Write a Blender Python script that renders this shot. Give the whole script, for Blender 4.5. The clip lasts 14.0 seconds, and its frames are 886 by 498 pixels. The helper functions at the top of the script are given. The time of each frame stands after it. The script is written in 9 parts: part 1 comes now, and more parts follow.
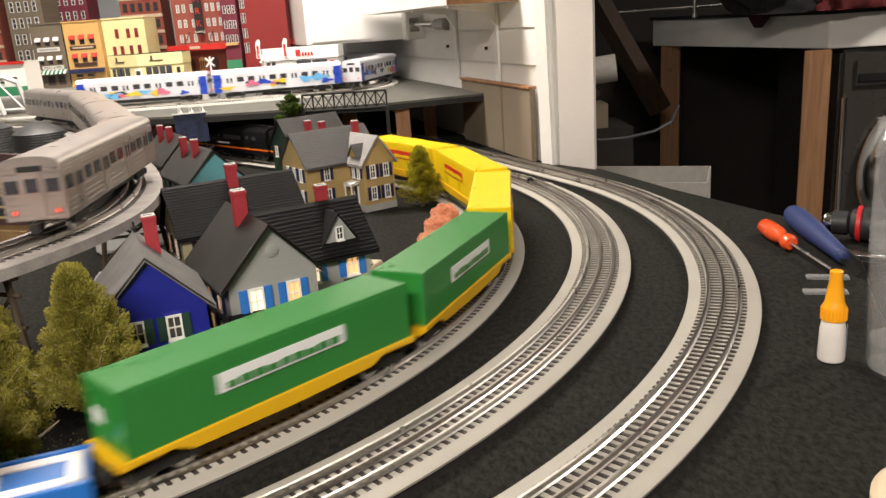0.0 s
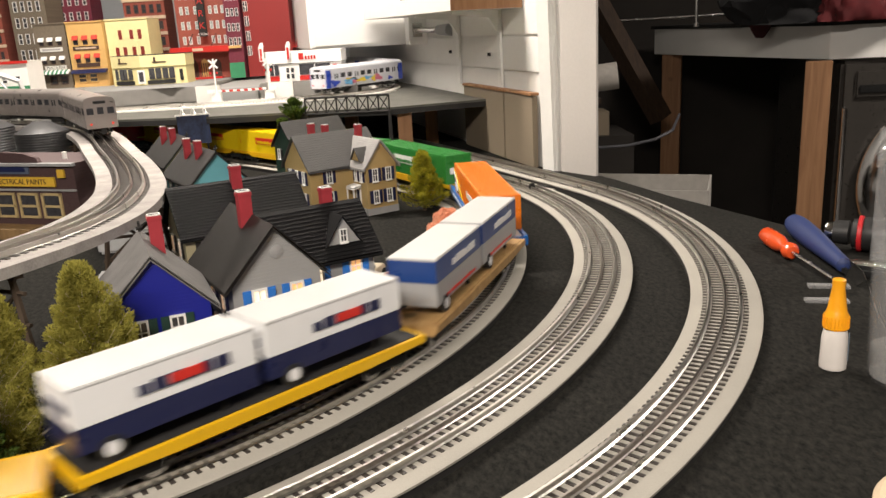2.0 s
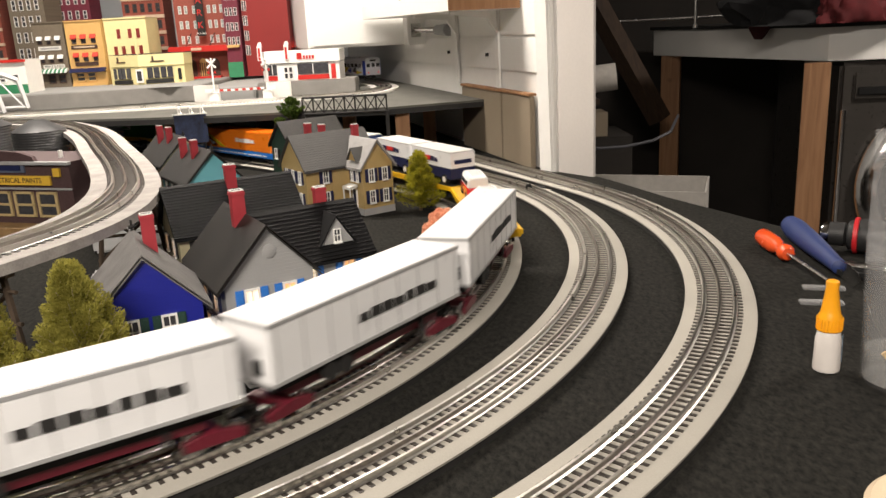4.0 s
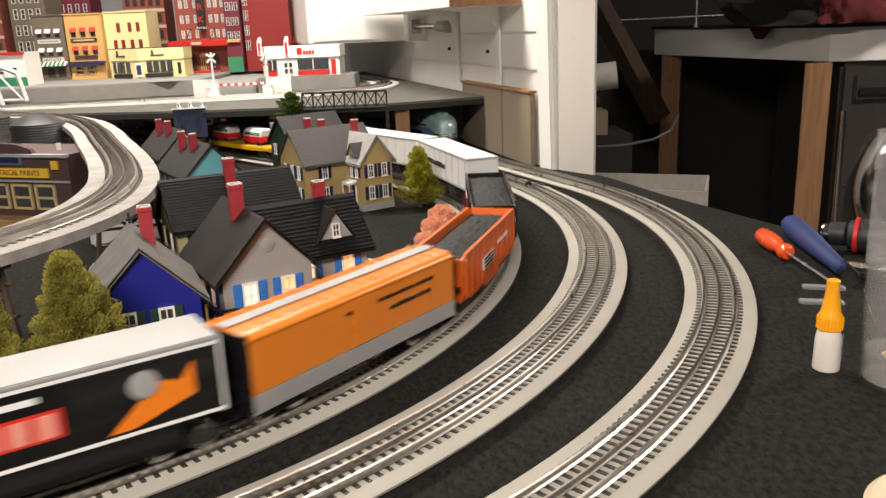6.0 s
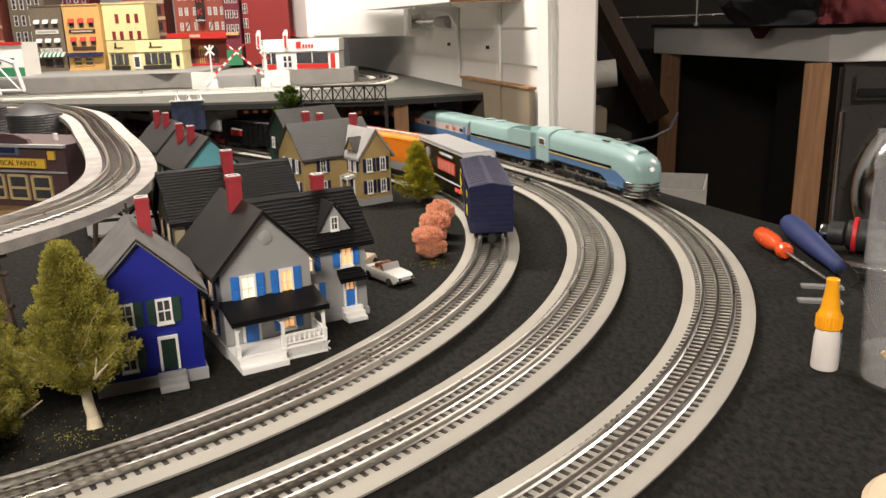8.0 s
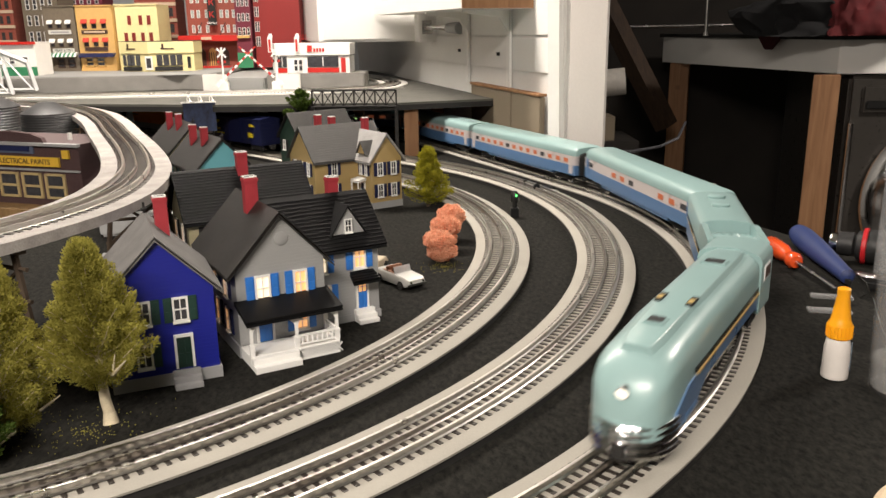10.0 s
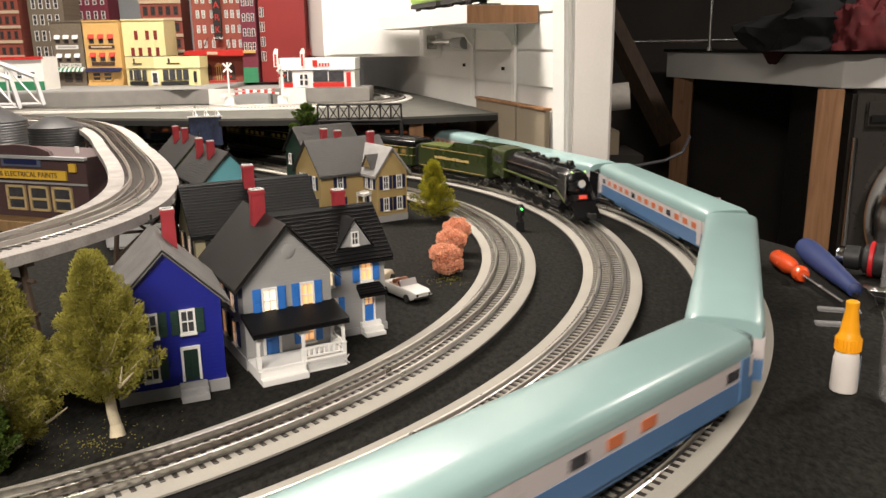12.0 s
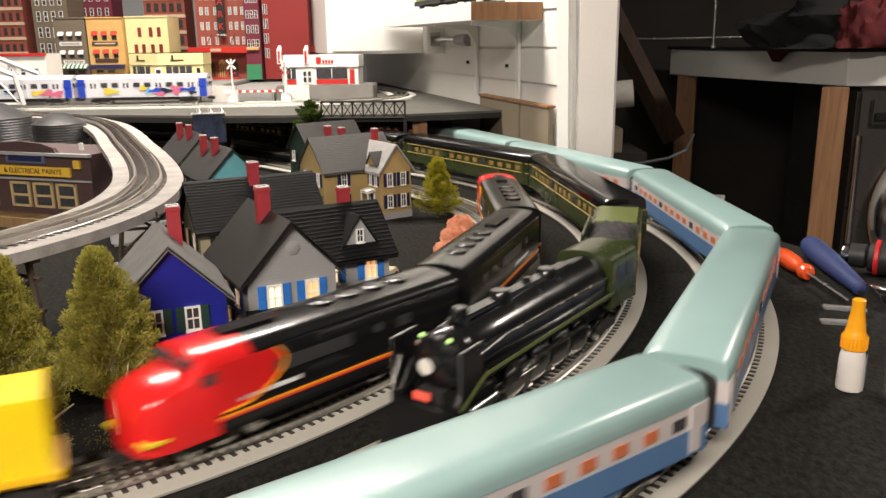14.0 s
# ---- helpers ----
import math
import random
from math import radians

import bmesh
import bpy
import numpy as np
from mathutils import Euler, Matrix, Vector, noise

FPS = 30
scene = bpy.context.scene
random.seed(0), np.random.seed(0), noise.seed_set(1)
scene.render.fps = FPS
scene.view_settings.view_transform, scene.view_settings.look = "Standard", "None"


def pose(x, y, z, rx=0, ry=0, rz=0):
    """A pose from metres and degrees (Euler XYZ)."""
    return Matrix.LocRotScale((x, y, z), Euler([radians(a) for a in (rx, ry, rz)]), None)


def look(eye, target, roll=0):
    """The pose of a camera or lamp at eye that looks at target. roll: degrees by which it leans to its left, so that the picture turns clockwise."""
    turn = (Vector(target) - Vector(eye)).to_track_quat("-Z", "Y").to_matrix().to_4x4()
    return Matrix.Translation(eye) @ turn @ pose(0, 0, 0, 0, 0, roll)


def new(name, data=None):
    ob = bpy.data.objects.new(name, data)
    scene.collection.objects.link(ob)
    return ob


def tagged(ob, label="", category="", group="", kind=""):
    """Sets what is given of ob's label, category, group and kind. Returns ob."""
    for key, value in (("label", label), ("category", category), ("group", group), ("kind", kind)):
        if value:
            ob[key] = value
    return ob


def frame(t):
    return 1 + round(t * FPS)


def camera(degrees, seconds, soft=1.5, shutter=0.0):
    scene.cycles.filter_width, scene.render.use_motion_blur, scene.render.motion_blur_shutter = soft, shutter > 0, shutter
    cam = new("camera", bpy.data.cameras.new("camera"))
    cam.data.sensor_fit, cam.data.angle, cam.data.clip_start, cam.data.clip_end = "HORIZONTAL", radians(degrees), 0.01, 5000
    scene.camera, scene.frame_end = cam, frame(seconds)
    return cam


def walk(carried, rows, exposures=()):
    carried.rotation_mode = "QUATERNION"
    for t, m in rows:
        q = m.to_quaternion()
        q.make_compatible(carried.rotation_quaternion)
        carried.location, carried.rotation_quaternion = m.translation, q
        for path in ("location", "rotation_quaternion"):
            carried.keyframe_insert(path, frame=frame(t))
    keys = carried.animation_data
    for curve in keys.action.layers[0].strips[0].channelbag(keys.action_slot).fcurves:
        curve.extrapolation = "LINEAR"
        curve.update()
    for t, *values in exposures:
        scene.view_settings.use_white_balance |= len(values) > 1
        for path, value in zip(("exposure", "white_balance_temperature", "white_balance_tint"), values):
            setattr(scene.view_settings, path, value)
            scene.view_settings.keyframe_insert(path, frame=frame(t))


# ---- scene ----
cam = camera(57.4, 14.0, soft=1.5, shutter=0.5)
# seconds, eye, heading to the left, pitch and roll in degrees
PATH = [
    (0.0, 0.0027, -0.0050, 0.3152, 0.542, -15.818, -3.929),
    (0.5, 0.0006, -0.0070, 0.3161, 0.453, -15.467, -3.758),
    (1.0, 0.0006, -0.0063, 0.3152, 0.407, -15.453, -3.695),
    (1.5, -0.0004, -0.0048, 0.3138, 0.452, -15.361, -3.509),
    (2.0, -0.0033, -0.0078, 0.3141, 0.363, -15.423, -3.106),
    (2.5, -0.0010, -0.0078, 0.3129, 0.379, -15.269, -2.993),
    (3.0, 0.0011, -0.0062, 0.3132, 0.402, -15.399, -2.976),
    (5.5, 0.0034, -0.0057, 0.3111, 0.215, -15.380, -2.521),
    (6.0, 0.0020, -0.0028, 0.3098, 0.238, -15.543, -2.333),
    (6.5, 0.0006, -0.0020, 0.3087, 0.221, -15.809, -2.129),
    (7.0, -0.0006, -0.0022, 0.3084, 0.152, -15.863, -1.879),
    (7.5, -0.0040, -0.0019, 0.3076, 0.138, -15.876, -1.573),
    (8.0, 0.0000, 0.0000, 0.3070, 0.000, -15.791, -1.610),
    (10.5, -0.0128, -0.0089, 0.3070, 0.376, -15.029, -0.394),
    (11.0, -0.0151, -0.0097, 0.3053, 0.431, -14.591, -0.141),
    (11.5, -0.0146, -0.0076, 0.3048, 0.435, -14.546, -0.264),
    (12.0, -0.0125, -0.0075, 0.3054, 0.519, -14.355, -0.763),
    (12.5, -0.0133, -0.0086, 0.3072, 0.640, -14.406, -0.825),
    (13.0, -0.0141, -0.0102, 0.3072, 0.747, -14.472, -0.854),
    (13.5, -0.0157, -0.0072, 0.3046, 0.724, -14.457, -0.913),
    (14.0, -0.0156, -0.0071, 0.3054, 0.680, -14.543, -0.697),
]


def aim(x, y, z, yaw, pitch, roll):
    a, b = radians(yaw), radians(pitch)
    way = Vector((-math.sin(a) * math.cos(b), math.cos(a) * math.cos(b), math.sin(b)))
    return look((x, y, z), Vector((x, y, z)) + way, roll)


walk(cam, [(t, aim(*row)) for t, *row in PATH])

# ---- light ----
world = bpy.data.worlds.new("room_air")
scene.world = world
world.use_nodes = True
world.node_tree.nodes["Background"].inputs[0].default_value = (0.9, 0.8, 0.7, 1)
world.node_tree.nodes["Background"].inputs[1].default_value = 0.008
scene.view_settings.exposure = 0.0


def ceiling_lamp(x, y, z, sx, sy, watts, rz=0, colour=(1, 0.9, 0.8)):
    lamp = bpy.data.lights.new("ceiling_lamp", "AREA")
    lamp.shape, lamp.size, lamp.size_y, lamp.energy, lamp.color = "RECTANGLE", sx, sy, watts, colour
    ob = new("ceiling_lamp", lamp)
    ob.matrix_world = pose(x, y, z, 0, 0, rz)
    return ob


ceiling_lamp(-0.65, 1.80, 1.37, 1.2, 0.16, 55)
ceiling_lamp(-0.5, -1.0, 1.37, 1.2, 0.16, 112)
# added fill for the bench and alcove; no fixture is known there
ceiling_lamp(1.8, 1.6, 1.37, 0.3, 0.3, 34)


# ---- materials ----
def shader(name):
    m = bpy.data.materials.new(name)
    m.use_nodes = True
    return m, m.node_tree.nodes, m.node_tree.links, m.node_tree.nodes["Principled BSDF"]


def paint(name, colour, rough=0.5, metal=0.0, vary=0.12, scale=60.0, bump=0.15, fine=900.0, coat=0.0, spec=0.5):
    """A painted or plain surface with blotches, fine grain and a little relief."""
    m, nodes, links, bsdf = shader(name)
    tex = nodes.new("ShaderNodeTexCoord")
    big, small = nodes.new("ShaderNodeTexNoise"), nodes.new("ShaderNodeTexNoise")
    big.inputs["Scale"].default_value, big.inputs["Detail"].default_value = scale, 4
    small.inputs["Scale"].default_value, small.inputs["Detail"].default_value = fine, 3
    links.new(tex.outputs["Object"], big.inputs["Vector"])
    links.new(tex.outputs["Object"], small.inputs["Vector"])
    mix = nodes.new("ShaderNodeMix")
    mix.data_type = "FLOAT"
    mix.inputs[0].default_value = 0.35
    links.new(big.outputs["Fac"], mix.inputs[2])
    links.new(small.outputs["Fac"], mix.inputs[3])
    ramp = nodes.new("ShaderNodeValToRGB")
    ramp.color_ramp.elements[0].position, ramp.color_ramp.elements[1].position = 0.3, 0.7
    ramp.color_ramp.elements[0].color = (*[c * (1 - vary) for c in colour], 1)
    ramp.color_ramp.elements[1].color = (*[min(1, c * (1 + vary)) for c in colour], 1)
    links.new(mix.outputs[0], ramp.inputs["Fac"])
    links.new(ramp.outputs["Color"], bsdf.inputs["Base Color"])
    rr = nodes.new("ShaderNodeMapRange")
    rr.inputs["To Min"].default_value, rr.inputs["To Max"].default_value = max(0.02, rough - 0.08), min(1, rough + 0.08)
    links.new(big.outputs["Fac"], rr.inputs["Value"])
    links.new(rr.outputs["Result"], bsdf.inputs["Roughness"])
    bsdf.inputs["Metallic"].default_value = metal
    bsdf.inputs["Specular IOR Level"].default_value = spec
    bsdf.inputs["Coat Weight"].default_value = coat
    if bump:
        b = nodes.new("ShaderNodeBump")
        b.inputs["Strength"].default_value, b.inputs["Distance"].default_value = bump, 0.0006
        links.new(small.outputs["Fac"], b.inputs["Height"])
        links.new(b.outputs["Normal"], bsdf.inputs["Normal"])
    return m


def felt():
    m, nodes, links, bsdf = shader("felt")
    tex = nodes.new("ShaderNodeTexCoord")
    fibre, patch = nodes.new("ShaderNodeTexNoise"), nodes.new("ShaderNodeTexNoise")
    mapping = nodes.new("ShaderNodeMapping")
    mapping.inputs["Scale"].default_value = (1, 0.55, 1)
    mapping.inputs["Rotation"].default_value = (0, 0, 0.5)
    links.new(tex.outputs["Object"], mapping.inputs["Vector"])
    fibre.inputs["Scale"].default_value, fibre.inputs["Detail"].default_value, fibre.inputs["Roughness"].default_value = 190, 6, 0.72
    patch.inputs["Scale"].default_value, patch.inputs["Detail"].default_value = 9, 3
    links.new(mapping.outputs["Vector"], fibre.inputs["Vector"])
    links.new(tex.outputs["Object"], patch.inputs["Vector"])
    ramp = nodes.new("ShaderNodeValToRGB")
    ramp.color_ramp.elements[0].position, ramp.color_ramp.elements[1].position = 0.35, 0.68
    ramp.color_ramp.elements[0].color, ramp.color_ramp.elements[1].color = (0.0035, 0.0034, 0.0029, 1), (0.031, 0.0295, 0.0245, 1)
    links.new(fibre.outputs["Fac"], ramp.inputs["Fac"])
    mix = nodes.new("ShaderNodeMix")
    mix.data_type, mix.blend_type = "RGBA", "MULTIPLY"
    mix.inputs[0].default_value = 0.5
    links.new(ramp.outputs["Color"], mix.inputs[6])
    links.new(patch.outputs["Fac"], mix.inputs[7])
    links.new(mix.outputs[2], bsdf.inputs["Base Color"])
    bsdf.inputs["Roughness"].default_value = 0.95
    bsdf.inputs["Specular IOR Level"].default_value = 0.15
    b = nodes.new("ShaderNodeBump")
    b.inputs["Strength"].default_value, b.inputs["Distance"].default_value = 0.5, 0.001
    links.new(fibre.outputs["Fac"], b.inputs["Height"])
    links.new(b.outputs["Normal"], bsdf.inputs["Normal"])
    return m


def timber(name, dark, light, scale=1.0, rough=0.6):
    m, nodes, links, bsdf = shader(name)
    tex, mapping = nodes.new("ShaderNodeTexCoord"), nodes.new("ShaderNodeMapping")
    mapping.inputs["Scale"].default_value = (22 * scale, 22 * scale, 1.6 * scale)
    links.new(tex.outputs["Object"], mapping.inputs["Vector"])
    grain = nodes.new("ShaderNodeTexNoise")
    grain.inputs["Scale"].default_value, grain.inputs["Detail"].default_value, grain.inputs["Distortion"].default_value = 2.4, 6, 1.2
    links.new(mapping.outputs["Vector"], grain.inputs["Vector"])
    knots = nodes.new("ShaderNodeTexVoronoi")
    knots.inputs["Scale"].default_value = 6 * scale
    links.new(tex.outputs["Object"], knots.inputs["Vector"])
    ramp = nodes.new("ShaderNodeValToRGB")
    ramp.color_ramp.elements[0].position, ramp.color_ramp.elements[1].position = 0.3, 0.72
    ramp.color_ramp.elements[0].color, ramp.color_ramp.elements[1].color = (*dark, 1), (*light, 1)
    links.new(grain.outputs["Fac"], ramp.inputs["Fac"])
    spot = nodes.new("ShaderNodeMapRange")
    spot.inputs["From Min"].default_value, spot.inputs["From Max"].default_value = 0.05, 0.12
    spot.inputs["To Min"].default_value, spot.inputs["To Max"].default_value = 0.3, 1.0
    links.new(knots.outputs["Distance"], spot.inputs["Value"])
    mix = nodes.new("ShaderNodeMix")
    mix.data_type, mix.blend_type = "RGBA", "MULTIPLY"
    mix.inputs[0].default_value = 1.0
    links.new(ramp.outputs["Color"], mix.inputs[6])
    links.new(spot.outputs["Result"], mix.inputs[7])
    links.new(mix.outputs[2], bsdf.inputs["Base Color"])
    bsdf.inputs["Roughness"].default_value = rough
    b = nodes.new("ShaderNodeBump")
    b.inputs["Strength"].default_value, b.inputs["Distance"].default_value = 0.2, 0.001
    links.new(grain.outputs["Fac"], b.inputs["Height"])
    links.new(b.outputs["Normal"], bsdf.inputs["Normal"])
    return m


def glow(name, colour, strength):
    m, nodes, links, bsdf = shader(name)
    bsdf.inputs["Base Color"].default_value = (*colour, 1)
    bsdf.inputs["Emission Color"].default_value = (*colour, 1)
    bsdf.inputs["Emission Strength"].default_value = strength
    return m


def clear(name, colour=(1, 1, 1), rough=0.03, alpha=0.25):
    m, nodes, links, bsdf = shader(name)
    glass, see, mix = nodes.new("ShaderNodeBsdfGlossy"), nodes.new("ShaderNodeBsdfTransparent"), nodes.new("ShaderNodeMixShader")
    glass.inputs["Roughness"].default_value = rough
    bsdf.inputs["Base Color"].default_value = (*colour, 1)
    bsdf.inputs["Roughness"].default_value = rough
    mix.inputs[0].default_value = alpha
    links.new(see.outputs[0], mix.inputs[1])
    links.new(bsdf.outputs[0], mix.inputs[2])
    links.new(mix.outputs[0], nodes["Material Output"].inputs["Surface"])
    return m


def leafy(name, a, b, rough=0.8, through_light=0.45):
    """Foliage whose leaves differ from island to island and let some light through."""
    m, nodes, links, bsdf = shader(name)
    geo, ramp = nodes.new("ShaderNodeNewGeometry"), nodes.new("ShaderNodeValToRGB")
    ramp.color_ramp.elements[0].color, ramp.color_ramp.elements[1].color = (*a, 1), (*b, 1)
    links.new(geo.outputs["Random Per Island"], ramp.inputs["Fac"])
    links.new(ramp.outputs["Color"], bsdf.inputs["Base Color"])
    bsdf.inputs["Roughness"].default_value = rough
    bsdf.inputs["Specular IOR Level"].default_value = 0.1
    thin, mix = nodes.new("ShaderNodeBsdfTranslucent"), nodes.new("ShaderNodeMixShader")
    links.new(ramp.outputs["Color"], thin.inputs["Color"])
    mix.inputs[0].default_value = through_light
    links.new(bsdf.outputs[0], mix.inputs[1])
    links.new(thin.outputs[0], mix.inputs[2])
    links.new(mix.outputs[0], nodes["Material Output"].inputs["Surface"])
    return m


FELT = felt()
ROADBED = paint("roadbed", (0.33, 0.312, 0.272), 0.85, vary=0.1, scale=14, fine=700, bump=0.3)
ROADBED_GREY = paint("ballast_roadbed", (0.35, 0.325, 0.305), 0.9, vary=0.3, scale=40, fine=520, bump=0.9)
RAIL = paint("rail_steel", (0.62, 0.6, 0.56), 0.3, metal=1, vary=0.15, scale=30)
CENTRE_RAIL = paint("dark_rail", (0.4, 0.37, 0.34), 0.3, metal=1, vary=0.2, scale=30)
TIE = paint("tie_plastic", (0.035, 0.029, 0.025), 0.42, vary=0.3, scale=120)
WHITE = paint("white_paint", (0.78, 0.77, 0.74), 0.5, vary=0.04, scale=8)
TRIM_WHITE = paint("white_plastic", (0.8, 0.79, 0.76), 0.4, vary=0.03)
WALL_WHITE = paint("wall_white", (0.78, 0.77, 0.74), 0.55, vary=0.06, scale=5, fine=200)
WALL_GREY = paint("wall_grey", (0.52, 0.49, 0.46), 0.7, vary=0.07, scale=5, fine=200)
BACK_GREY = paint("back_wall_grey", (0.42, 0.44, 0.46), 0.7, vary=0.08, scale=4, fine=120)
# near black, so the gloom of the room's far side is in the colour
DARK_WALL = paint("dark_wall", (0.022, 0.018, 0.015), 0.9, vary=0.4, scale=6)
CONCRETE = paint("concrete", (0.09, 0.085, 0.08), 0.85, vary=0.25, scale=5, fine=120, bump=0.4)
CEILING = paint("ceiling_board", (0.4, 0.37, 0.33), 0.85, vary=0.1, scale=4)
DECK_EDGE = paint("deck_edge", (0.02, 0.019, 0.018), 0.8)
STREET = paint("street_grey", (0.3, 0.3, 0.29), 0.8, vary=0.12, scale=10)
# plaster made whiter to carry the glare along the upper track
PARAPET = paint("plaster_glare", (0.66, 0.64, 0.6), 0.8, vary=0.12, scale=14)
BASE_GREY = paint("base_grey", (0.21, 0.2, 0.185), 0.85, vary=0.2, scale=18)
PINE = timber("pine", (0.24, 0.115, 0.05), (0.38, 0.2, 0.095), 1.0)
# darkened so that alcove timber stays dim beside the added fill light
PINE_DARK = timber("dim_timber", (0.028, 0.015, 0.008), (0.058, 0.032, 0.017), 1.0)
BOARD = paint("brown_fibreboard", (0.23, 0.185, 0.13), 0.75, vary=0.12, scale=7, fine=300, bump=0.2)
BLACK = paint("black_plastic", (0.012, 0.012, 0.012), 0.35, vary=0.2)
BLACK_MATT = paint("black_matt", (0.014, 0.013, 0.012), 0.8, vary=0.3)
STEEL = paint("steel", (0.55, 0.54, 0.52), 0.25, metal=1, vary=0.1)


# ---- shapes ----
def box(bm, x, y, z, sx, sy, sz, m=None):
    """A box with its middle at x, y and its foot at z."""
    v = [bm.verts.new((x + i * sx / 2, y + j * sy / 2, z + k * sz)) for k in (0, 1) for j in (-1, 1) for i in (-1, 1)]
    for f in ((0, 2, 3, 1), (4, 5, 7, 6), (0, 1, 5, 4), (2, 6, 7, 3), (0, 4, 6, 2), (1, 3, 7, 5)):
        bm.faces.new([v[n] for n in f])
    if m is not None:
        for p in v:
            p.co = m @ p.co
    return v


def prism(bm, outline, a, b, axis="x", m=None):
    """An outline of (u, v) pairs drawn out from a to b along an axis; u, v are the other two axes in order."""
    def at(u, v, w):
        return {"x": (w, u, v), "y": (u, w, v), "z": (u, v, w)}[axis]
    lo = [bm.verts.new(at(u, v, a)) for u, v in outline]
    hi = [bm.verts.new(at(u, v, b)) for u, v in outline]
    n = len(outline)
    faces = [bm.faces.new(lo[::-1]), bm.faces.new(hi)]
    for i in range(n):
        faces.append(bm.faces.new((lo[i], lo[(i + 1) % n], hi[(i + 1) % n], hi[i])))
    if m is not None:
        for p in lo + hi:
            p.co = m @ p.co
    return lo + hi


def rod(bm, p, q, r, r2=None, n=10):
    """A round bar from p to q, tapering from r to r2."""
    p, q = Vector(p), Vector(q)
    r2 = r if r2 is None else r2
    turn = (q - p).to_track_quat("Z", "Y")
    rings = []
    for c, rad in ((p, r), (q, r2)):
        rings.append([bm.verts.new(c + turn @ Vector((rad * math.cos(2 * math.pi * i / n), rad * math.sin(2 * math.pi * i / n), 0))) for i in range(n)])
    for i in range(n):
        bm.faces.new((rings[0][i], rings[0][(i + 1) % n], rings[1][(i + 1) % n], rings[1][i]))
    bm.faces.new(rings[0][::-1])
    bm.faces.new(rings[1])


def lathe(bm, profile, n=20, m=None):
    """A solid of revolution about z from (radius, height) pairs, closed at both ends."""
    rings = []
    for r, z in profile:
        ring = [bm.verts.new((max(r, 1e-5) * math.cos(2 * math.pi * i / n), max(r, 1e-5) * math.sin(2 * math.pi * i / n), z)) for i in range(n)]
        rings.append(ring)
    for a, b in zip(rings, rings[1:]):
        for i in range(n):
            bm.faces.new((a[i], a[(i + 1) % n], b[(i + 1) % n], b[i]))
    bm.faces.new(rings[0][::-1])
    bm.faces.new(rings[-1])
    if m is not None:
        for ring in rings:
            for v in ring:
                v.co = m @ v.co


def loft(bm, sections, closed=True):
    """Skin over sections, each a list of as many points."""
    rings = [[bm.verts.new(p) for p in s] for s in sections]
    n = len(rings[0])
    for a, b in zip(rings, rings[1:]):
        for i in range(n if closed else n - 1):
            bm.faces.new((a[i], a[(i + 1) % n], b[(i + 1) % n], b[i]))
    if closed:
        bm.faces.new(rings[0][::-1])
        bm.faces.new(rings[-1])


def smooth_all(bm, angle=40):
    bm.normal_update()
    for f in bm.faces:
        f.smooth = True
    for e in bm.edges:
        if len(e.link_faces) == 2 and e.calc_face_angle(0) > radians(angle):
            e.smooth = False


def bevelled(bm, width=0.0008, segments=2):
    edges = [e for e in bm.edges if len(e.link_faces) == 2 and e.calc_face_angle(0) > radians(35)]
    bmesh.ops.bevel(bm, geom=edges, offset=width, segments=segments, affect="EDGES", clamp_overlap=True)


def part(name, bm, material, parent=None, label="", bevel=0.0, smooth=True):
    bm.normal_update()
    bmesh.ops.recalc_face_normals(bm, faces=bm.faces)
    if bevel:
        bevelled(bm, bevel)
    if smooth:
        smooth_all(bm)
    mesh = bpy.data.meshes.new(name)
    bm.to_mesh(mesh)
    bm.free()
    mesh.materials.append(material)
    ob = new(name, mesh)
    ob.parent = parent
    return tagged(ob, label)


def boxpart(name, dims, material, parent=None, label="", bevel=0.0, m=None):
    bm = bmesh.new()
    box(bm, *dims, m)
    return part(name, bm, material, parent, label, bevel)


def thing(name, label, category, m=None, group="", kind=""):
    ob = new(name)
    ob.empty_display_size = 0.02
    if m is not None:
        ob.matrix_basis = m
    return tagged(ob, label, category, group, kind)


def words(name, text, size, material, parent, m, depth=0.0004, align="CENTER"):
    curve = bpy.data.curves.new(name, "FONT")
    curve.body, curve.size, curve.extrude, curve.align_x, curve.align_y = text, size, depth, align, "CENTER"
    curve.materials.append(material)
    ob = new(name, curve)
    ob.parent = parent
    ob.matrix_local = m
    return ob


# ---- room ----
def wall_between(name, a, b, thick, z0, z1, material, label=""):
    """A wall whose visible face runs from a to b; it is thick to the right of that way."""
    a, b = Vector((*a, 0)), Vector((*b, 0))
    d = (b - a).normalized()
    n = Vector((d.y, -d.x, 0)) * thick
    bm = bmesh.new()
    prism(bm, [(p.x, p.y) for p in (a, b, b + n, a + n)], z0, z1, "z")
    return tagged(part(name, bm, material, None, label), label, "wall", kind="structure")


FLOOR_Z, CEIL_Z = -0.86, 1.42
floor = tagged(boxpart("floor", (-0.5, 0.7, FLOOR_Z - 0.1, 8.6, 8.2, 0.1), CONCRETE), "dark grey concrete basement floor", "floor", kind="structure")
ceiling = tagged(boxpart("ceiling", (-0.5, 0.7, CEIL_Z, 8.6, 8.2, 0.1), CEILING), "plain dim basement ceiling", "ceiling", kind="structure")
wall_between("wall_back", (-4.6, 3.75), (3.6, 3.75), -0.12, FLOOR_Z, CEIL_Z, BACK_GREY, "grey panelled back wall behind the model town")
wall_between("wall_left", (-4.6, -3.2), (-4.6, 3.75), -0.12, FLOOR_Z, CEIL_Z, WALL_WHITE, "plain white side wall")
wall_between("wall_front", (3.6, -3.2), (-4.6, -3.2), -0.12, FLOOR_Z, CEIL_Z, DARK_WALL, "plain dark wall")
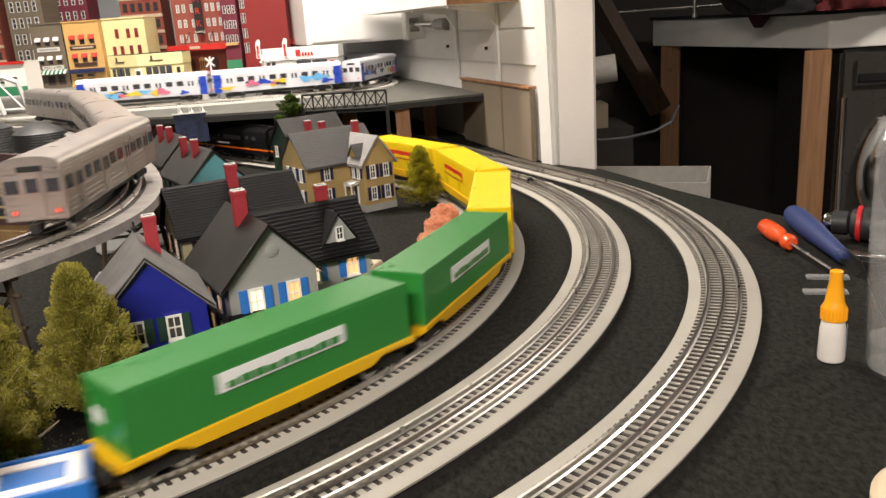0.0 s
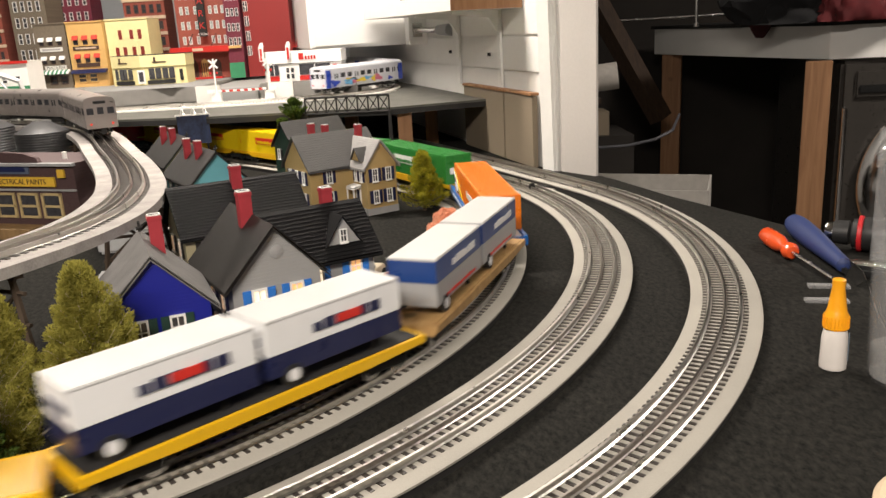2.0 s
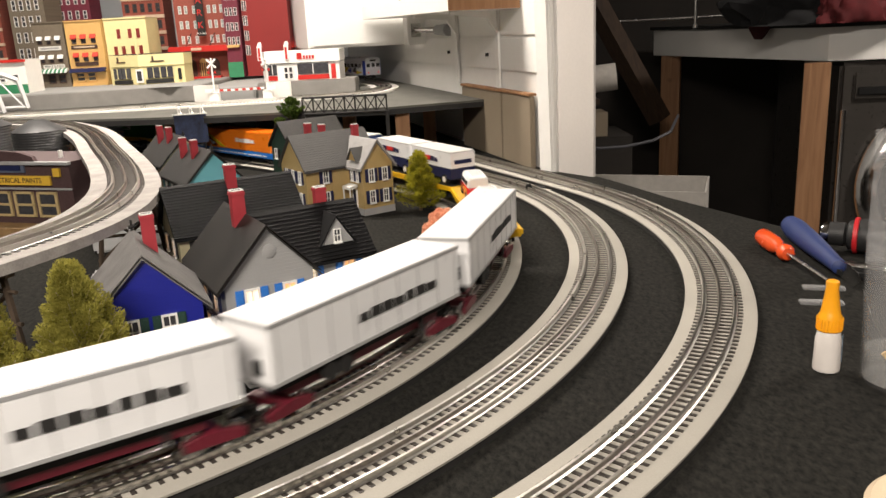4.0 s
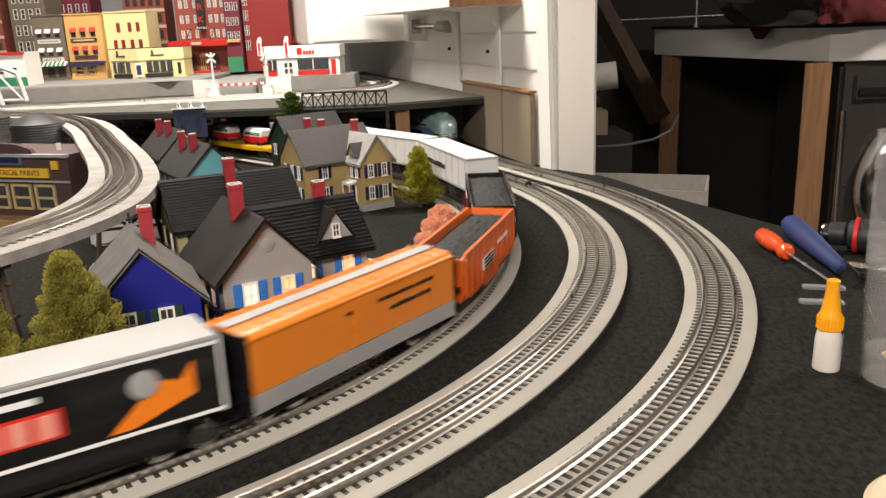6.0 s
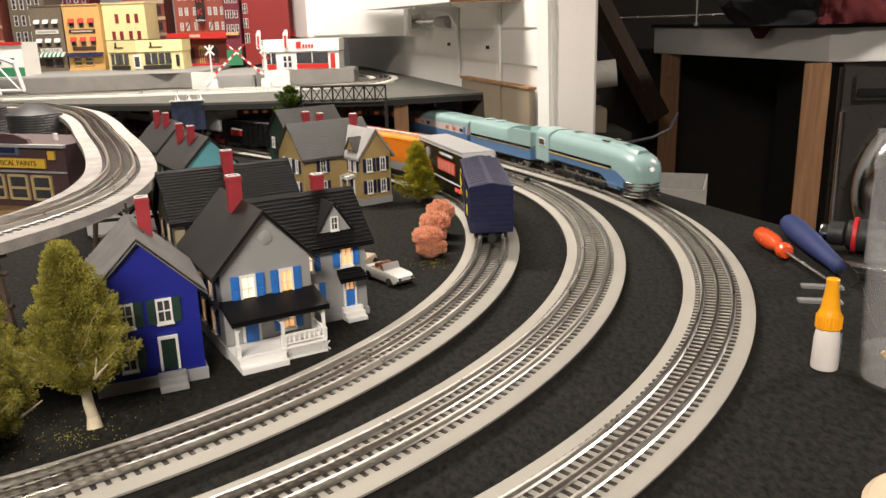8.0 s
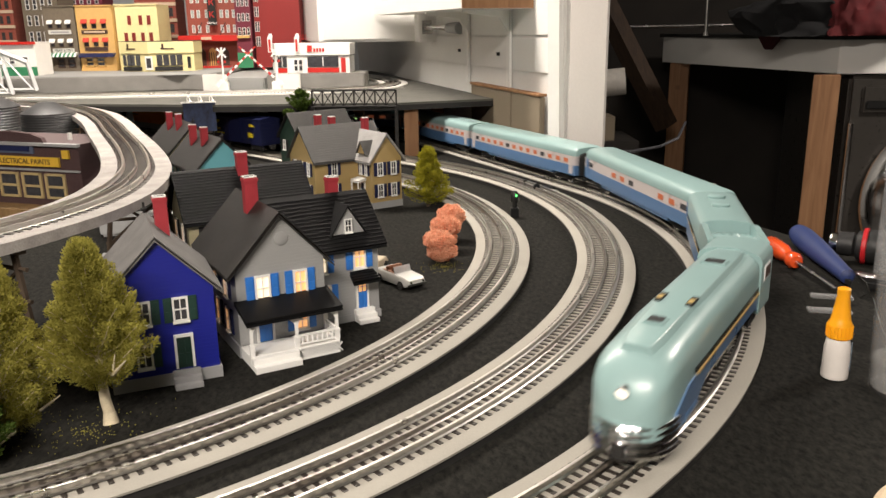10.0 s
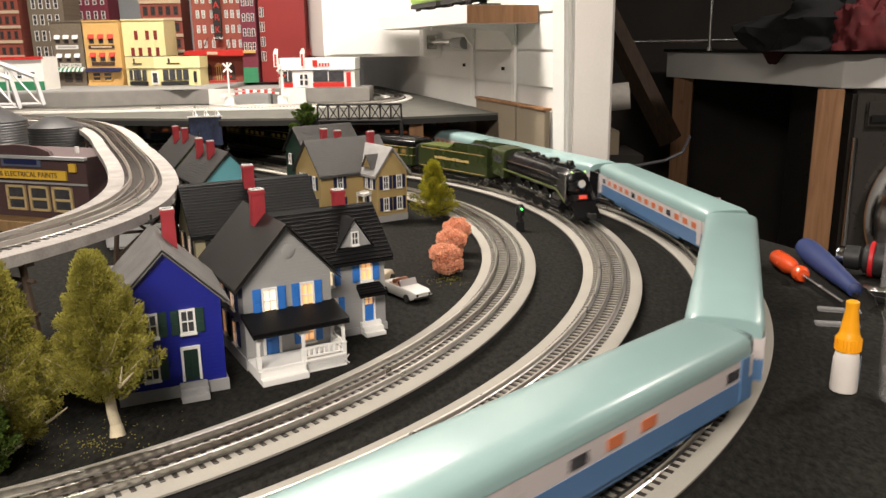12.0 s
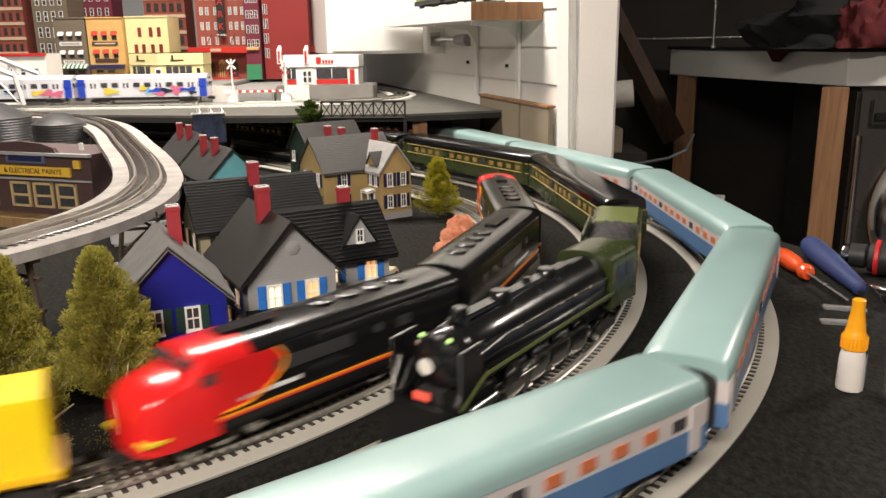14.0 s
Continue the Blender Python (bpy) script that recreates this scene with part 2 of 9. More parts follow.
# thin near-black sheet that puts the alcove's gloom before the grey wall
wall_between("wall_alcove", (0.15, 3.69), (3.6, 3.69), -0.05, FLOOR_Z, CEIL_Z, DARK_WALL, "near-black sheet over the alcove's back wall, standing for its gloom")
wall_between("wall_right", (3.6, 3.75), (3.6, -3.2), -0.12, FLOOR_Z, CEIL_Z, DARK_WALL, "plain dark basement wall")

# the white partition that runs back from its end post beside the tracks
WAY = Vector((-0.30, 0.954, 0))
P1, P2 = Vector((0.222, 1.752, 0)), Vector((0.313, 1.632, 0))


def partition():
    bm = bmesh.new()
    far = 2.05
    prism(bm, [(p.x, p.y) for p in (P1, P1 + WAY * far, P2 + WAY * far, P2)], FLOOR_Z, CEIL_Z, "z")
    ob = tagged(part("wall_partition", bm, WALL_WHITE), "white slatted partition wall beside the raised deck", "wall", kind="structure")
    # grooves between the boards of the white face
    side = Vector((-WAY.y, WAY.x, 0))
    for z in (0.205, 0.285, 0.365, 0.5, 0.64):
        bm = bmesh.new()
        a = P1 + WAY * 0.01 + side * 0.0005
        b = P1 + WAY * far + side * 0.0005
        prism(bm, [(p.x, p.y) for p in (a, b, b + side * 0.004, a + side * 0.004)], z, z + 0.075, "z")
        part("wall_board", bm, WALL_WHITE, ob, bevel=0.002)
    # grey end face and its white casing
    across = (P2 - P1).normalized()
    out = Vector((across.y, -across.x, 0))
    bm = bmesh.new()
    a, b = P1 + across * 0.052, P2
    prism(bm, [(p.x, p.y) for p in (a, b, b + out * 0.006, a + out * 0.006)], FLOOR_Z, CEIL_Z, "z")
    part("end_panel", bm, WALL_GREY, ob, "grey painted wall end")
    for u, w, d in ((0.0, 0.047, 0.012), (0.030, 0.012, 0.016)):
        bm = bmesh.new()
        lean = -0.012
        lo = [P1 + across * u, P1 + across * (u + w)]
        rings = []
        for z, s in ((FLOOR_Z, 0.0), (0.0, 0.0), (CEIL_Z, lean * 3.6)):
            p, q = lo[0] + across * s, lo[1] + across * s
            rings.append([(v.x, v.y, z) for v in (p, q, q + out * d, p + out * d)])
        loft(bm, rings)
        part("casing", bm, TRIM_WHITE, ob, "white painted door casing", bevel=0.002)
    return ob


partition()

# brown boards that close the space under the deck's end
def under_panels():
    side = Vector((-WAY.y, WAY.x, 0))
    for n, (a, b) in enumerate(((0.012, 0.175), (0.18, 0.46))):
        bm = bmesh.new()
        p, q = P1 + WAY * a + side * 0.012, P1 + WAY * b + side * 0.012
        prism(bm, [(v.x, v.y) for v in (p, q, q + side * 0.012, p + side * 0.012)], 0.0, 0.158, "z")
        tagged(part("brown_board", bm, BOARD, None, bevel=0.002), "brown fibreboard panel standing against the white partition", "board")
    bm = bmesh.new()
    p, q = P1 + WAY * 0.012 + side * 0.008, P1 + WAY * 0.46 + side * 0.008
    prism(bm, [(v.x, v.y) for v in (p, q, q + side * 0.02, p + side * 0.02)], 0.158, 0.164, "z")
    tagged(part("pine_batten", bm, PINE, None, bevel=0.001), "thin pine batten capping the brown boards", "batten")


under_panels()

# ---- layout table ----
def table():
    top = thing("layout_table", "large plywood layout table covered with dark grey felt", "table")
    outline = [(-4.57, -0.12), (0.62, -0.12), (0.66, 0.6), (0.52, 1.12), (0.398, 1.405), (0.335, 1.59), (0.20, 1.9), (-0.3, 3.5), (-4.57, 3.5)]
    bm = bmesh.new()
    prism(bm, outline, -0.022, 0.0, "z")
    part("felt_top", bm, FELT, top, "dark grey felt surface")
    bm = bmesh.new()
    prism(bm, [(x * 0.995, y * 0.995 + 0.004) for x, y in outline], -0.12, -0.0225, "z")
    part("table_frame", bm, PINE, top)
    for x, y in ((0.5, 0.05), (0.36, 1.3), (-1.6, 0.05), (-3.7, 0.05), (-3.7, 3.3), (-1.6, 3.3)):
        boxpart("leg", (x, y, FLOOR_Z, 0.07, 0.07, -0.122 - FLOOR_Z), PINE, top)
    return top


table()


# ---- tracks ----
def arc_line(steps, x, y, heading, ds=0.01):
    """Points and headings along straights ('s', length) and arcs ('a', radius, degrees to the left)."""
    pts, h = [(x, y, radians(heading))], radians(heading)
    for kind, *v in steps:
        length = v[0] if kind == "s" else v[0] * radians(abs(v[1]))
        n = max(2, round(length / ds))
        for i in range(n):
            turn = 0 if kind == "s" else radians(v[1]) / n
            x, y = x + math.cos(h + turn / 2) * length / n, y + math.sin(h + turn / 2) * length / n
            h += turn
            pts.append((x, y, h))
    return pts


class Line:
    """A track's centre line by its length, in the direction in which s grows."""

    def __init__(self, pts, s0, z=0.017, loop=False):
        self.xy = np.array([p[:2] for p in pts])
        self.s = s0 + np.r_[0, np.cumsum(np.hypot(*np.diff(self.xy, axis=0).T))]
        self.z, self.loop, self.length = z, loop, self.s[-1] - self.s[0]

    def at(self, s):
        if self.loop:
            s = (s - self.s[0]) % self.length + self.s[0]
        s = min(max(s, self.s[0]), self.s[-1])
        return Vector((np.interp(s, self.s, self.xy[:, 0]), np.interp(s, self.s, self.xy[:, 1]), self.z))

    def spot(self, s):
        a, b = self.at(s - 0.003), self.at(s + 0.003)
        return (a + b) / 2, math.atan2(b.y - a.y, b.x - a.x)


def on_circle(cx, cy, r, a, b):
    """Arc length zero lies at angle zero."""
    return [(cx + r * math.cos(t), cy + r * math.sin(t)) for t in np.linspace(radians(a), radians(b), 200)]


C1, R1 = (-0.7085, 1.1287), 0.778
C2, R2 = (-0.7001, 1.1647), 0.9113
C3, R3 = (-0.5641, 1.1066), 0.9046
LOOP1 = 9.247
BACK1 = 0.96
lead = [("a", R1, 135), ("s", BACK1), ("a", 0.6, 45)]
end = arc_line(lead, C1[0], C1[1] - R1, 0)[-1]
RL = (end[1] - C1[1] + R1) / 2
over = C1[0] - end[0]
S1 = (LOOP1 - R1 * radians(135) - BACK1 - 0.6 * radians(45) - math.pi * RL - over) / 2
pts = arc_line(lead + [("s", S1), ("a", RL, 180), ("s", S1 + over)], C1[0], C1[1] - R1, 0)
line1 = Line(pts, -R1 * math.pi / 2, loop=True)
pts = arc_line([("s", 1.6), ("a", R2, 135), ("s", 1.05), ("a", 0.6, 45), ("s", 2.2), ("a", R2, 170)], C2[0] - 1.6, C2[1] - R2, 0)
line2 = Line(pts, -R2 * math.pi / 2 - 1.6)
a0 = radians(-58)
pts = arc_line([("a", 0.9, 32), ("s", 0.2), ("a", R3, 83), ("s", 0.75), ("a", 0.45, 65), ("s", 2.2), ("a", 1.0, 170)], 0, 0, 0)
# place so that the big arc begins on its circle
begin = arc_line([("a", 0.9, 32), ("s", 0.2)], 0, 0, 0)[-1]
start = (C3[0] + R3 * math.cos(a0), C3[1] + R3 * math.sin(a0))
shift = (start[0] - begin[0], start[1] - begin[1])
pts = [(x + shift[0], y + shift[1], h) for x, y, h in pts]
line3 = Line(pts, R3 * a0 - 0.9 * radians(32) - 0.2)


def spline(points, n=24):
    p = [2 * np.array(points[0]) - points[1], *map(np.array, points), 2 * np.array(points[-1]) - points[-2]]
    out = []
    for a, b, c, d in zip(p, p[1:], p[2:], p[3:]):
        for t in np.linspace(0, 1, n, endpoint=False):
            out.append(0.5 * (2 * b + (c - a) * t + (2 * a - 5 * b + 4 * c - d) * t * t + (3 * b - a - 3 * c + d) * t**3))
    return [*out, np.array(points[-1])]


DECK = 0.14
elevated = Line(spline([(-1.5, 0.50), (-0.95, 0.50), (-0.62, 0.53), (-0.47, 0.615), (-0.400, 0.74), (-0.379, 0.86), (-0.397, 0.985), (-0.437, 1.10), (-0.50, 1.24), (-0.59, 1.42), (-0.69, 1.62), (-0.80, 1.80), (-0.96, 1.97), (-1.2, 2.07), (-1.6, 2.10), (-2.6, 2.10), (-3.1, 2.08), (-3.5, 1.9), (-3.68, 1.5), (-3.68, 1.1), (-3.5, 0.7), (-3.1, 0.52), (-2.5, 0.50), (-1.5, 0.50)]), 0.0, z=DECK, loop=True)
upper = Line(spline([(-1.8, 2.235), (-1.3, 2.23), (-0.95, 2.245), (-0.55, 2.27), (-0.36, 2.31), (-0.22, 2.40), (-0.17, 2.56), (-0.20, 2.75), (-0.28, 2.95), (-0.42, 3.14), (-0.64, 3.26), (-1.0, 3.3), (-1.4, 3.3), (-1.85, 3.29), (-2.15, 3.16), (-2.32, 2.9), (-2.32, 2.62), (-2.15, 2.36), (-1.8, 2.235)]), 0.0, z=DECK + 0.003, loop=True)


def ribbon(bm, line, s0, s1, section, step=0.012, lift=0.0):
    """Draws a section of (offset to the left, height) along a line."""
    n = max(2, int((s1 - s0) / step))
    rings = []
    for i in range(n + 1):
        p, h = line.spot(s0 + (s1 - s0) * i / n)
        rings.append([(p.x - math.sin(h) * u, p.y + math.cos(h) * u, p.z + v + lift) for u, v in section])
    loft(bm, rings)


GAUGE = 0.0159


def track(name, line, s0, s1, label, bed, bed_section, near, tie_step=0.0096, rail=RAIL, shade_strip=None):
    """Roadbed, three rails and ties; the ties between near[0] and near[1] are parts of their own."""
    ob = thing(name, label, "track", kind="structure")
    bm = bmesh.new()
    ribbon(bm, line, s0, s1, bed_section)
    part("roadbed", bm, bed, ob)
    # added black strip in place of shade on the bed's sides
    if shade_strip:
        bm = bmesh.new()
        ribbon(bm, line, s0, s1, shade_strip)
        part("foam_underlay", bm, BLACK_MATT, ob, "black strip standing for the roadbed's shaded side")
    for u, mat in ((-GAUGE, rail), (0, CENTRE_RAIL), (GAUGE, rail)):
        bm = bmesh.new()
        w = 0.0014 if u else 0.0011
        ribbon(bm, line, s0, s1, [(u - w * 1.6, -0.0052), (u + w * 1.6, -0.0052), (u + w * 0.5, -0.0042), (u + w, -0.0012), (u + w * 0.8, 0), (u - w * 0.8, 0), (u - w, -0.0012), (u - w * 0.5, -0.0042)])
        part("rail", bm, mat, ob)
    bm = bmesh.new()
    box(bm, 0, 0, -0.0085, 0.0036, 0.047, 0.0026)
    first = part("tie", bm, TIE, ob)
    rest = bmesh.new()
    s, used = s0 + 0.004, False
    while s < s1:
        p, h = line.spot(s)
        m = Matrix.Translation(p) @ Matrix.Rotation(h, 4, "Z")
        if near[0] < s < near[1]:
            if used:
                tie = new("tie", first.data)
                tie.parent = ob
            else:
                tie, used = first, True
            tie.matrix_local = m
        else:
            box(rest, 0, 0, -0.0085, 0.0036, 0.047, 0.0026, m)
        s += tie_step
    tagged(part("far_ties", rest, TIE, ob, smooth=False), kind="stuff")
    return ob


BED = [(-0.0374, -0.0098), (0.0362, -0.0098), (0.0364, -0.0078), (0.0340, -0.0066), (-0.0352, -0.0066), (-0.0376, -0.0078)]
# section of the black strip that stands for the bed's shaded side
SHADE_STRIP = [(-0.0362, -0.0168), (0.0350, -0.0168), (0.0350, -0.0099), (-0.0362, -0.0099)]
track("track_inner", line1, line1.s[0] + 0.004, line1.s[-1] - 0.004, "three-rail model track on pale grey roadbed, inner loop", ROADBED, BED, (-0.85, 0.75), shade_strip=SHADE_STRIP)
track("track_middle", line2, line2.s[0] + 0.004, line2.s[-1] - 0.004, "three-rail model track on pale grey roadbed, middle loop", ROADBED, BED, (-0.95, 0.75), shade_strip=SHADE_STRIP)
track("track_outer", line3, -R3 * 1.05, line3.s[-1] - 0.004, "three-rail model track on pale grey roadbed, outer loop", ROADBED, BED, (-0.9, 0.8), shade_strip=SHADE_STRIP)
LOW = [(-0.044, -0.017), (0.044, -0.017), (0.044, -0.0066), (-0.044, -0.0066)]
track("track_elevated", elevated, 0.01, elevated.s[-1] - 0.01, "elevated three-rail track on pale ballasted roadbed", ROADBED_GREY, LOW, (0.95, 2.6))
# this bed wears the whitened plaster, glare included in its colour
track("track_upper", upper, 0.01, upper.s[-1] - 0.01, "upper level track in front of the model town", PARAPET, LOW, (0.5, 1.7))


# ---- model houses ----
def clapboard(name, colour, rough=0.5):
    m = paint(name, colour, rough, vary=0.06, scale=20, bump=0)
    nodes, links = m.node_tree.nodes, m.node_tree.links
    tex, wave, b = nodes.new("ShaderNodeTexCoord"), nodes.new("ShaderNodeTexWave"), nodes.new("ShaderNodeBump")
    wave.bands_direction, wave.wave_profile = "Z", "SAW"
    wave.inputs["Scale"].default_value = 90
    b.inputs["Strength"].default_value, b.inputs["Distance"].default_value = 0.7, 0.0008
    links.new(tex.outputs["Object"], wave.inputs["Vector"])
    links.new(wave.outputs["Fac"], b.inputs["Height"])
    links.new(b.outputs["Normal"], nodes["Principled BSDF"].inputs["Normal"])
    return m


CLAP_BLUE = clapboard("blue_clapboard", (0.014, 0.02, 0.26), 0.4)
CLAP_GREY = clapboard("grey_clapboard", (0.35, 0.35, 0.345))
CLAP_YELLOW = clapboard("tan_clapboard", (0.46, 0.33, 0.14))
CLAP_TEAL = clapboard("teal_clapboard", (0.17, 0.48, 0.56))
CLAP_CREAM = clapboard("cream_clapboard", (0.45, 0.4, 0.25))
CLAP_GREEN = clapboard("dark_green_clapboard", (0.02, 0.05, 0.035))
ROOF_GREY = paint("grey_shingle", (0.13, 0.125, 0.12), 0.75, vary=0.25, scale=60, fine=1200, bump=0.5)
ROOF_SLATE = paint("slate_shingle", (0.055, 0.053, 0.051), 0.7, vary=0.15, scale=60, fine=1200, bump=0.4)
ROOF_UMBER = paint("umber_shingle", (0.013, 0.0112, 0.0098), 0.5, vary=0.55, scale=45, fine=1200, bump=0.5, spec=0.4)
ROOF_DARK = paint("dark_grey_shingle", (0.023, 0.0215, 0.0205), 0.6, vary=0.45, scale=60, fine=1200, bump=0.5)
ROOF_PALE = paint("pale_grey_shingle", (0.3, 0.29, 0.28), 0.55, vary=0.2, scale=60, fine=1200, bump=0.5)
ROOF_BLACK = paint("black_shingle", (0.0045, 0.0045, 0.0048), 0.6, vary=0.3, scale=60, spec=0.2)
BRICK_RED = paint("chimney_red", (0.34, 0.03, 0.04), 0.55, vary=0.15, scale=80)
FOUND = paint("foundation_grey", (0.33, 0.33, 0.33), 0.7, vary=0.08)
SHUT_GREEN = paint("shutter_green", (0.015, 0.045, 0.035), 0.45)
SHUT_BLUE = paint("shutter_blue", (0.03, 0.17, 0.55), 0.45)
SHUT_NAVY = paint("shutter_navy", (0.012, 0.016, 0.06), 0.45)
SHUT_BLACK = paint("shutter_black", (0.015, 0.013, 0.012), 0.5)
PANE_DARK = paint("dark_pane", (0.05, 0.05, 0.055), 0.12, vary=0.4, scale=90, bump=0)
PANE_LIT = glow("lit_curtain", (1.0, 0.5, 0.2), 0.7)
PANE_WHITE = glow("lit_shade", (1.0, 0.8, 0.55), 0.9)
DOOR_GREEN = paint("door_green", (0.01, 0.03, 0.022), 0.4)


def face(x, y, z=0, rz=0):
    """A wall's frame: x to the right along it, y into it, z up."""
    return pose(x, y, z, 0, 0, rz)


def shingled(slope, material, a, b, c, d, courses, thick=0.0006, lip_height=0.00035):
    """A roof slope in courses from the ridge a-b down to the eave d-c, each with its lip."""
    a, b, c, d = map(Vector, (a, b, c, d))
    n = (b - a).cross(d - a).normalized()
    if n.z < 0:
        n = -n
    for i in range(courses):
        bm = bmesh.new()
        t0, t1 = i / courses, (i + 1.25) / courses if i < courses - 1 else 1.0
        p = [a.lerp(d, t0), b.lerp(c, t0), b.lerp(c, t1), a.lerp(d, t1)]
        lip = n * lip_height
        low = [bm.verts.new(v - n * thick) for v in p]
        top = [bm.verts.new(p[0]), bm.verts.new(p[1]), bm.verts.new(p[2] + lip), bm.verts.new(p[3] + lip)]
        bm.faces.new(low[::-1])
        bm.faces.new(top)
        for k in range(4):
            bm.faces.new((low[k], low[(k + 1) % 4], top[(k + 1) % 4], top[k]))
        part("shingle_course", bm, material, slope, smooth=False)


def slope_of(name, parent, material, pts, courses):
    """A thin roof board with its courses of shingles laid on it."""
    bm = bmesh.new()
    p = [Vector(v) - Vector((0, 0, 0.0026)) for v in pts]
    low = [bm.verts.new(v - Vector((0, 0, 0.0016))) for v in p]
    top = [bm.verts.new(v) for v in p]
    bm.faces.new(low[::-1])
    bm.faces.new(top)
    for k in range(4):
        bm.faces.new((low[k], low[(k + 1) % 4], top[(k + 1) % 4], top[k]))
    slope = part(name, bm, material, parent, smooth=False)
    shingled(slope, material, *pts, courses, 0.0013, 0.0011) if material in (ROOF_BLACK, ROOF_PALE) else shingled(slope, material, *pts, courses)
    return slope


def gable_roof(parent, x0, x1, y0, y1, eave, ridge, along, material, courses=14, over=0.006, lap=0.006):
    """Two shingled slopes over a box, ridge along 'x' or 'y', with overhangs."""
    def side(sign):
        if along == "y":
            xm, half = (x0 + x1) / 2, (x1 - x0) / 2
            drop = (ridge - eave) / half * lap
            e = xm + sign * (half + lap)
            pts = ((xm, y0 - over, ridge + 0.003), (xm, y1 + over, ridge + 0.003), (e, y1 + over, eave - drop + 0.003), (e, y0 - over, eave - drop + 0.003))
        else:
            ym, half = (y0 + y1) / 2, (y1 - y0) / 2
            drop = (ridge - eave) / half * lap
            e = ym + sign * (half + lap)
            pts = ((x0 - over, ym, ridge + 0.003), (x1 + over, ym, ridge + 0.003), (x1 + over, e, eave - drop + 0.003), (x0 - over, e, eave - drop + 0.003))
        slope_of("roof_slope", parent, material, pts, courses)
    side(-1), side(1)


def gable_body(parent, x0, x1, y0, y1, eave, ridge, along, material, foot=0.0, name="wall"):
    bm = bmesh.new()
    if along == "y":
        prism(bm, [(x0, foot), (x1, foot), (x1, eave), ((x0 + x1) / 2, ridge), (x0, eave)], y0, y1, "y")
    else:
        prism(bm, [(y0, foot), (y1, foot), (y1, eave), ((y0 + y1) / 2, ridge), (y0, eave)], x0, x1, "x")
    return part(name, bm, material, parent, smooth=False)


def window(parent, f, x, z, w, h, shutter=None, pane=PANE_DARK, rows=2, cols=2, sides=(1, 1)):
    """A sash window in its white frame, z its sill, with a shutter on each side."""
    bm = bmesh.new()
    t = w * 0.13
    ring = []
    for u, v in ((0, 0), (1, 0), (1, 1), (0, 1)):
        corner = [(x + (u - 0.5) * w, z + v * h), (x + (u - 0.5) * (w - 2 * t), z + t + v * (h - 2 * t))]
        ring.append([bm.verts.new(f @ Vector((px, py, pz))) for px, pz in corner for py in (0.0, -0.0024)])
    for i in range(4):
        a, b = ring[i], ring[(i + 1) % 4]
        for m, n in ((0, 1), (1, 3), (3, 2), (2, 0)):
            bm.faces.new((a[m], b[m], b[n], a[n]))
    bmesh.ops.recalc_face_normals(bm, faces=bm.faces)
    win = part("window", bm, TRIM_WHITE, parent, smooth=False)
    for c in range(1, cols):
        boxpart("glazing_bar", (x - w / 2 + t + (w - 2 * t) * c / cols, -0.0008, z + t, t * 0.55, 0.0016, h - 2 * t), TRIM_WHITE, win, m=f)
    for r in range(1, rows):
        boxpart("meeting_rail", (x, -0.0009, z + h * r / rows - t * 0.3, w - 2 * t, 0.0018, t * 0.6), TRIM_WHITE, win, m=f)
    boxpart("sill", (x, -0.0019, z - 0.0012, w * 1.08, 0.0038, 0.0016), TRIM_WHITE, win, m=f)
    boxpart("pane", (x, -0.0002, z + t, w - 2 * t, 0.0008, h - 2 * t), pane, win, m=f)
    if shutter:
        for s, show in zip((-1, 1), sides):
            if show:
                sw = w * 0.52
                bm = bmesh.new()
                cx = x + s * (w / 2 + sw / 2 + 0.0004)
                box(bm, cx, -0.0007, z, sw, 0.0014, h, f)
                box(bm, cx, -0.001, z + h * 0.07, sw * 0.7, 0.002, h * 0.38, f)
                box(bm, cx, -0.001, z + h * 0.54, sw * 0.7, 0.002, h * 0.38, f)
                part("shutter", bm, shutter, win, smooth=False)
    return win


def door(parent, f, x, z, w, h, material, pane=None):
    bm = bmesh.new()
    t = w * 0.13
    for s in (-1, 1):
        box(bm, x + s * (w - t) / 2, -0.0012, z, t, 0.0024, h, f)
    box(bm, x, -0.0013, z + h - t, w, 0.0026, t * 1.2, f)
    ob = part("door", bm, TRIM_WHITE, parent, "white door frame", smooth=False)
    bm = bmesh.new()
    lw = w - 2 * t
    box(bm, x, -0.0003, z, lw, 0.0012, h - t, f)
    for s in (-1, 1):
        for lo, hi in ((0.08, 0.44), (0.5, 0.9)):
            if pane is None or hi < 0.5:
                box(bm, x + s * lw * 0.23, -0.0007, z + h * lo, lw * 0.32, 0.0016, h * (hi - lo), f)
    leaf = part("leaf", bm, material, ob, smooth=False)
    if pane:
        for s in (-1, 1):
            for r in (0.55, 0.72):
                boxpart("pane", (x + s * lw * 0.22, -0.0008, z + h * r, lw * 0.32, 0.0016, h * 0.14), pane, leaf, m=f)
    return ob


def steps(parent, f, x, z, w, d, n, material):
    bm = bmesh.new()
    for i in range(n):
        box(bm, x, -d * (n - i) / n / 2, z * i / n, w, d * (n - i) / n, z / n + 0.0002, f)
    return part("steps", bm, material, parent, bevel=0.0004)


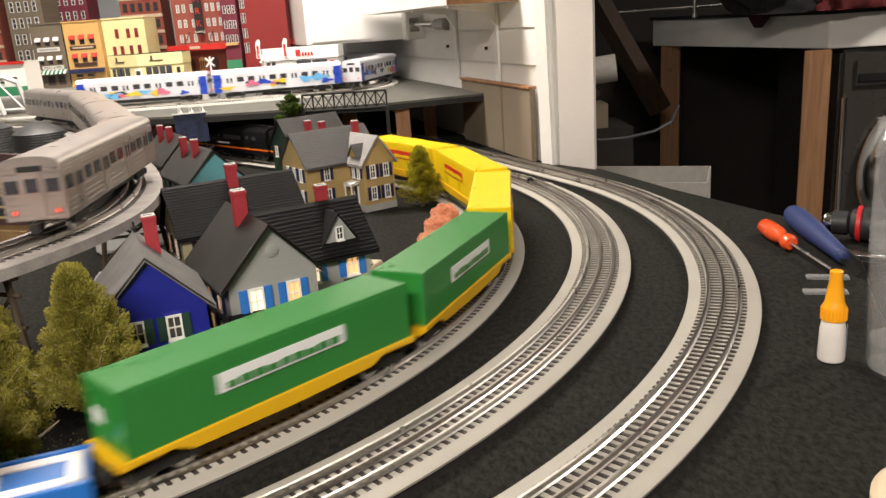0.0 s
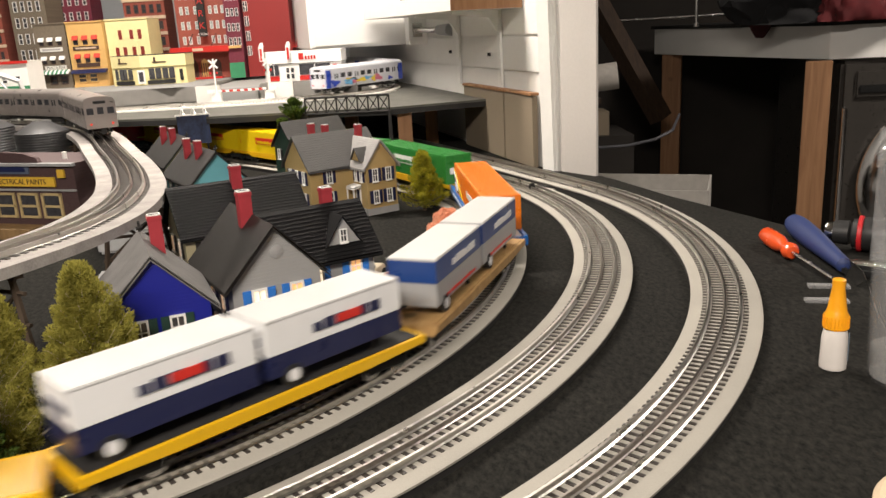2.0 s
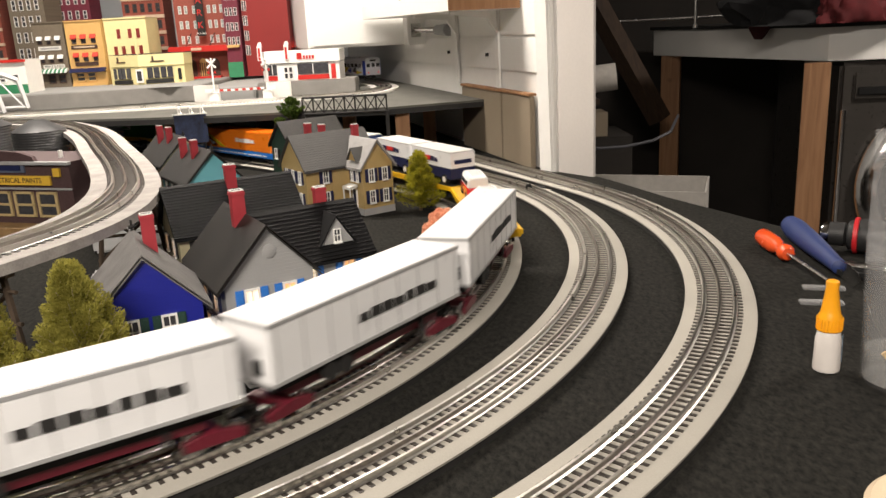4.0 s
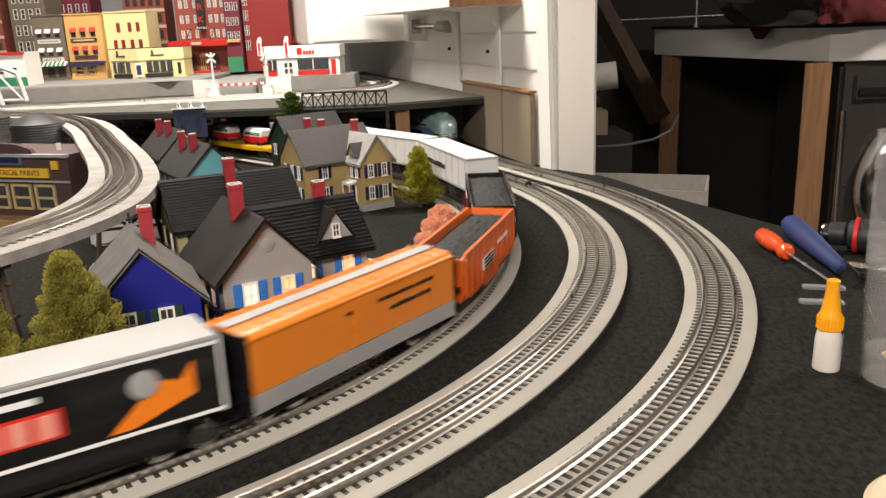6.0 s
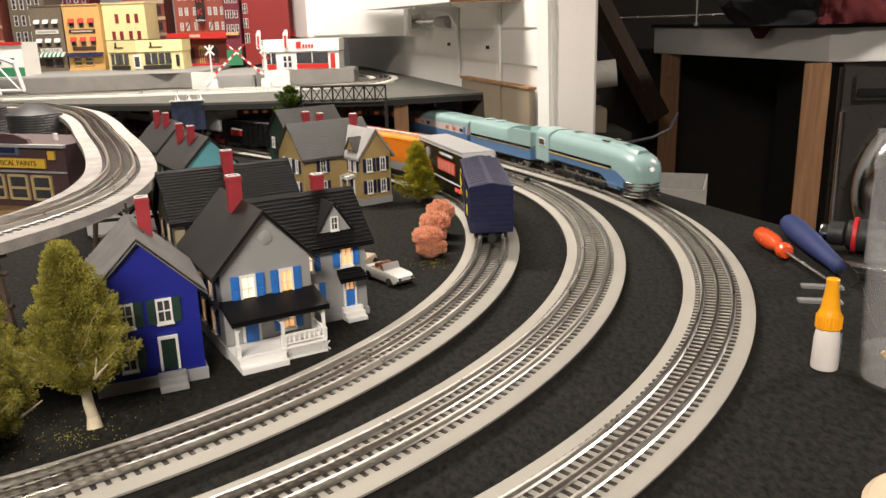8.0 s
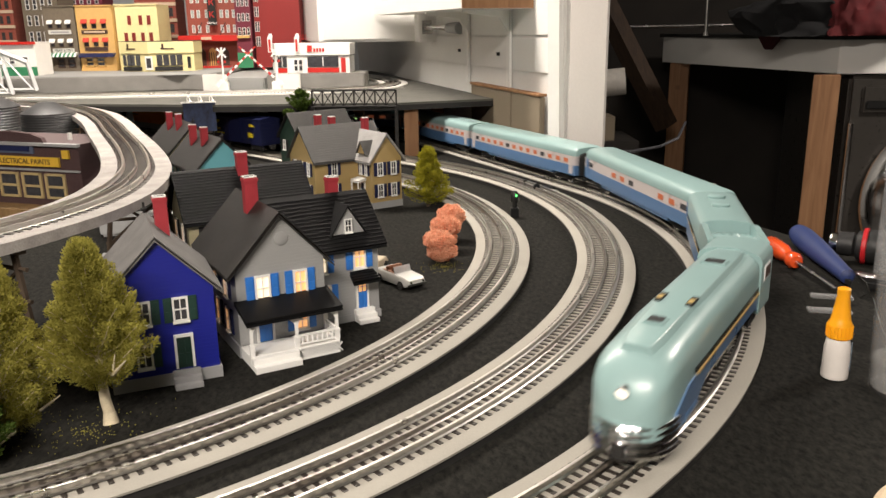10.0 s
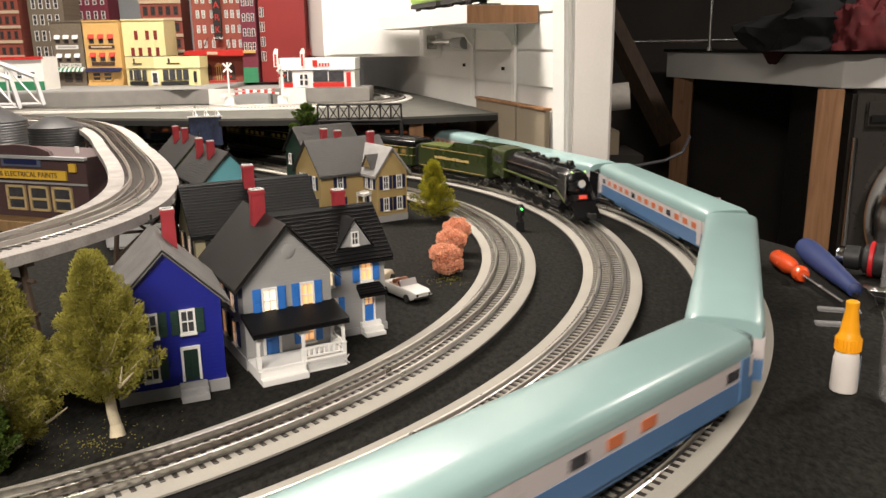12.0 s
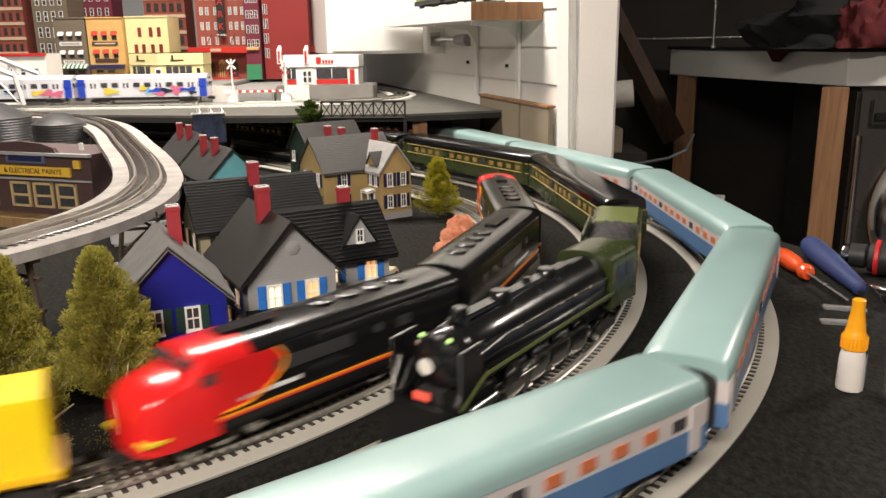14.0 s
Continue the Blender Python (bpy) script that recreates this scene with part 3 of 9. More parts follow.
def chimney(parent, x, y, z0, z1, w=0.011, d=0.009):
    bm = bmesh.new()
    box(bm, x, y, z0, w, d, z1 - z0)
    box(bm, x, y, z1 - 0.004, w * 1.12, d * 1.14, 0.003)
    ob = part("chimney", bm, BRICK_RED, parent, "red brick chimney")
    bm = bmesh.new()
    for s in (-1, 1):
        box(bm, x + s * (w / 2 - 0.0008), y, z1, 0.0016, d, 0.0012)
        box(bm, x, y + s * (d / 2 - 0.0008), z1, w, 0.0016, 0.0012)
    part("chimney_rim", bm, TRIM_WHITE, ob)
    boxpart("flue", (x, y, z1 + 0.0002, w - 0.003, d - 0.003, 0.0004), BLACK_MATT, ob)
    return ob


EAVE, RIDGE = 0.089, 0.135


def kit_house(label, m, wall, roof, shutter, pane, w=0.09, d=0.13, chimneys=((0.012, 0.045),), rows=2, found=FOUND, finial=False):
    """The gable-fronted kit house; x runs along its front from the middle, y back from the front wall."""
    ob = thing("model_house", label, "model house", m, "model houses")
    boxpart("foundation", (0, d / 2, 0, w + 0.004, d + 0.004, 0.011), found, ob)
    gable_body(ob, -w / 2, w / 2, 0, d, EAVE, RIDGE, "y", wall, foot=0.011)
    gable_roof(ob, -w / 2, w / 2, 0, d, EAVE, RIDGE, "y", roof)
    f = face(0, 0)
    for x in (-0.024, 0.024):
        window(ob, f, x * w / 0.09, 0.058, 0.0125, 0.022, shutter, pane)
    g = face(-w / 2, d, 0, -90)
    for u in (0.03, 0.065, 0.1):
        if u < d:
            for z in (0.02, 0.058):
                window(ob, g, u, z, 0.0115, 0.022, shutter, pane)
    g = face(w / 2, 0, 0, 90)
    for u in (0.035, 0.09):
        for z in (0.02, 0.058):
            window(ob, g, u, z, 0.0115, 0.022, shutter, pane)
    for x, y in chimneys:
        chimney(ob, x, y, RIDGE - 0.03, RIDGE + 0.016)
    if finial:
        bm = bmesh.new()
        rod(bm, (0, -0.004, RIDGE), (0, -0.004, RIDGE + 0.012), 0.0012)
        rod(bm, (-0.003, -0.004, RIDGE + 0.006), (0.003, -0.004, RIDGE + 0.007), 0.0016)
        part("finial", bm, BLACK_MATT, ob)
    return ob


def blue_house():
    a = radians(24)
    m = pose(-0.218 - 0.045 * math.cos(a), 0.679 - 0.045 * math.sin(a), 0, 0, 0, 24)
    ob = thing("model_house", "deep blue clapboard model house with grey roof and green door", "model house", m, "model houses")
    w, d = 0.09, 0.105
    boxpart("foundation", (0, d / 2, 0, w + 0.004, d + 0.004, 0.011), FOUND, ob, "grey stone foundation")
    gable_body(ob, -w / 2, w / 2, 0, d, 0.089, 0.135, "y", CLAP_BLUE, foot=0.011)
    gable_roof(ob, -w / 2, w / 2, 0, d, 0.089, 0.135, "y", ROOF_GREY, courses=22, over=0.005, lap=0.008)
    f = face(0, 0)
    for x in (-0.016, 0.0155):
        window(ob, f, x, 0.0585, 0.0135, 0.0225, SHUT_GREEN)
    window(ob, f, -0.018, 0.019, 0.0135, 0.0225, SHUT_GREEN)
    door(ob, f, 0.0155, 0.0145, 0.0168, 0.0315, DOOR_GREEN)
    steps(ob, face(0.0155, -0.002), 0, 0.0135, 0.024, 0.016, 3, FOUND)
    g = face(-w / 2, d, 0, -90)
    for u in (0.025, 0.075):
        for z in (0.02, 0.0585):
            window(ob, g, u, z, 0.0125, 0.0225, SHUT_GREEN)
    chimney(ob, 0.013, 0.075, 0.1, 0.157, 0.012, 0.01)
    bm = bmesh.new()
    rod(bm, (0, d - 0.004, RIDGE), (0, d - 0.004, RIDGE + 0.013), 0.0012)
    rod(bm, (-0.003, d - 0.004, RIDGE + 0.006), (0.003, d - 0.004, RIDGE + 0.007), 0.0018)
    part("finial", bm, BLACK_MATT, ob)
    return ob


def grey_house():
    a = radians(30)
    m = pose(-0.192, 0.691, 0, 0, 0, 30)
    ob = thing("model_house", "grey clapboard model house with blue shutters and white porch", "model house", m, "model houses")
    p, w, d = 0.034, 0.089, 0.128
    e, r = 0.09, 0.1375
    boxpart("foundation", (w / 2, p + d / 2, 0, w + 0.003, d + 0.003, 0.012), FOUND, ob)
    gable_body(ob, 0, w, p, p + d, e, r, "y", CLAP_GREY, foot=0.012)
    gable_roof(ob, 0, w, p, p + d, e, r, "y", ROOF_UMBER, courses=26, over=0.007, lap=0.009)
    f = face(0, p)
    window(ob, f, 0.0255, 0.0535, 0.0155, 0.026, SHUT_BLUE, PANE_WHITE, cols=2)
    window(ob, f, 0.0635, 0.0535, 0.0145, 0.026, SHUT_BLUE, PANE_LIT)
    window(ob, f, 0.063, 0.0175, 0.014, 0.02, SHUT_BLUE, PANE_LIT)
    door(ob, f, 0.0255, 0.0125, 0.018, 0.031, SHUT_BLUE)
    bm = bmesh.new()
    lathe(bm, [(0.0068, 0.0), (0.0068, 0.0008), (0.006, 0.0011)], 24, Matrix.Translation((w / 2 + 0.002, p, 0.113)) @ Matrix.Rotation(radians(90), 4, "X"))
    part("gable_disc", bm, CLAP_GREY, ob)
    g = face(0, p + d, 0, -90)
    for u in (0.026, 0.06, 0.096):
        for z in (0.0175, 0.0535):
            window(ob, g, u, z, 0.0125, 0.025, SHUT_NAVY, PANE_LIT)
    chimney(ob, w / 2 - 0.006, p + 0.062, 0.112, 0.164, 0.013, 0.011)
    # porch
    porch = boxpart("porch_floor", (w / 2, p / 2, 0.0, w, p, 0.012), TRIM_WHITE, ob, "white porch floor", bevel=0.0006)
    slope_of("porch_roof", ob, ROOF_BLACK, ((-0.003, p + 0.001, 0.0575), (w + 0.003, p + 0.001, 0.0575), (w + 0.003, -0.004, 0.0475), (-0.003, -0.004, 0.0475)), 1)
    boxpart("beam", (w / 2, 0.002, 0.043, w, 0.003, 0.0035), TRIM_WHITE, porch)
    for x in (0.002, 0.046, w - 0.002):
        bm = bmesh.new()
        box(bm, x, 0.002, 0.012, 0.0042, 0.0042, 0.012)
        box(bm, x, 0.002, 0.024, 0.0028, 0.0028, 0.0195)
        box(bm, x, 0.002, 0.022, 0.0052, 0.0052, 0.0012)
        part("porch_post", bm, TRIM_WHITE, porch)
        for s in (-1, 1):
            if 0 < x + s * 0.005 < w:
                bm = bmesh.new()
                prism(bm, [(x + s * 0.001, 0.043), (x + s * 0.0085, 0.043), (x + s * 0.006, 0.0405), (x + s * 0.003, 0.038), (x + s * 0.001, 0.034)], 0.0012, 0.0028, "y")
                part("bracket", bm, TRIM_WHITE, porch)
    bm = bmesh.new()
    box(bm, w - 0.002, p - 0.003, 0.012, 0.0035, 0.0035, 0.033)
    part("porch_post", bm, TRIM_WHITE, porch)
    for z in (0.014, 0.0225):
        boxpart("handrail", ((0.046 + w) / 2, 0.002, z, w - 0.05, 0.0022, 0.0018), TRIM_WHITE, porch)
    boxpart("handrail", (w - 0.002, p / 2, 0.0225, 0.0022, p - 0.006, 0.0018), TRIM_WHITE, porch)
    for i in range(7):
        bm = bmesh.new()
        lathe(bm, [(0.0008, 0), (0.0015, 0.0025), (0.0008, 0.0048), (0.0011, 0.0075)], 8, Matrix.Translation((0.0515 + i * 0.0051, 0.002, 0.0155)))
        part("baluster", bm, TRIM_WHITE, porch)
    for i in range(5):
        boxpart("baluster", (w - 0.002, 0.007 + i * 0.005, 0.0155, 0.0018, 0.0018, 0.0072), TRIM_WHITE, porch)
    bm = bmesh.new()
    x0, x1 = 0.047, w - 0.001
    n = 13
    for i in range(n):
        for s in (-1, 1):
            u = x0 + (x1 - x0) * (i + 0.5) / n
            box(bm, 0, 0, -0.0062, 0.0011, 0.0009, 0.0124, Matrix.Translation((u, -0.0012, 0.0055)) @ Matrix.Rotation(radians(45 * s), 4, "Y"))
    for z in (0.0, 0.0105):
        box(bm, (x0 + x1) / 2, -0.0012, z, x1 - x0, 0.0022, 0.0016)
    part("lattice", bm, TRIM_WHITE, porch, smooth=False)
    boxpart("lattice_backing", ((x0 + x1) / 2, 0.0002, 0.001, x1 - x0, 0.0006, 0.01), BLACK_MATT, porch)
    steps(ob, face(0.0225, 0.0), 0, 0.0115, 0.045, 0.014, 2, TRIM_WHITE)
    # wing
    x0, x1, y0 = w, 0.1655, p + 0.037
    y1, e2, r2 = y0 + 0.088, 0.0885, 0.1315
    boxpart("foundation", ((x0 + x1) / 2, (y0 + y1) / 2, 0, x1 - x0 + 0.003, y1 - y0 + 0.003, 0.008), FOUND, ob)
    gable_body(ob, x0 - 0.03, x1, y0, y1, e2, r2, "x", CLAP_GREY, foot=0.008)
    gable_roof(ob, x0 - 0.036, x1, y0, y1, e2, r2, "x", ROOF_BLACK, courses=15, over=0.008, lap=0.008)
    f = face(0, y0)
    window(ob, f, 0.1, 0.0585, 0.0135, 0.0255, SHUT_BLUE, PANE_WHITE, sides=(0, 1))
    window(ob, f, 0.1435, 0.0585, 0.0145, 0.0255, SHUT_BLUE, PANE_LIT)
    window(ob, f, 0.1035, 0.0195, 0.0135, 0.0255, SHUT_BLUE, PANE_LIT, sides=(0, 1))
    door(ob, f, 0.1455, 0.0135, 0.0145, 0.034, SHUT_BLUE, PANE_LIT)
    steps(ob, face(0.1465, y0), 0, 0.013, 0.023, 0.017, 3, TRIM_WHITE)
    slope_of("door_hood", ob, ROOF_BLACK, ((0.132, y0, 0.0555), (0.159, y0, 0.0555), (0.161, y0 - 0.015, 0.0485), (0.130, y0 - 0.015, 0.0485)), 4)
    bm = bmesh.new()
    box(bm, 0.1455, y0 - 0.002, 0.049, 0.026, 0.003, 0.002)
    part("hood_bracket", bm, ROOF_BLACK, ob, smooth=False)
    # dormer
    dx, dy, h0, h1 = 0.134, y0 + 0.004, 0.097, 0.1255
    bm = bmesh.new()
    prism(bm, [(dx - 0.0185, h0), (dx + 0.0185, h0), (dx, h1)], dy, dy + 0.042, "y")
    dormer = part("dormer", bm, CLAP_GREY, ob, "grey triangular dormer", smooth=False)
    for s in (-1, 1):
        bm = bmesh.new()
        shingled(dormer, ROOF_BLACK, (dx, dy - 0.003, h1 + 0.002), (dx, dy + 0.044, h1 + 0.002), (dx + s * 0.0215, dy + 0.03, h0 - 0.002), (dx + s * 0.0215, dy - 0.003, h0 - 0.002), 8)
    window(ob, face(0, dy), dx, 0.0985, 0.0085, 0.0145, None, PANE_DARK)
    chimney(ob, 0.137, (y0 + y1) / 2 + 0.008, 0.12, 0.15, 0.012, 0.01)
    return ob


def black_roof_house():
    m = pose(-0.320, 0.925, 0, 0, 0, 29)
    ob = thing("model_house", "cream model house under a long black ribbed roof", "model house", m, "model houses")
    w, d = 0.165, 0.1
    boxpart("foundation", (w / 2, d / 2, 0, w, d, 0.011), FOUND, ob)
    gable_body(ob, 0.005, w - 0.005, 0.004, d - 0.004, EAVE, RIDGE, "x", CLAP_CREAM, foot=0.011)
    gable_roof(ob, 0.003, w - 0.003, 0.004, d - 0.004, EAVE, RIDGE + 0.002, "x", ROOF_BLACK, courses=18, over=0.004, lap=0.007)
    chimney(ob, 0.085, d / 2 - 0.006, 0.115, 0.158, 0.013, 0.011)
    g = face(0.005, d, 0, -90)
    for u in (0.03, 0.07):
        for z in (0.02, 0.056):
            window(ob, g, u, z, 0.0125, 0.022, SHUT_BLACK, PANE_LIT)
    for x in (0.03, 0.08, 0.13):
        for z in (0.02, 0.056):
            window(ob, face(0, 0.004), x, z, 0.0125, 0.022, SHUT_BLACK, PANE_DARK)
    return ob


def tan_house():
    m = pose(-0.137, 1.372, 0, 0, 0, 35)
    ob = thing("model_house", "tan clapboard model house with navy shutters and grey roof", "model house", m, "model houses")
    w = 0.060
    x0, y0, d = -0.082, 0.052, 0.098
    bm = bmesh.new()
    box(bm, w / 2, 0.05, 0, w + 0.003, 0.1, 0.012)
    box(bm, (x0 + w) / 2, y0 + d / 2, 0, w - x0 + 0.003, d + 0.003, 0.012)
    part("foundation", bm, FOUND, ob, "pale grey foundation")
    gable_body(ob, 0, w, 0, 0.1, EAVE, 0.128, "y", CLAP_YELLOW, foot=0.012)
    gable_body(ob, x0, w, y0, y0 + d, EAVE, 0.139, "x", CLAP_YELLOW, foot=0.012)
    gable_roof(ob, 0, w, 0, 0.1, EAVE, 0.128, "y", ROOF_PALE, courses=16, over=0.005, lap=0.007)
    gable_roof(ob, x0, w, y0, y0 + d, EAVE, 0.139, "x", ROOF_SLATE, courses=16, over=0.005, lap=0.007)
    f = face(0, 0)
    for x in (0.0165, 0.0435):
        for z in (0.0205, 0.0585):
            window(ob, f, x, z, 0.0115, 0.023, SHUT_NAVY)
    f = face(0, y0)
    for z in (0.0205, 0.0585):
        window(ob, f, -0.045, z, 0.0115, 0.023, SHUT_NAVY)
    g = face(0, 0.052, 0, -90)
    for u in (0.017, 0.035):
        window(ob, g, u, 0.0585, 0.009, 0.023, SHUT_NAVY)
    g = face(x0, y0 + d, 0, -90)
    for u in (0.024, 0.05, 0.076):
        for z in (0.0205, 0.0585):
            window(ob, g, u, z, 0.011, 0.023, SHUT_NAVY)
    # the side dormer on the wing's roof
    bm = bmesh.new()
    prism(bm, [(0.012, 0.096), (0.04, 0.096), (0.026, 0.116)], -0.004, 0.024, "x")
    dormer = part("dormer", bm, CLAP_YELLOW, ob, "small tan dormer", smooth=False)
    for s in (-1, 1):
        shingled(dormer, ROOF_SLATE, (-0.007, 0.026, 0.118), (0.024, 0.026, 0.118), (0.014, 0.026 + s * 0.017, 0.095), (-0.007, 0.026 + s * 0.017, 0.095), 7)
    # entrance porch in the corner
    slope_of("entrance_hood", ob, TRIM_WHITE, ((-0.001, 0.018, 0.0535), (-0.001, 0.045, 0.0535), (-0.018, 0.045, 0.05), (-0.018, 0.018, 0.05)), 2)
    for yy in (0.02, 0.043):
        boxpart("hood_post", (-0.0165, yy, 0.0, 0.002, 0.002, 0.05), TRIM_WHITE, ob)
    door(ob, face(0, 0.052, 0, -90), 0.021, 0.0125, 0.016, 0.033, SHUT_NAVY)
    chimney(ob, 0.036, y0 + 0.03, 0.11, 0.15, 0.011, 0.009)
    chimney(ob, -0.03, y0 + 0.085, 0.11, 0.155, 0.011, 0.009)
    chimney(ob, -0.002, y0 + 0.085, 0.11, 0.15, 0.011, 0.009)
    return ob


def spot(x, y, rz):
    return pose(x, y, 0, 0, 0, rz)


blue_house()
grey_house()
black_roof_house()
tan_house()
kit_house("pale teal clapboard model house with dark grey roof", spot(-0.372, 1.300, 33), CLAP_TEAL, ROOF_DARK, SHUT_BLACK, PANE_DARK, d=0.15, chimneys=((-0.012, 0.05), (-0.016, 0.1)), finial=True)
kit_house("cream clapboard model house with black shutters and dark roof", spot(-0.484, 1.520, 33), CLAP_CREAM, ROOF_DARK, SHUT_BLACK, PANE_DARK, d=0.15, chimneys=((-0.012, 0.05), (-0.016, 0.1)), finial=True)
kit_house("dark green model house with black roof behind the tan house", spot(-0.335, 1.690, -52), CLAP_GREEN, ROOF_UMBER, SHUT_BLACK, PANE_DARK, d=0.13, chimneys=())


# ---- trees and small things on the felt ----
BARK = paint("pale_bark", (0.5, 0.43, 0.3), 0.8, vary=0.3, scale=70, bump=0.6)
BARK_DARK = paint("dark_bark", (0.06, 0.04, 0.025), 0.85, vary=0.3, scale=70, bump=0.6)
OLIVE = leafy("olive_foliage", (0.28, 0.262, 0.054), (0.38, 0.345, 0.08))
GREEN_LEAF = leafy("green_foliage", (0.03, 0.055, 0.008), (0.1, 0.15, 0.03))
LIME = leafy("lime_foliage", (0.24, 0.22, 0.016), (0.42, 0.39, 0.04))
CORAL = leafy("coral_foliage", (0.70, 0.33, 0.20), (0.95, 0.58, 0.40))


def foliage(bm, rng, centre, radii, count, size, taper=0.0):
    """Scattered small leaf tufts in an uneven ovoid, denser towards its skin."""
    cx, cy, cz = centre
    for _ in range(count):
        while True:
            v = Vector((rng.uniform(-1, 1), rng.uniform(-1, 1), rng.uniform(-1, 1)))
            if 0.05 < v.length < 1:
                break
        r = v.length ** 0.42
        d = v.normalized()
        lump = 0.84 + 0.2 * noise.noise(d * 2.3 + Vector((cx * 40, cy * 40, 0)))
        high = d.z * r
        k = r * lump * (1 - taper * max(0, high + 0.35) ** 1.3)
        p = Vector((cx + d.x * k * radii[0], cy + d.y * k * radii[1], cz + d.z * r * lump * radii[2]))
        s = size * rng.uniform(0.5, 1.4)
        turn = Euler((rng.uniform(0, 6.3), rng.uniform(0, 6.3), rng.uniform(0, 6.3))).to_matrix()
        pts = [p + turn @ Vector(q) * s for q in ((-1, 0, 0), (0.2, -0.8, 0.3), (1, 0.1, 0), (0, 0.9, -0.3))]
        vs = [bm.verts.new(q) for q in pts]
        bm.faces.new((vs[0], vs[1], vs[2]))
        bm.faces.new((vs[0], vs[2], vs[3]))


def spray(bm, rng, root, tip, spread, count, size):
    """A feathery spray of slender leaves about a twig from root to tip, thickest in its middle."""
    way = (tip - root).normalized()
    for _ in range(count):
        t = rng.uniform(0.18, 1.05)
        girth = spread * (0.35 + 0.65 * math.sin(math.pi * min(1, 0.15 + 0.8 * t)))
        off = Vector((rng.gauss(0, 1), rng.gauss(0, 1), rng.gauss(0, 1)))
        off *= girth * 0.42 * min(1, 1.7 / max(off.length, 1e-6))
        p = root.lerp(tip, t) + off
        d = (way * 0.8 + off.normalized() * 0.9 + Vector((rng.uniform(-0.5, 0.5), rng.uniform(-0.5, 0.5), rng.uniform(-0.2, 0.7)))).normalized()
        side = d.cross(Vector((rng.uniform(-1, 1), rng.uniform(-1, 1), rng.uniform(-1, 1)))).normalized()
        k = size * rng.uniform(0.6, 1.4)
        a, b, c, e = (bm.verts.new(q) for q in (p - d * k, p + side * k * 0.55, p + d * k * 1.3, p - side * k * 0.55))
        bm.faces.new((a, b, c, e))


def model_tree(label, x, y, height, clear_trunk, spread, bark, leaf, sprays, count, seed, size=0.0012, trunk=0.0062, lean=(0, 0), belly=0.3, forks=3, foot=0.0):
    """A tapered trunk whose rising twigs each carry a feathery spray; the crown is widest at the belly."""
    rng = random.Random(seed)
    ob = thing("model_tree", label, "model tree", pose(x, y, foot), "model trees")
    top = Vector((lean[0], lean[1], height * 0.94))

    def stem(t):
        return Vector((0, 0, 0)).lerp(top, t) + Vector((0.0025 * math.sin(9 * t + seed), 0.0025 * math.cos(7 * t), 0)) * (1 - t)

    bm = bmesh.new()
    rod(bm, Vector((0, 0, -0.0005)), stem(0.06), trunk * 1.35, trunk, 10)
    marks = [0.06, 0.15, 0.27, 0.42, 0.6, 0.8, 1]
    for i, (p, q) in enumerate(zip(marks, marks[1:])):
        rod(bm, stem(p), stem(q), trunk * (1 - p) ** 0.8, max(0.0004, trunk * (1 - q) ** 0.8), 9)
    part("trunk", bm, bark, ob)
    low = clear_trunk / height
    for i in range(forks):
        a = seed + 0.6 + i * 6.28 / forks + rng.uniform(-0.3, 0.3)
        p = stem(low * rng.uniform(0.75, 1.1))
        out = Vector((math.cos(a), math.sin(a), 0)) * spread
        mid, tip = p + out * 0.45 + Vector((0, 0, height * 0.02)), p + out * 0.95 + Vector((0, 0, height * 0.13))
        bm = bmesh.new()
        rod(bm, p, mid, trunk * 0.45, trunk * 0.34, 7)
        rod(bm, mid, tip, trunk * 0.34, trunk * 0.12, 7)
        rod(bm, mid, mid + out * 0.15 + Vector((0, 0, height * 0.12)), trunk * 0.25, trunk * 0.1, 6)
        part("branch", bm, bark, ob)
    twigs, crown = bmesh.new(), bmesh.new()
    for i in range(sprays):
        u = (i + rng.random()) / sprays
        a = i * 2.39996 + rng.uniform(-0.4, 0.4)
        wide = (0.55 + 0.45 * u / belly) if u < belly else max(0.05, 1 - (u - belly) / (1 - belly)) ** 0.75
        reach = spread * wide * rng.uniform(0.74, 1.08)
        z = height * (low + (0.99 - low) * u)
        rise = min(height * 0.16, 0.25 * reach + height * 0.05)
        p = stem(max(low * 0.8, (z - rise * 1.4) / height))
        tip = Vector((lean[0] * z / height + math.cos(a) * reach, lean[1] * z / height + math.sin(a) * reach, z))
        rod(twigs, p, p.lerp(tip, 0.55) + Vector((0, 0, -rise * 0.2)), trunk * 0.17, trunk * 0.12, 5)
        rod(twigs, p.lerp(tip, 0.55) + Vector((0, 0, -rise * 0.2)), tip.lerp(p, -0.06), trunk * 0.12, trunk * 0.06, 4)
        spray(crown, rng, p.lerp(tip, 0.15), tip, spread * rng.uniform(0.3, 0.42), count, size)
    tagged(part("twig", twigs, bark, ob), kind="stuff")
    part("crown", crown, leaf, ob, smooth=False)
    return ob


model_tree("olive green model tree with pale forked trunk beside the blue house", -0.283, 0.588, 0.153, 0.050, 0.043, BARK, OLIVE, 78, 900, 3, size=0.00095, trunk=0.0048, lean=(-0.008, 0.004), belly=0.22)
model_tree("olive green model tree with a full low crown", -0.358, 0.572, 0.153, 0.016, 0.046, BARK, OLIVE, 78, 900, 8, size=0.00095, trunk=0.0045, belly=0.25)
model_tree("bright green low model tree at the table edge", -0.352, 0.52, 0.085, 0.012, 0.028, BARK, GREEN_LEAF, 30, 300, 21, trunk=0.003)
model_tree("yellow green model tree beside the tan house", -0.040, 1.395, 0.107, 0.018, 0.042, BARK_DARK, LIME, 36, 420, 5, size=0.0014, trunk=0.003, belly=0.16)


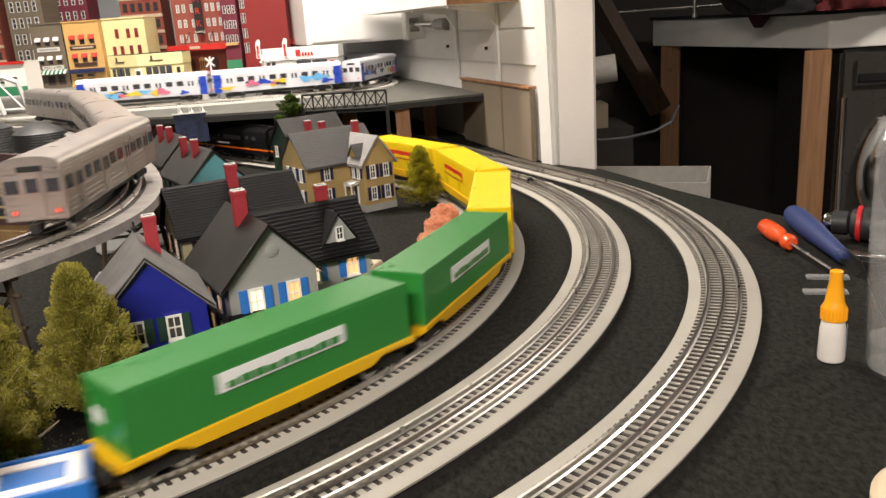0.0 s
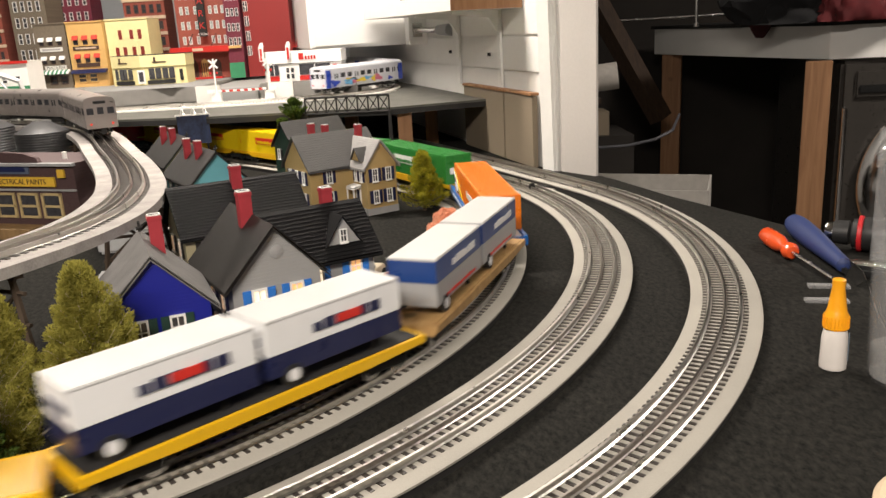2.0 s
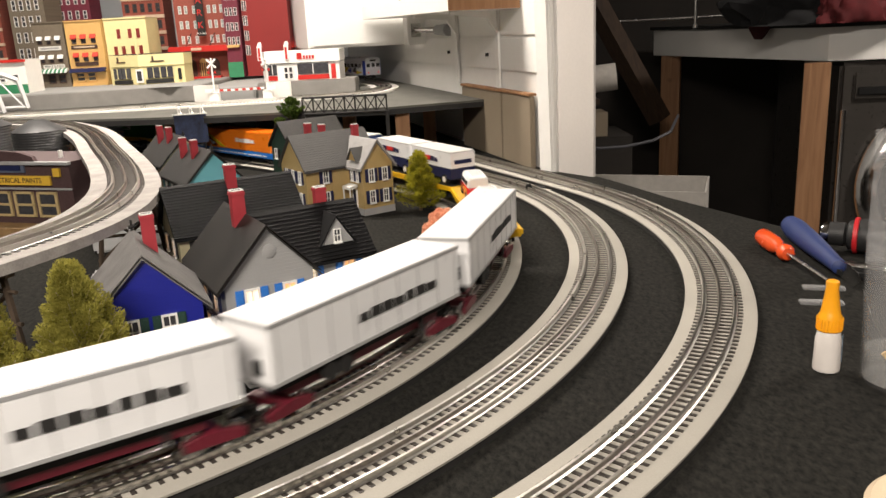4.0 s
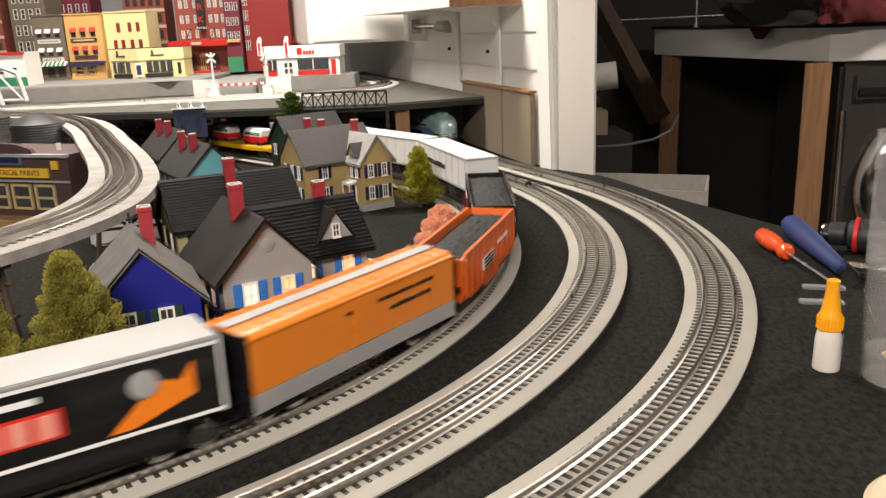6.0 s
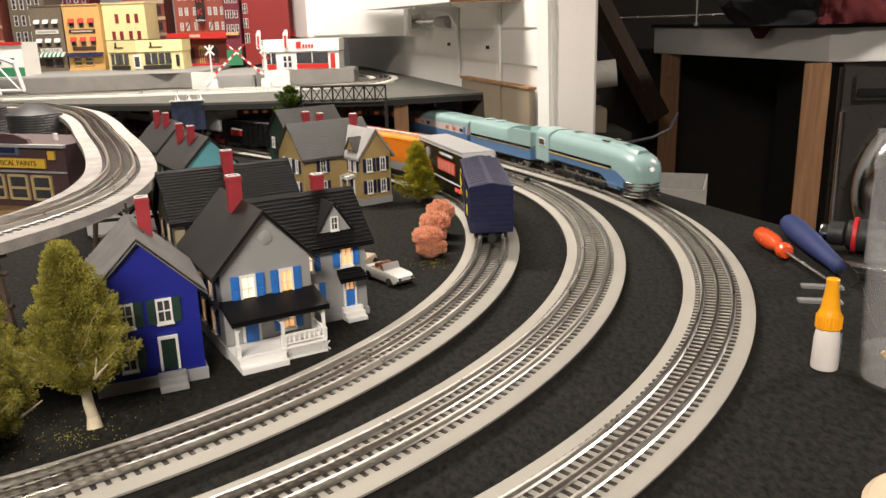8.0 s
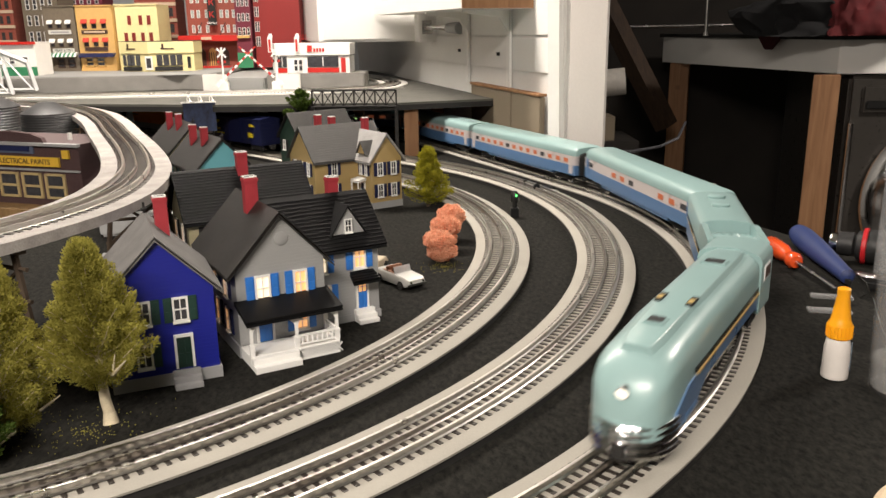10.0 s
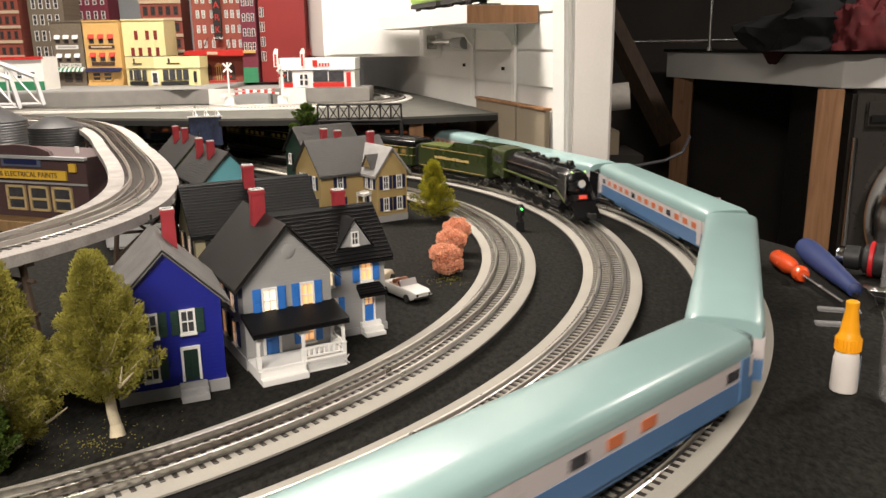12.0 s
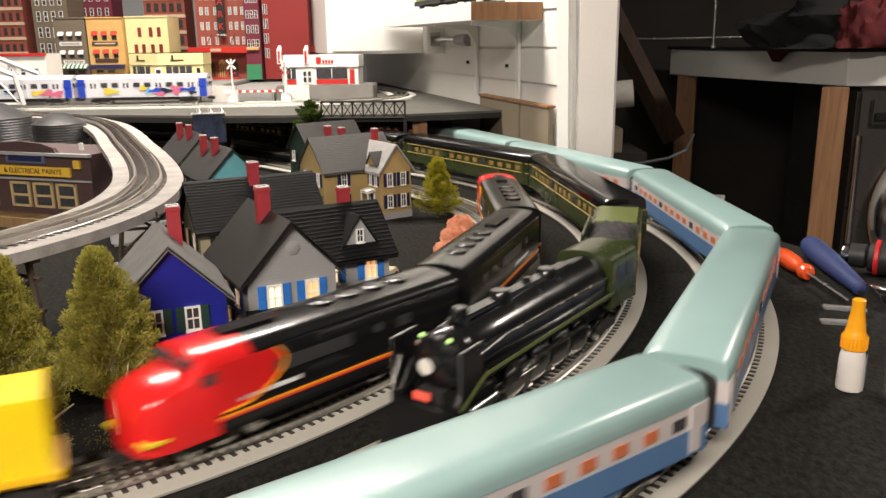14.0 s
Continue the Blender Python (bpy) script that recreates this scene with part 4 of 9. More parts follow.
def bush(label, x, y, z, w, h, leaf, count, seed, size=0.0022, name="model_bush", layers=2):
    rng = random.Random(seed)
    bm = bmesh.new()
    for i in range(layers):
        foliage(bm, rng, (rng.uniform(-0.1, 0.1) * w, rng.uniform(-0.1, 0.1) * w, h * (0.33 + 0.36 * i / max(1, layers - 1))), (w * 0.5, w * 0.5, h * 0.36), count // layers, size)
    ob = part(name, bm, leaf, None, smooth=False)
    ob.matrix_basis = pose(x, y, z)
    return tagged(ob, label, "bush")


for n, (x, y, w, h) in enumerate(((-0.016, 1.050, 0.048, 0.042), (-0.011, 1.105, 0.050, 0.050), (-0.006, 1.165, 0.048, 0.054))):
    bush("fluffy coral pink model shrub beside the inner track", x, y, 0.0, w, h, CORAL, 10000, 30 + n, 0.0012)
rng = random.Random(12)
bm = bmesh.new()
for _ in range(220):
    r, a = abs(rng.gauss(0, 0.03)), rng.uniform(0, 6.3)
    x, y = -0.30 + r * math.cos(a) * 1.6, 0.575 + r * math.sin(a)
    s = rng.uniform(0.0003, 0.0008)
    box(bm, x, y, 0, s, s, s)
for _ in range(160):
    r, a = abs(rng.gauss(0, 0.016)), rng.uniform(0, 6.3)
    s = rng.uniform(0.0004, 0.0009)
    box(bm, -0.012 + r * math.cos(a) * 1.4, 1.02 + r * math.sin(a), 0, s, s, s)
tagged(part("leaf_litter", bm, OLIVE, None, smooth=False), "loose crumbs of foam foliage on the felt", "crumbs", kind="stuff")


# ---- raised deck and model town ----
def flat(name, outline, z0, z1, material, label, category, kind="structure", parent=None, bevel=0.0):
    bm = bmesh.new()
    prism(bm, outline, z0, z1, "z")
    ob = part(name, bm, material, parent, label, bevel)
    return tagged(ob, label, category, kind=kind)


DECK_LINE = [(-3.9, 2.03), (-1.25, 2.03), (-1.0, 2.035), (-0.73, 1.985), (-0.58, 1.955), (-0.45, 1.950), (-0.33, 1.950), (-0.115, 1.945), (0.118, 2.03), (-0.31, 3.42), (-3.9, 3.42)]
deck = thing("raised_deck", "raised second level deck with dark felt top on timber posts", "deck", kind="structure")
bm = bmesh.new()
prism(bm, DECK_LINE, 0.1150, 0.1275, "z")
part("deck_underside", bm, DECK_EDGE, deck)
bm = bmesh.new()
prism(bm, DECK_LINE, 0.1275, 0.1330, "z")
part("deck_felt", bm, paint("deck_felt_grey", (0.10, 0.098, 0.085), 0.9, vary=0.25, scale=20, fine=500, bump=0.5), deck, "worn grey green felt")
for x, y in ((-0.092, 1.99), (-0.245, 2.2), (-0.70, 2.125), (-0.66, 2.28), (-0.03, 2.25), (-1.3, 2.22), (-2.2, 2.22), (-3.2, 2.22)):
    boxpart("post", (x, y, 0.0, 0.034, 0.034, 0.1150), PINE, deck, "square pine post")


def fascia():
    """The upper track's front band; its white glare is in the plaster colour."""
    bm = bmesh.new()
    ribbon(bm, upper, 0.02, 1.68, [(-0.062, -0.02), (-0.056, -0.02), (-0.056, -0.006), (-0.062, -0.006)])
    tagged(part("track_edging", bm, PARAPET), "plaster edging along the upper track, whitened for its glare", "edging", kind="structure")


fascia()
PLATEAU = [(-2.0, 2.36), (-1.18, 2.34), (-0.92, 2.40), (-0.80, 2.44), (-0.70, 2.41), (-0.70, 3.1), (-2.0, 3.1)]
flat("town_base", PLATEAU, 0.1332, 0.178, BASE_GREY, "grey plaster base of the model town", "town base", bevel=0.003)
flat("town_street", [(-1.98, 2.38), (-1.19, 2.38), (-0.92, 2.42), (-0.71, 2.43), (-0.71, 3.08), (-1.98, 3.08)], 0.1782, 0.1800, STREET, "grey model street", "street")
flat("road_ramp", [(-0.699, 2.40), (-0.53, 2.37), (-0.48, 2.6), (-0.45, 3.1), (-0.699, 3.1)], 0.1332, 0.170, STREET, "sloping grey model road to the level crossing", "street", bevel=0.004)
flat("diner_base", [(-0.52, 2.36), (-0.24, 2.37), (-0.24, 2.50), (-0.47, 2.62)], 0.1332, 0.181, BASE_GREY, "pale base slab under the white diner", "slab", bevel=0.003)
for x, y in ((-0.665, 2.345), (-0.455, 2.335)):
    flat("concrete_block", [(x - 0.035, y), (x + 0.035, y), (x + 0.035, y + 0.012), (x - 0.035, y + 0.012)], 0.1332, 0.183, PARAPET, "plain concrete wall block beside the crossing", "block", kind="", bevel=0.001)


def brick_wall(name, colour, mortar=(0.35, 0.32, 0.3), scale=1.0):
    m, nodes, links, bsdf = shader(name)
    tex, bricks = nodes.new("ShaderNodeTexCoord"), nodes.new("ShaderNodeTexBrick")
    mapping = nodes.new("ShaderNodeMapping")
    mapping.inputs["Rotation"].default_value = (radians(90), 0, 0)
    links.new(tex.outputs["Object"], mapping.inputs["Vector"])
    bricks.inputs["Color1"].default_value = (*colour, 1)
    bricks.inputs["Color2"].default_value = (*[c * 0.75 for c in colour], 1)
    bricks.inputs["Mortar"].default_value = (*[c * 0.8 + 0.03 for c in colour], 1)
    bricks.inputs["Scale"].default_value = 160 * scale
    bricks.inputs["Mortar Size"].default_value = 0.012
    links.new(mapping.outputs["Vector"], bricks.inputs["Vector"])
    links.new(bricks.outputs["Color"], bsdf.inputs["Base Color"])
    bsdf.inputs["Roughness"].default_value = 0.75
    return m


TAUPE = brick_wall("taupe_brick", (0.17, 0.135, 0.095))
ORANGE_STONE = paint("ochre_stucco", (0.62, 0.38, 0.13), 0.6, vary=0.08)
PALE_YELLOW = paint("pale_yellow_stucco", (0.76, 0.67, 0.34), 0.6, vary=0.05)
RED_BRICK = brick_wall("red_brick", (0.3, 0.07, 0.045))
MAROON = brick_wall("maroon_brick", (0.16, 0.015, 0.035))
BRIGHT_RED = paint("bright_red_paint", (0.22, 0.014, 0.012), 0.5, vary=0.08, scale=12)
SIGN_RED = paint("sign_red", (0.5, 0.022, 0.016), 0.4, vary=0.05)
STONE_BAND = paint("stone_band", (0.55, 0.42, 0.3), 0.7)
AWNING_RED = paint("awning_red", (0.55, 0.05, 0.03), 0.6)
AWNING_GREEN = paint("awning_green", (0.03, 0.2, 0.09), 0.6)
CREAM_FRAME = paint("cream_frame", (0.5, 0.38, 0.19), 0.5)
DARK_BROWN = paint("dark_brown_sign", (0.06, 0.03, 0.02), 0.6)
NAVY = paint("navy_paint", (0.012, 0.018, 0.07), 0.45)


def facade_windows(ob, f, xs, zs, w, h, frame_mat=TRIM_WHITE, pane=PANE_DARK):
    for x in xs:
        for z in zs:
            bm = bmesh.new()
            t = w * 0.12
            for s in (-1, 1):
                box(bm, x + s * (w - t) / 2, -0.001, z, t, 0.002, h, f)
            for zz in (z, z + h / 2 - t / 2, z + h - t):
                box(bm, x, -0.001, zz, w, 0.002, t, f)
            win = part("window", bm, frame_mat, ob, smooth=False)
            boxpart("pane", (x, 0.0002, z + t, w - 2 * t, 0.0012, h - 2 * t), pane, win, m=f)


def block(label, x0, x1, y, d, z1, wall, rz=0.0, z0=0.18):
    """A town building: origin at its front left foot, x along its front."""
    ob = thing("model_building", label, "model building", pose(x0, y, z0, 0, 0, rz), "model town buildings")
    w, h = x1 - x0, z1 - z0
    bm = bmesh.new()
    box(bm, w / 2, d / 2, 0, w, d, h)
    part("wall", bm, wall, ob, smooth=False)
    bm = bmesh.new()
    box(bm, w / 2, -0.001, h, w + 0.004, 0.006, 0.004)
    box(bm, w / 2, d / 2, h + 0.0005, w, d, 0.002)
    part("cornice", bm, wall, ob, smooth=False)
    return ob, w, h


def awning(ob, x, z, w, material, d=0.006, h=0.007, stripes=0, second=None):
    n = stripes or 1
    for i in range(n):
        bm = bmesh.new()
        x0, x1 = x - w / 2 + w * i / n, x - w / 2 + w * (i + 1) / n
        prism(bm, [(0, z + h), (-d * 0.55, z + h * 0.75), (-d, z + 0.0015), (-d, z), (-d * 0.85, z), (0, z + h * 0.6)], x0, x1, "x")
        part("awning" if not stripes else "awning_stripe", bm, material if i % 2 == 0 or not second else second, ob)


def sign_bar(ob, x, z, w, h, board, ink, rows=1, name="sign", text=None, y=-0.002, size=None):
    sign = boxpart(name, (x, y, z, w, 0.002, h), board, ob)
    if text:
        words("lettering", text, size or h * 0.8, ink, sign, pose(x, y - 0.0014, z + h / 2, 90, 0, 0), 0.0003)
    elif ink:
        for r in range(rows):
            boxpart("lettering_bar", (x, y - 0.0012, z + h * (r + 0.3) / rows, w * 0.8, 0.0008, h * 0.4 / rows), ink, sign)
    return sign


def town():
    ob, w, h = block("brown brick model building with cream stone bands", -1.66, -1.497, 2.9, 0.12, 0.50, RED_BRICK)
    for z in (0.09, 0.14, 0.19, 0.24, 0.29):
        boxpart("stone_band", (w / 2, -0.002, z, w + 0.004, 0.006, 0.010), STONE_BAND, ob)
    facade_windows(ob, face(0, 0), [0.02 + i * 0.025 for i in range(6)], (0.1, 0.155, 0.205, 0.255), 0.012, 0.026, DARK_BROWN)
    boxpart("ground_floor", (w / 2, -0.004, 0.0, w, 0.006, 0.07), PALE_YELLOW, ob)

    ob, w, h = block("tall taupe brick model tenement with white windows", -1.443, -1.322, 2.86, 0.13, 0.55, TAUPE)
    facade_windows(ob, face(0, 0), (0.02, 0.045, 0.071, 0.097), [0.04 + 0.053 * i for i in range(7)], 0.014, 0.034)

    ob, w, h = block("tall maroon brick model building behind the shops", -1.372, -1.225, 3.0, 0.1, 0.55, MAROON)
    facade_windows(ob, face(0, 0), [0.02 + i * 0.027 for i in range(5)], [0.12 + 0.05 * i for i in range(5)], 0.013, 0.028)

    # meat and fish shop
    ob, w, h = block("taupe three storey model shop with white and green awnings", -1.310, -1.208, 2.72, 0.12, 0.384, TAUPE)
    xs = (0.021, 0.05, 0.08)
    facade_windows(ob, face(0, 0), xs, (0.137, 0.078), 0.014, 0.024, DARK_BROWN)
    for x in xs:
        for z in (0.150, 0.091):
            awning(ob, x, z, 0.018, TRIM_WHITE, 0.009, 0.013)
    sign_bar(ob, 0.05, 0.118, 0.074, 0.013, PARAPET, FOUND)
    sign_bar(ob, 0.055, 0.0605, 0.07, 0.0125, PARAPET, SHUT_GREEN, text="MEAT & FISH", size=0.0105)
    awning(ob, 0.047, 0.046, 0.104, TRIM_WHITE, 0.022, 0.014, stripes=15, second=AWNING_GREEN)
    facade_windows(ob, face(0, 0), (0.042, 0.076), (0.012,), 0.024, 0.028, DARK_BROWN)

    # ochre shop with red awnings
    ob, w, h = block("ochre three storey model shop with red awnings", -1.203, -1.086, 2.72, 0.12, 0.384, ORANGE_STONE)
    xs = (0.025, 0.056, 0.088)
    facade_windows(ob, face(0, 0), xs, (0.135, 0.078), 0.015, 0.026, DARK_BROWN)
    for x in xs:
        for z in (0.150, 0.092):
            awning(ob, x, z, 0.019, AWNING_RED, 0.009, 0.014)
    sign_bar(ob, 0.056, 0.118, 0.085, 0.012, DARK_BROWN, STONE_BAND)
    sign_bar(ob, 0.056, 0.064, 0.075, 0.012, DARK_BROWN, None)
    awning(ob, 0.058, 0.044, 0.116, NAVY, 0.02, 0.013, stripes=12, second=SHUT_NAVY)
    for x in (0.03, 0.066):
        facade_windows(ob, face(0, -0.001), (x,), (0.014,), 0.03, 0.03, ORANGE_STONE)
    boxpart("base_trim", (w / 2, -0.003, 0, w, 0.006, 0.008), ORANGE_STONE, ob)

    # pale yellow corner store
    ob, w, h = block("pale yellow stucco model building with dark red windows", -1.083, -0.945, 2.74, 0.12, 0.386, PALE_YELLOW)
    red_win = paint("oxblood_window", (0.2, 0.02, 0.015), 0.5)
    for x in (0.045, 0.082, 0.109):
        for z in (0.145,):
            boxpart("window", (x, -0.001, z, 0.011, 0.003, 0.029), red_win, ob)
    for x in (0.03, 0.055, 0.085, 0.112):
        boxpart("window", (x, -0.001, 0.092, 0.011, 0.003, 0.028), red_win, ob)
    ob = thing("model_shop", "low pale yellow corner diner with dark plinth and script sign", "model shop", pose(-1.05, 2.66, 0.18), "model town buildings")
    line = [(0.0, 0.0), (0.108, -0.045), (0.24, -0.01), (0.24, 0.08), (0.0, 0.08)]
    bm = bmesh.new()
    prism(bm, line, 0.0, 0.008, "z")
    prism(bm, [(x * 0.99 + 0.001, y * 0.99 + 0.002) for x, y in line], 0.008, 0.055, "z")
    part("wall", bm, PALE_YELLOW, ob, smooth=False)
    bm = bmesh.new()
    prism(bm, [(x * 1.01 - 0.001, y * 1.01 - 0.002) for x, y in line], 0.056, 0.092, "z")
    part("parapet", bm, PALE_YELLOW, ob, smooth=False)
    bm = bmesh.new()
    prism(bm, [(x * 1.012 - 0.001, y * 1.012 - 0.002) for x, y in line], 0.092, 0.0935, "z")
    part("coping", bm, BLACK_MATT, ob)
    for (ax, ay), (bx, by) in ((line[0], line[1]), (line[1], line[2])):
        rz = math.degrees(math.atan2(by - ay, bx - ax))
        length = math.hypot(bx - ax, by - ay)
        f = face(ax, ay, 0, rz)
        for u in ((0.25, 0.55) if ax == 0 else (0.3, 0.6)):
            win = boxpart("shop_window", (length * u, -0.001, 0.018, length * 0.27, 0.004, 0.034), PANE_DARK, ob, m=f)
            boxpart("mullion", (length * u, -0.0035, 0.018, 0.002, 0.002, 0.034), PALE_YELLOW, win, m=f)
        boxpart("plinth", (length * 0.42, -0.002, 0.0025, length * 0.62, 0.004, 0.012), BLACK_MATT, ob, m=f)
        bm = bmesh.new()
        box(bm, length * 0.42, -0.0035, 0.068, length * 0.3, 0.002, 0.004, f)
        box(bm, length * 0.32, -0.0035, 0.068, 0.006, 0.002, 0.018, f)
        part("lettering_bar", bm, DARK_BROWN, ob)
    boxpart("door", (0.108, -0.049, 0.006, 0.022, 0.004, 0.042), TRIM_WHITE, ob)
    boxpart("door_pane", (0.108, -0.0515, 0.012, 0.014, 0.002, 0.03), PANE_DARK, ob)
    boxpart("mast", (0.108, -0.044, 0.06, 0.003, 0.003, 0.075), PALE_YELLOW, ob)
    boxpart("side_door", (0.225, -0.016, 0.01, 0.009, 0.006, 0.035), BLACK_MATT, ob, m=None)

    # banded brick behind
    ob, w, h = block("red brown brick model office with pale stone bands", -1.10, -0.955, 2.97, 0.1, 0.56, RED_BRICK)
    for z in (0.10, 0.155, 0.21, 0.27, 0.33):
        boxpart("stone_band", (w / 2, -0.002, z, w + 0.003, 0.006, 0.011), STONE_BAND, ob)
    facade_windows(ob, face(0, 0), [0.018 + 0.027 * i for i in range(5)], (0.118, 0.173, 0.23, 0.29), 0.016, 0.03, DARK_BROWN)

    # hotel
    ob, w, h = block("red brick model hotel with bright red entrance canopy", -0.885, -0.712, 2.86, 0.12, 0.56, RED_BRICK)
    green_pane = paint("pale_window", (0.32, 0.38, 0.36), 0.3, vary=0.3, scale=60)
    for x in (0.02, 0.04, 0.068, 0.118, 0.138, 0.16):
        facade_windows(ob, face(0, 0), (x,), (0.116, 0.165, 0.214, 0.263), 0.011, 0.026, TRIM_WHITE, green_pane)
    boxpart("canopy", (0.083, -0.03, 0.088, 0.2, 0.07, 0.02), SIGN_RED, ob, "bright red canopy", bevel=0.002)
    boxpart("canopy_sign", (0.078, -0.066, 0.094, 0.035, 0.003, 0.009), STONE_BAND, ob)
    sign = boxpart("upright_sign", (0.092, -0.022, 0.14, 0.026, 0.008, 0.26), BLACK_MATT, ob, "tall black upright sign")
    words("lettering", "ROYALE", 0.0095, TRIM_WHITE, sign, pose(0.092, -0.0268, 0.148, 90, 0, 0), 0.0004)
    for n, z in enumerate((0.175, 0.215, 0.255)):
        words("lettering", "KRA"[n], 0.03, SIGN_RED, sign, pose(0.092, -0.0268, z, 90, 0, 0), 0.0004)
    for x in (0.04, 0.078, 0.12):
        bm = bmesh.new()
        prism(bm, [(x - 0.014, 0.0), (x + 0.014, 0.0), (x + 0.014, 0.05), (x + 0.008, 0.062), (x, 0.066), (x - 0.008, 0.062), (x - 0.014, 0.05)], -0.003, 0.002, "y")
        part("arch", bm, DARK_BROWN if x != 0.078 else ORANGE_STONE, ob)
    for i in range(4):
        boxpart("door_bar", (0.067 + i * 0.0075, -0.0042, 0.002, 0.003, 0.002, 0.05), DARK_BROWN, ob)
    boxpart("red_step", (0.083, -0.022, 0.0, 0.12, 0.03, 0.006), SIGN_RED, ob)
    for x in (0.04, 0.12):
        bm = bmesh.new()
        rod(bm, (x, -0.062, 0.1), (x + 0.01, -0.004, 0.15), 0.0012)
        part("tie_rod", bm, BLACK_MATT, ob)

    # dark red shop house beside the red tower
    ob, w, h = block("maroon model townhouse with green shopfront", -0.706, -0.655, 2.80, 0.12, 0.56, MAROON)
    facade_windows(ob, face(0, 0), (0.012, 0.027, 0.042), (0.106, 0.152, 0.2, 0.25), 0.010, 0.026)
    boxpart("balcony", (0.025, -0.006, 0.098, 0.04, 0.012, 0.008), ORANGE_STONE, ob)
    boxpart("shopfront", (0.025, -0.003, 0.0, 0.05, 0.006, 0.05), AWNING_GREEN, ob, "green shopfront")
    ob, w, h = block("tall bright red painted model warehouse", -0.648, -0.494, 2.82, 0.2, 0.56, BRIGHT_RED)
    facade_windows(ob, face(0, 0.2, 0, -90), (0.03, 0.06, 0.1, 0.14, 0.17), (0.07, 0.118, 0.166, 0.214), 0.014, 0.03)
    facade_windows(ob, face(0, 0), (0.006, 0.014), (0.07, 0.118, 0.166, 0.214), 0.007, 0.032)
    bm = bmesh.new()
    for z in (0.06, 0.09):
        box(bm, w + 0.008, 0.02, z, 0.016, 0.03, 0.002)
        for k in range(3):
            rod(bm, (w + 0.003 + k * 0.006, 0.006, z), (w + 0.003 + k * 0.006, 0.006, z + 0.018), 0.0009)
    part("fire_escape", bm, SIGN_RED, ob)

    # white diner
    ob = thing("model_diner", "white model diner with red trim and two curved red pylons", "model diner", pose(-0.515, 2.40, 0.181, 0, 0, -3), "model town buildings")
    line = [(0, 0.03), (0.016, 0.0), (0.232, 0.0), (0.232, 0.09), (0.0, 0.09)]
    bm = bmesh.new()
    prism(bm, line, 0, 0.05, "z")
    part("wall", bm, TRIM_WHITE, ob, smooth=False)
    bm = bmesh.new()
    prism(bm, [(x * 1.01, y - 0.003 if y < 0.05 else y) for x, y in line], 0.05, 0.084, "z")
    parapet = part("parapet", bm, TRIM_WHITE, ob, smooth=False)
    bm = bmesh.new()
    prism(bm, [(x * 1.012, y - 0.0035 if y < 0.05 else y) for x, y in line], 0.049, 0.0505, "z")
    part("dark_line", bm, BLACK_MATT, ob)
    bm = bmesh.new()
    box(bm, 0.118, -0.0042, 0.06, 0.014, 0.002, 0.018)
    for k in range(4):
        box(bm, 0.132 + k * 0.0085, -0.0042, 0.06, 0.0055, 0.002, 0.010)
    part("lettering_bar", bm, SIGN_RED, parapet)
    for x, w_ in ((0.036, 0.026), (0.155, 0.09)):
        win = boxpart("shop_window", (x, -0.001, 0.017, w_, 0.003, 0.03), PANE_DARK, ob)
        boxpart("mullion", (x, -0.003, 0.017, 0.002, 0.002, 0.03), TRIM_WHITE, win)
        boxpart("red_panel", (x, -0.0016, 0.002, w_ * 1.02, 0.003, 0.013), SIGN_RED, ob)
    bm = bmesh.new()
    for s in (-1, 1):
        box(bm, 0.083 + s * 0.007, -0.0025, 0.002, 0.013, 0.003, 0.04)
    d = part("entrance_door", bm, TRIM_WHITE, ob)
    for s in (-1, 1):
        for z in (0.008, 0.025):
            boxpart("door_pane", (0.083 + s * 0.007, -0.0045, z, 0.008, 0.002, 0.013), PANE_DARK, d)
    boxpart("side_door", (0.214, -0.001, 0.002, 0.013, 0.003, 0.041), SIGN_RED, ob, "red side door")
    for x in (0.004, 0.082):
        bm = bmesh.new()
        prism(bm, [(x - 0.006, 0.0), (x + 0.006, 0.0), (x + 0.006, 0.03), (x + 0.008, 0.045), (x + 0.006, 0.052), (x, 0.052), (x - 0.006, 0.04)], -0.008, -0.003, "y", Matrix.Translation((0, 0, 0.06)))
        pylon = part("pylon", bm, TRIM_WHITE, ob, "white curved pylon sign")
        boxpart("pylon_face", (x, -0.009, 0.062, 0.006, 0.002, 0.034), SIGN_RED, pylon)

    # small red and white building by the truss bridge
    ob, w, h = block("white model depot with red roof edge and green base", -1.46, -1.228, 2.47, 0.1, 0.275, TRIM_WHITE)
    boxpart("roof_edge", (w / 2, -0.003, h - 0.004, w + 0.006, 0.01, 0.008), SIGN_RED, ob)
    boxpart("green_base", (w / 2, -0.002, 0.0, w, 0.005, 0.026), AWNING_GREEN, ob)
    facade_windows(ob, face(0, 0), (0.12, 0.16, 0.2), (0.034,), 0.018, 0.022)


town()


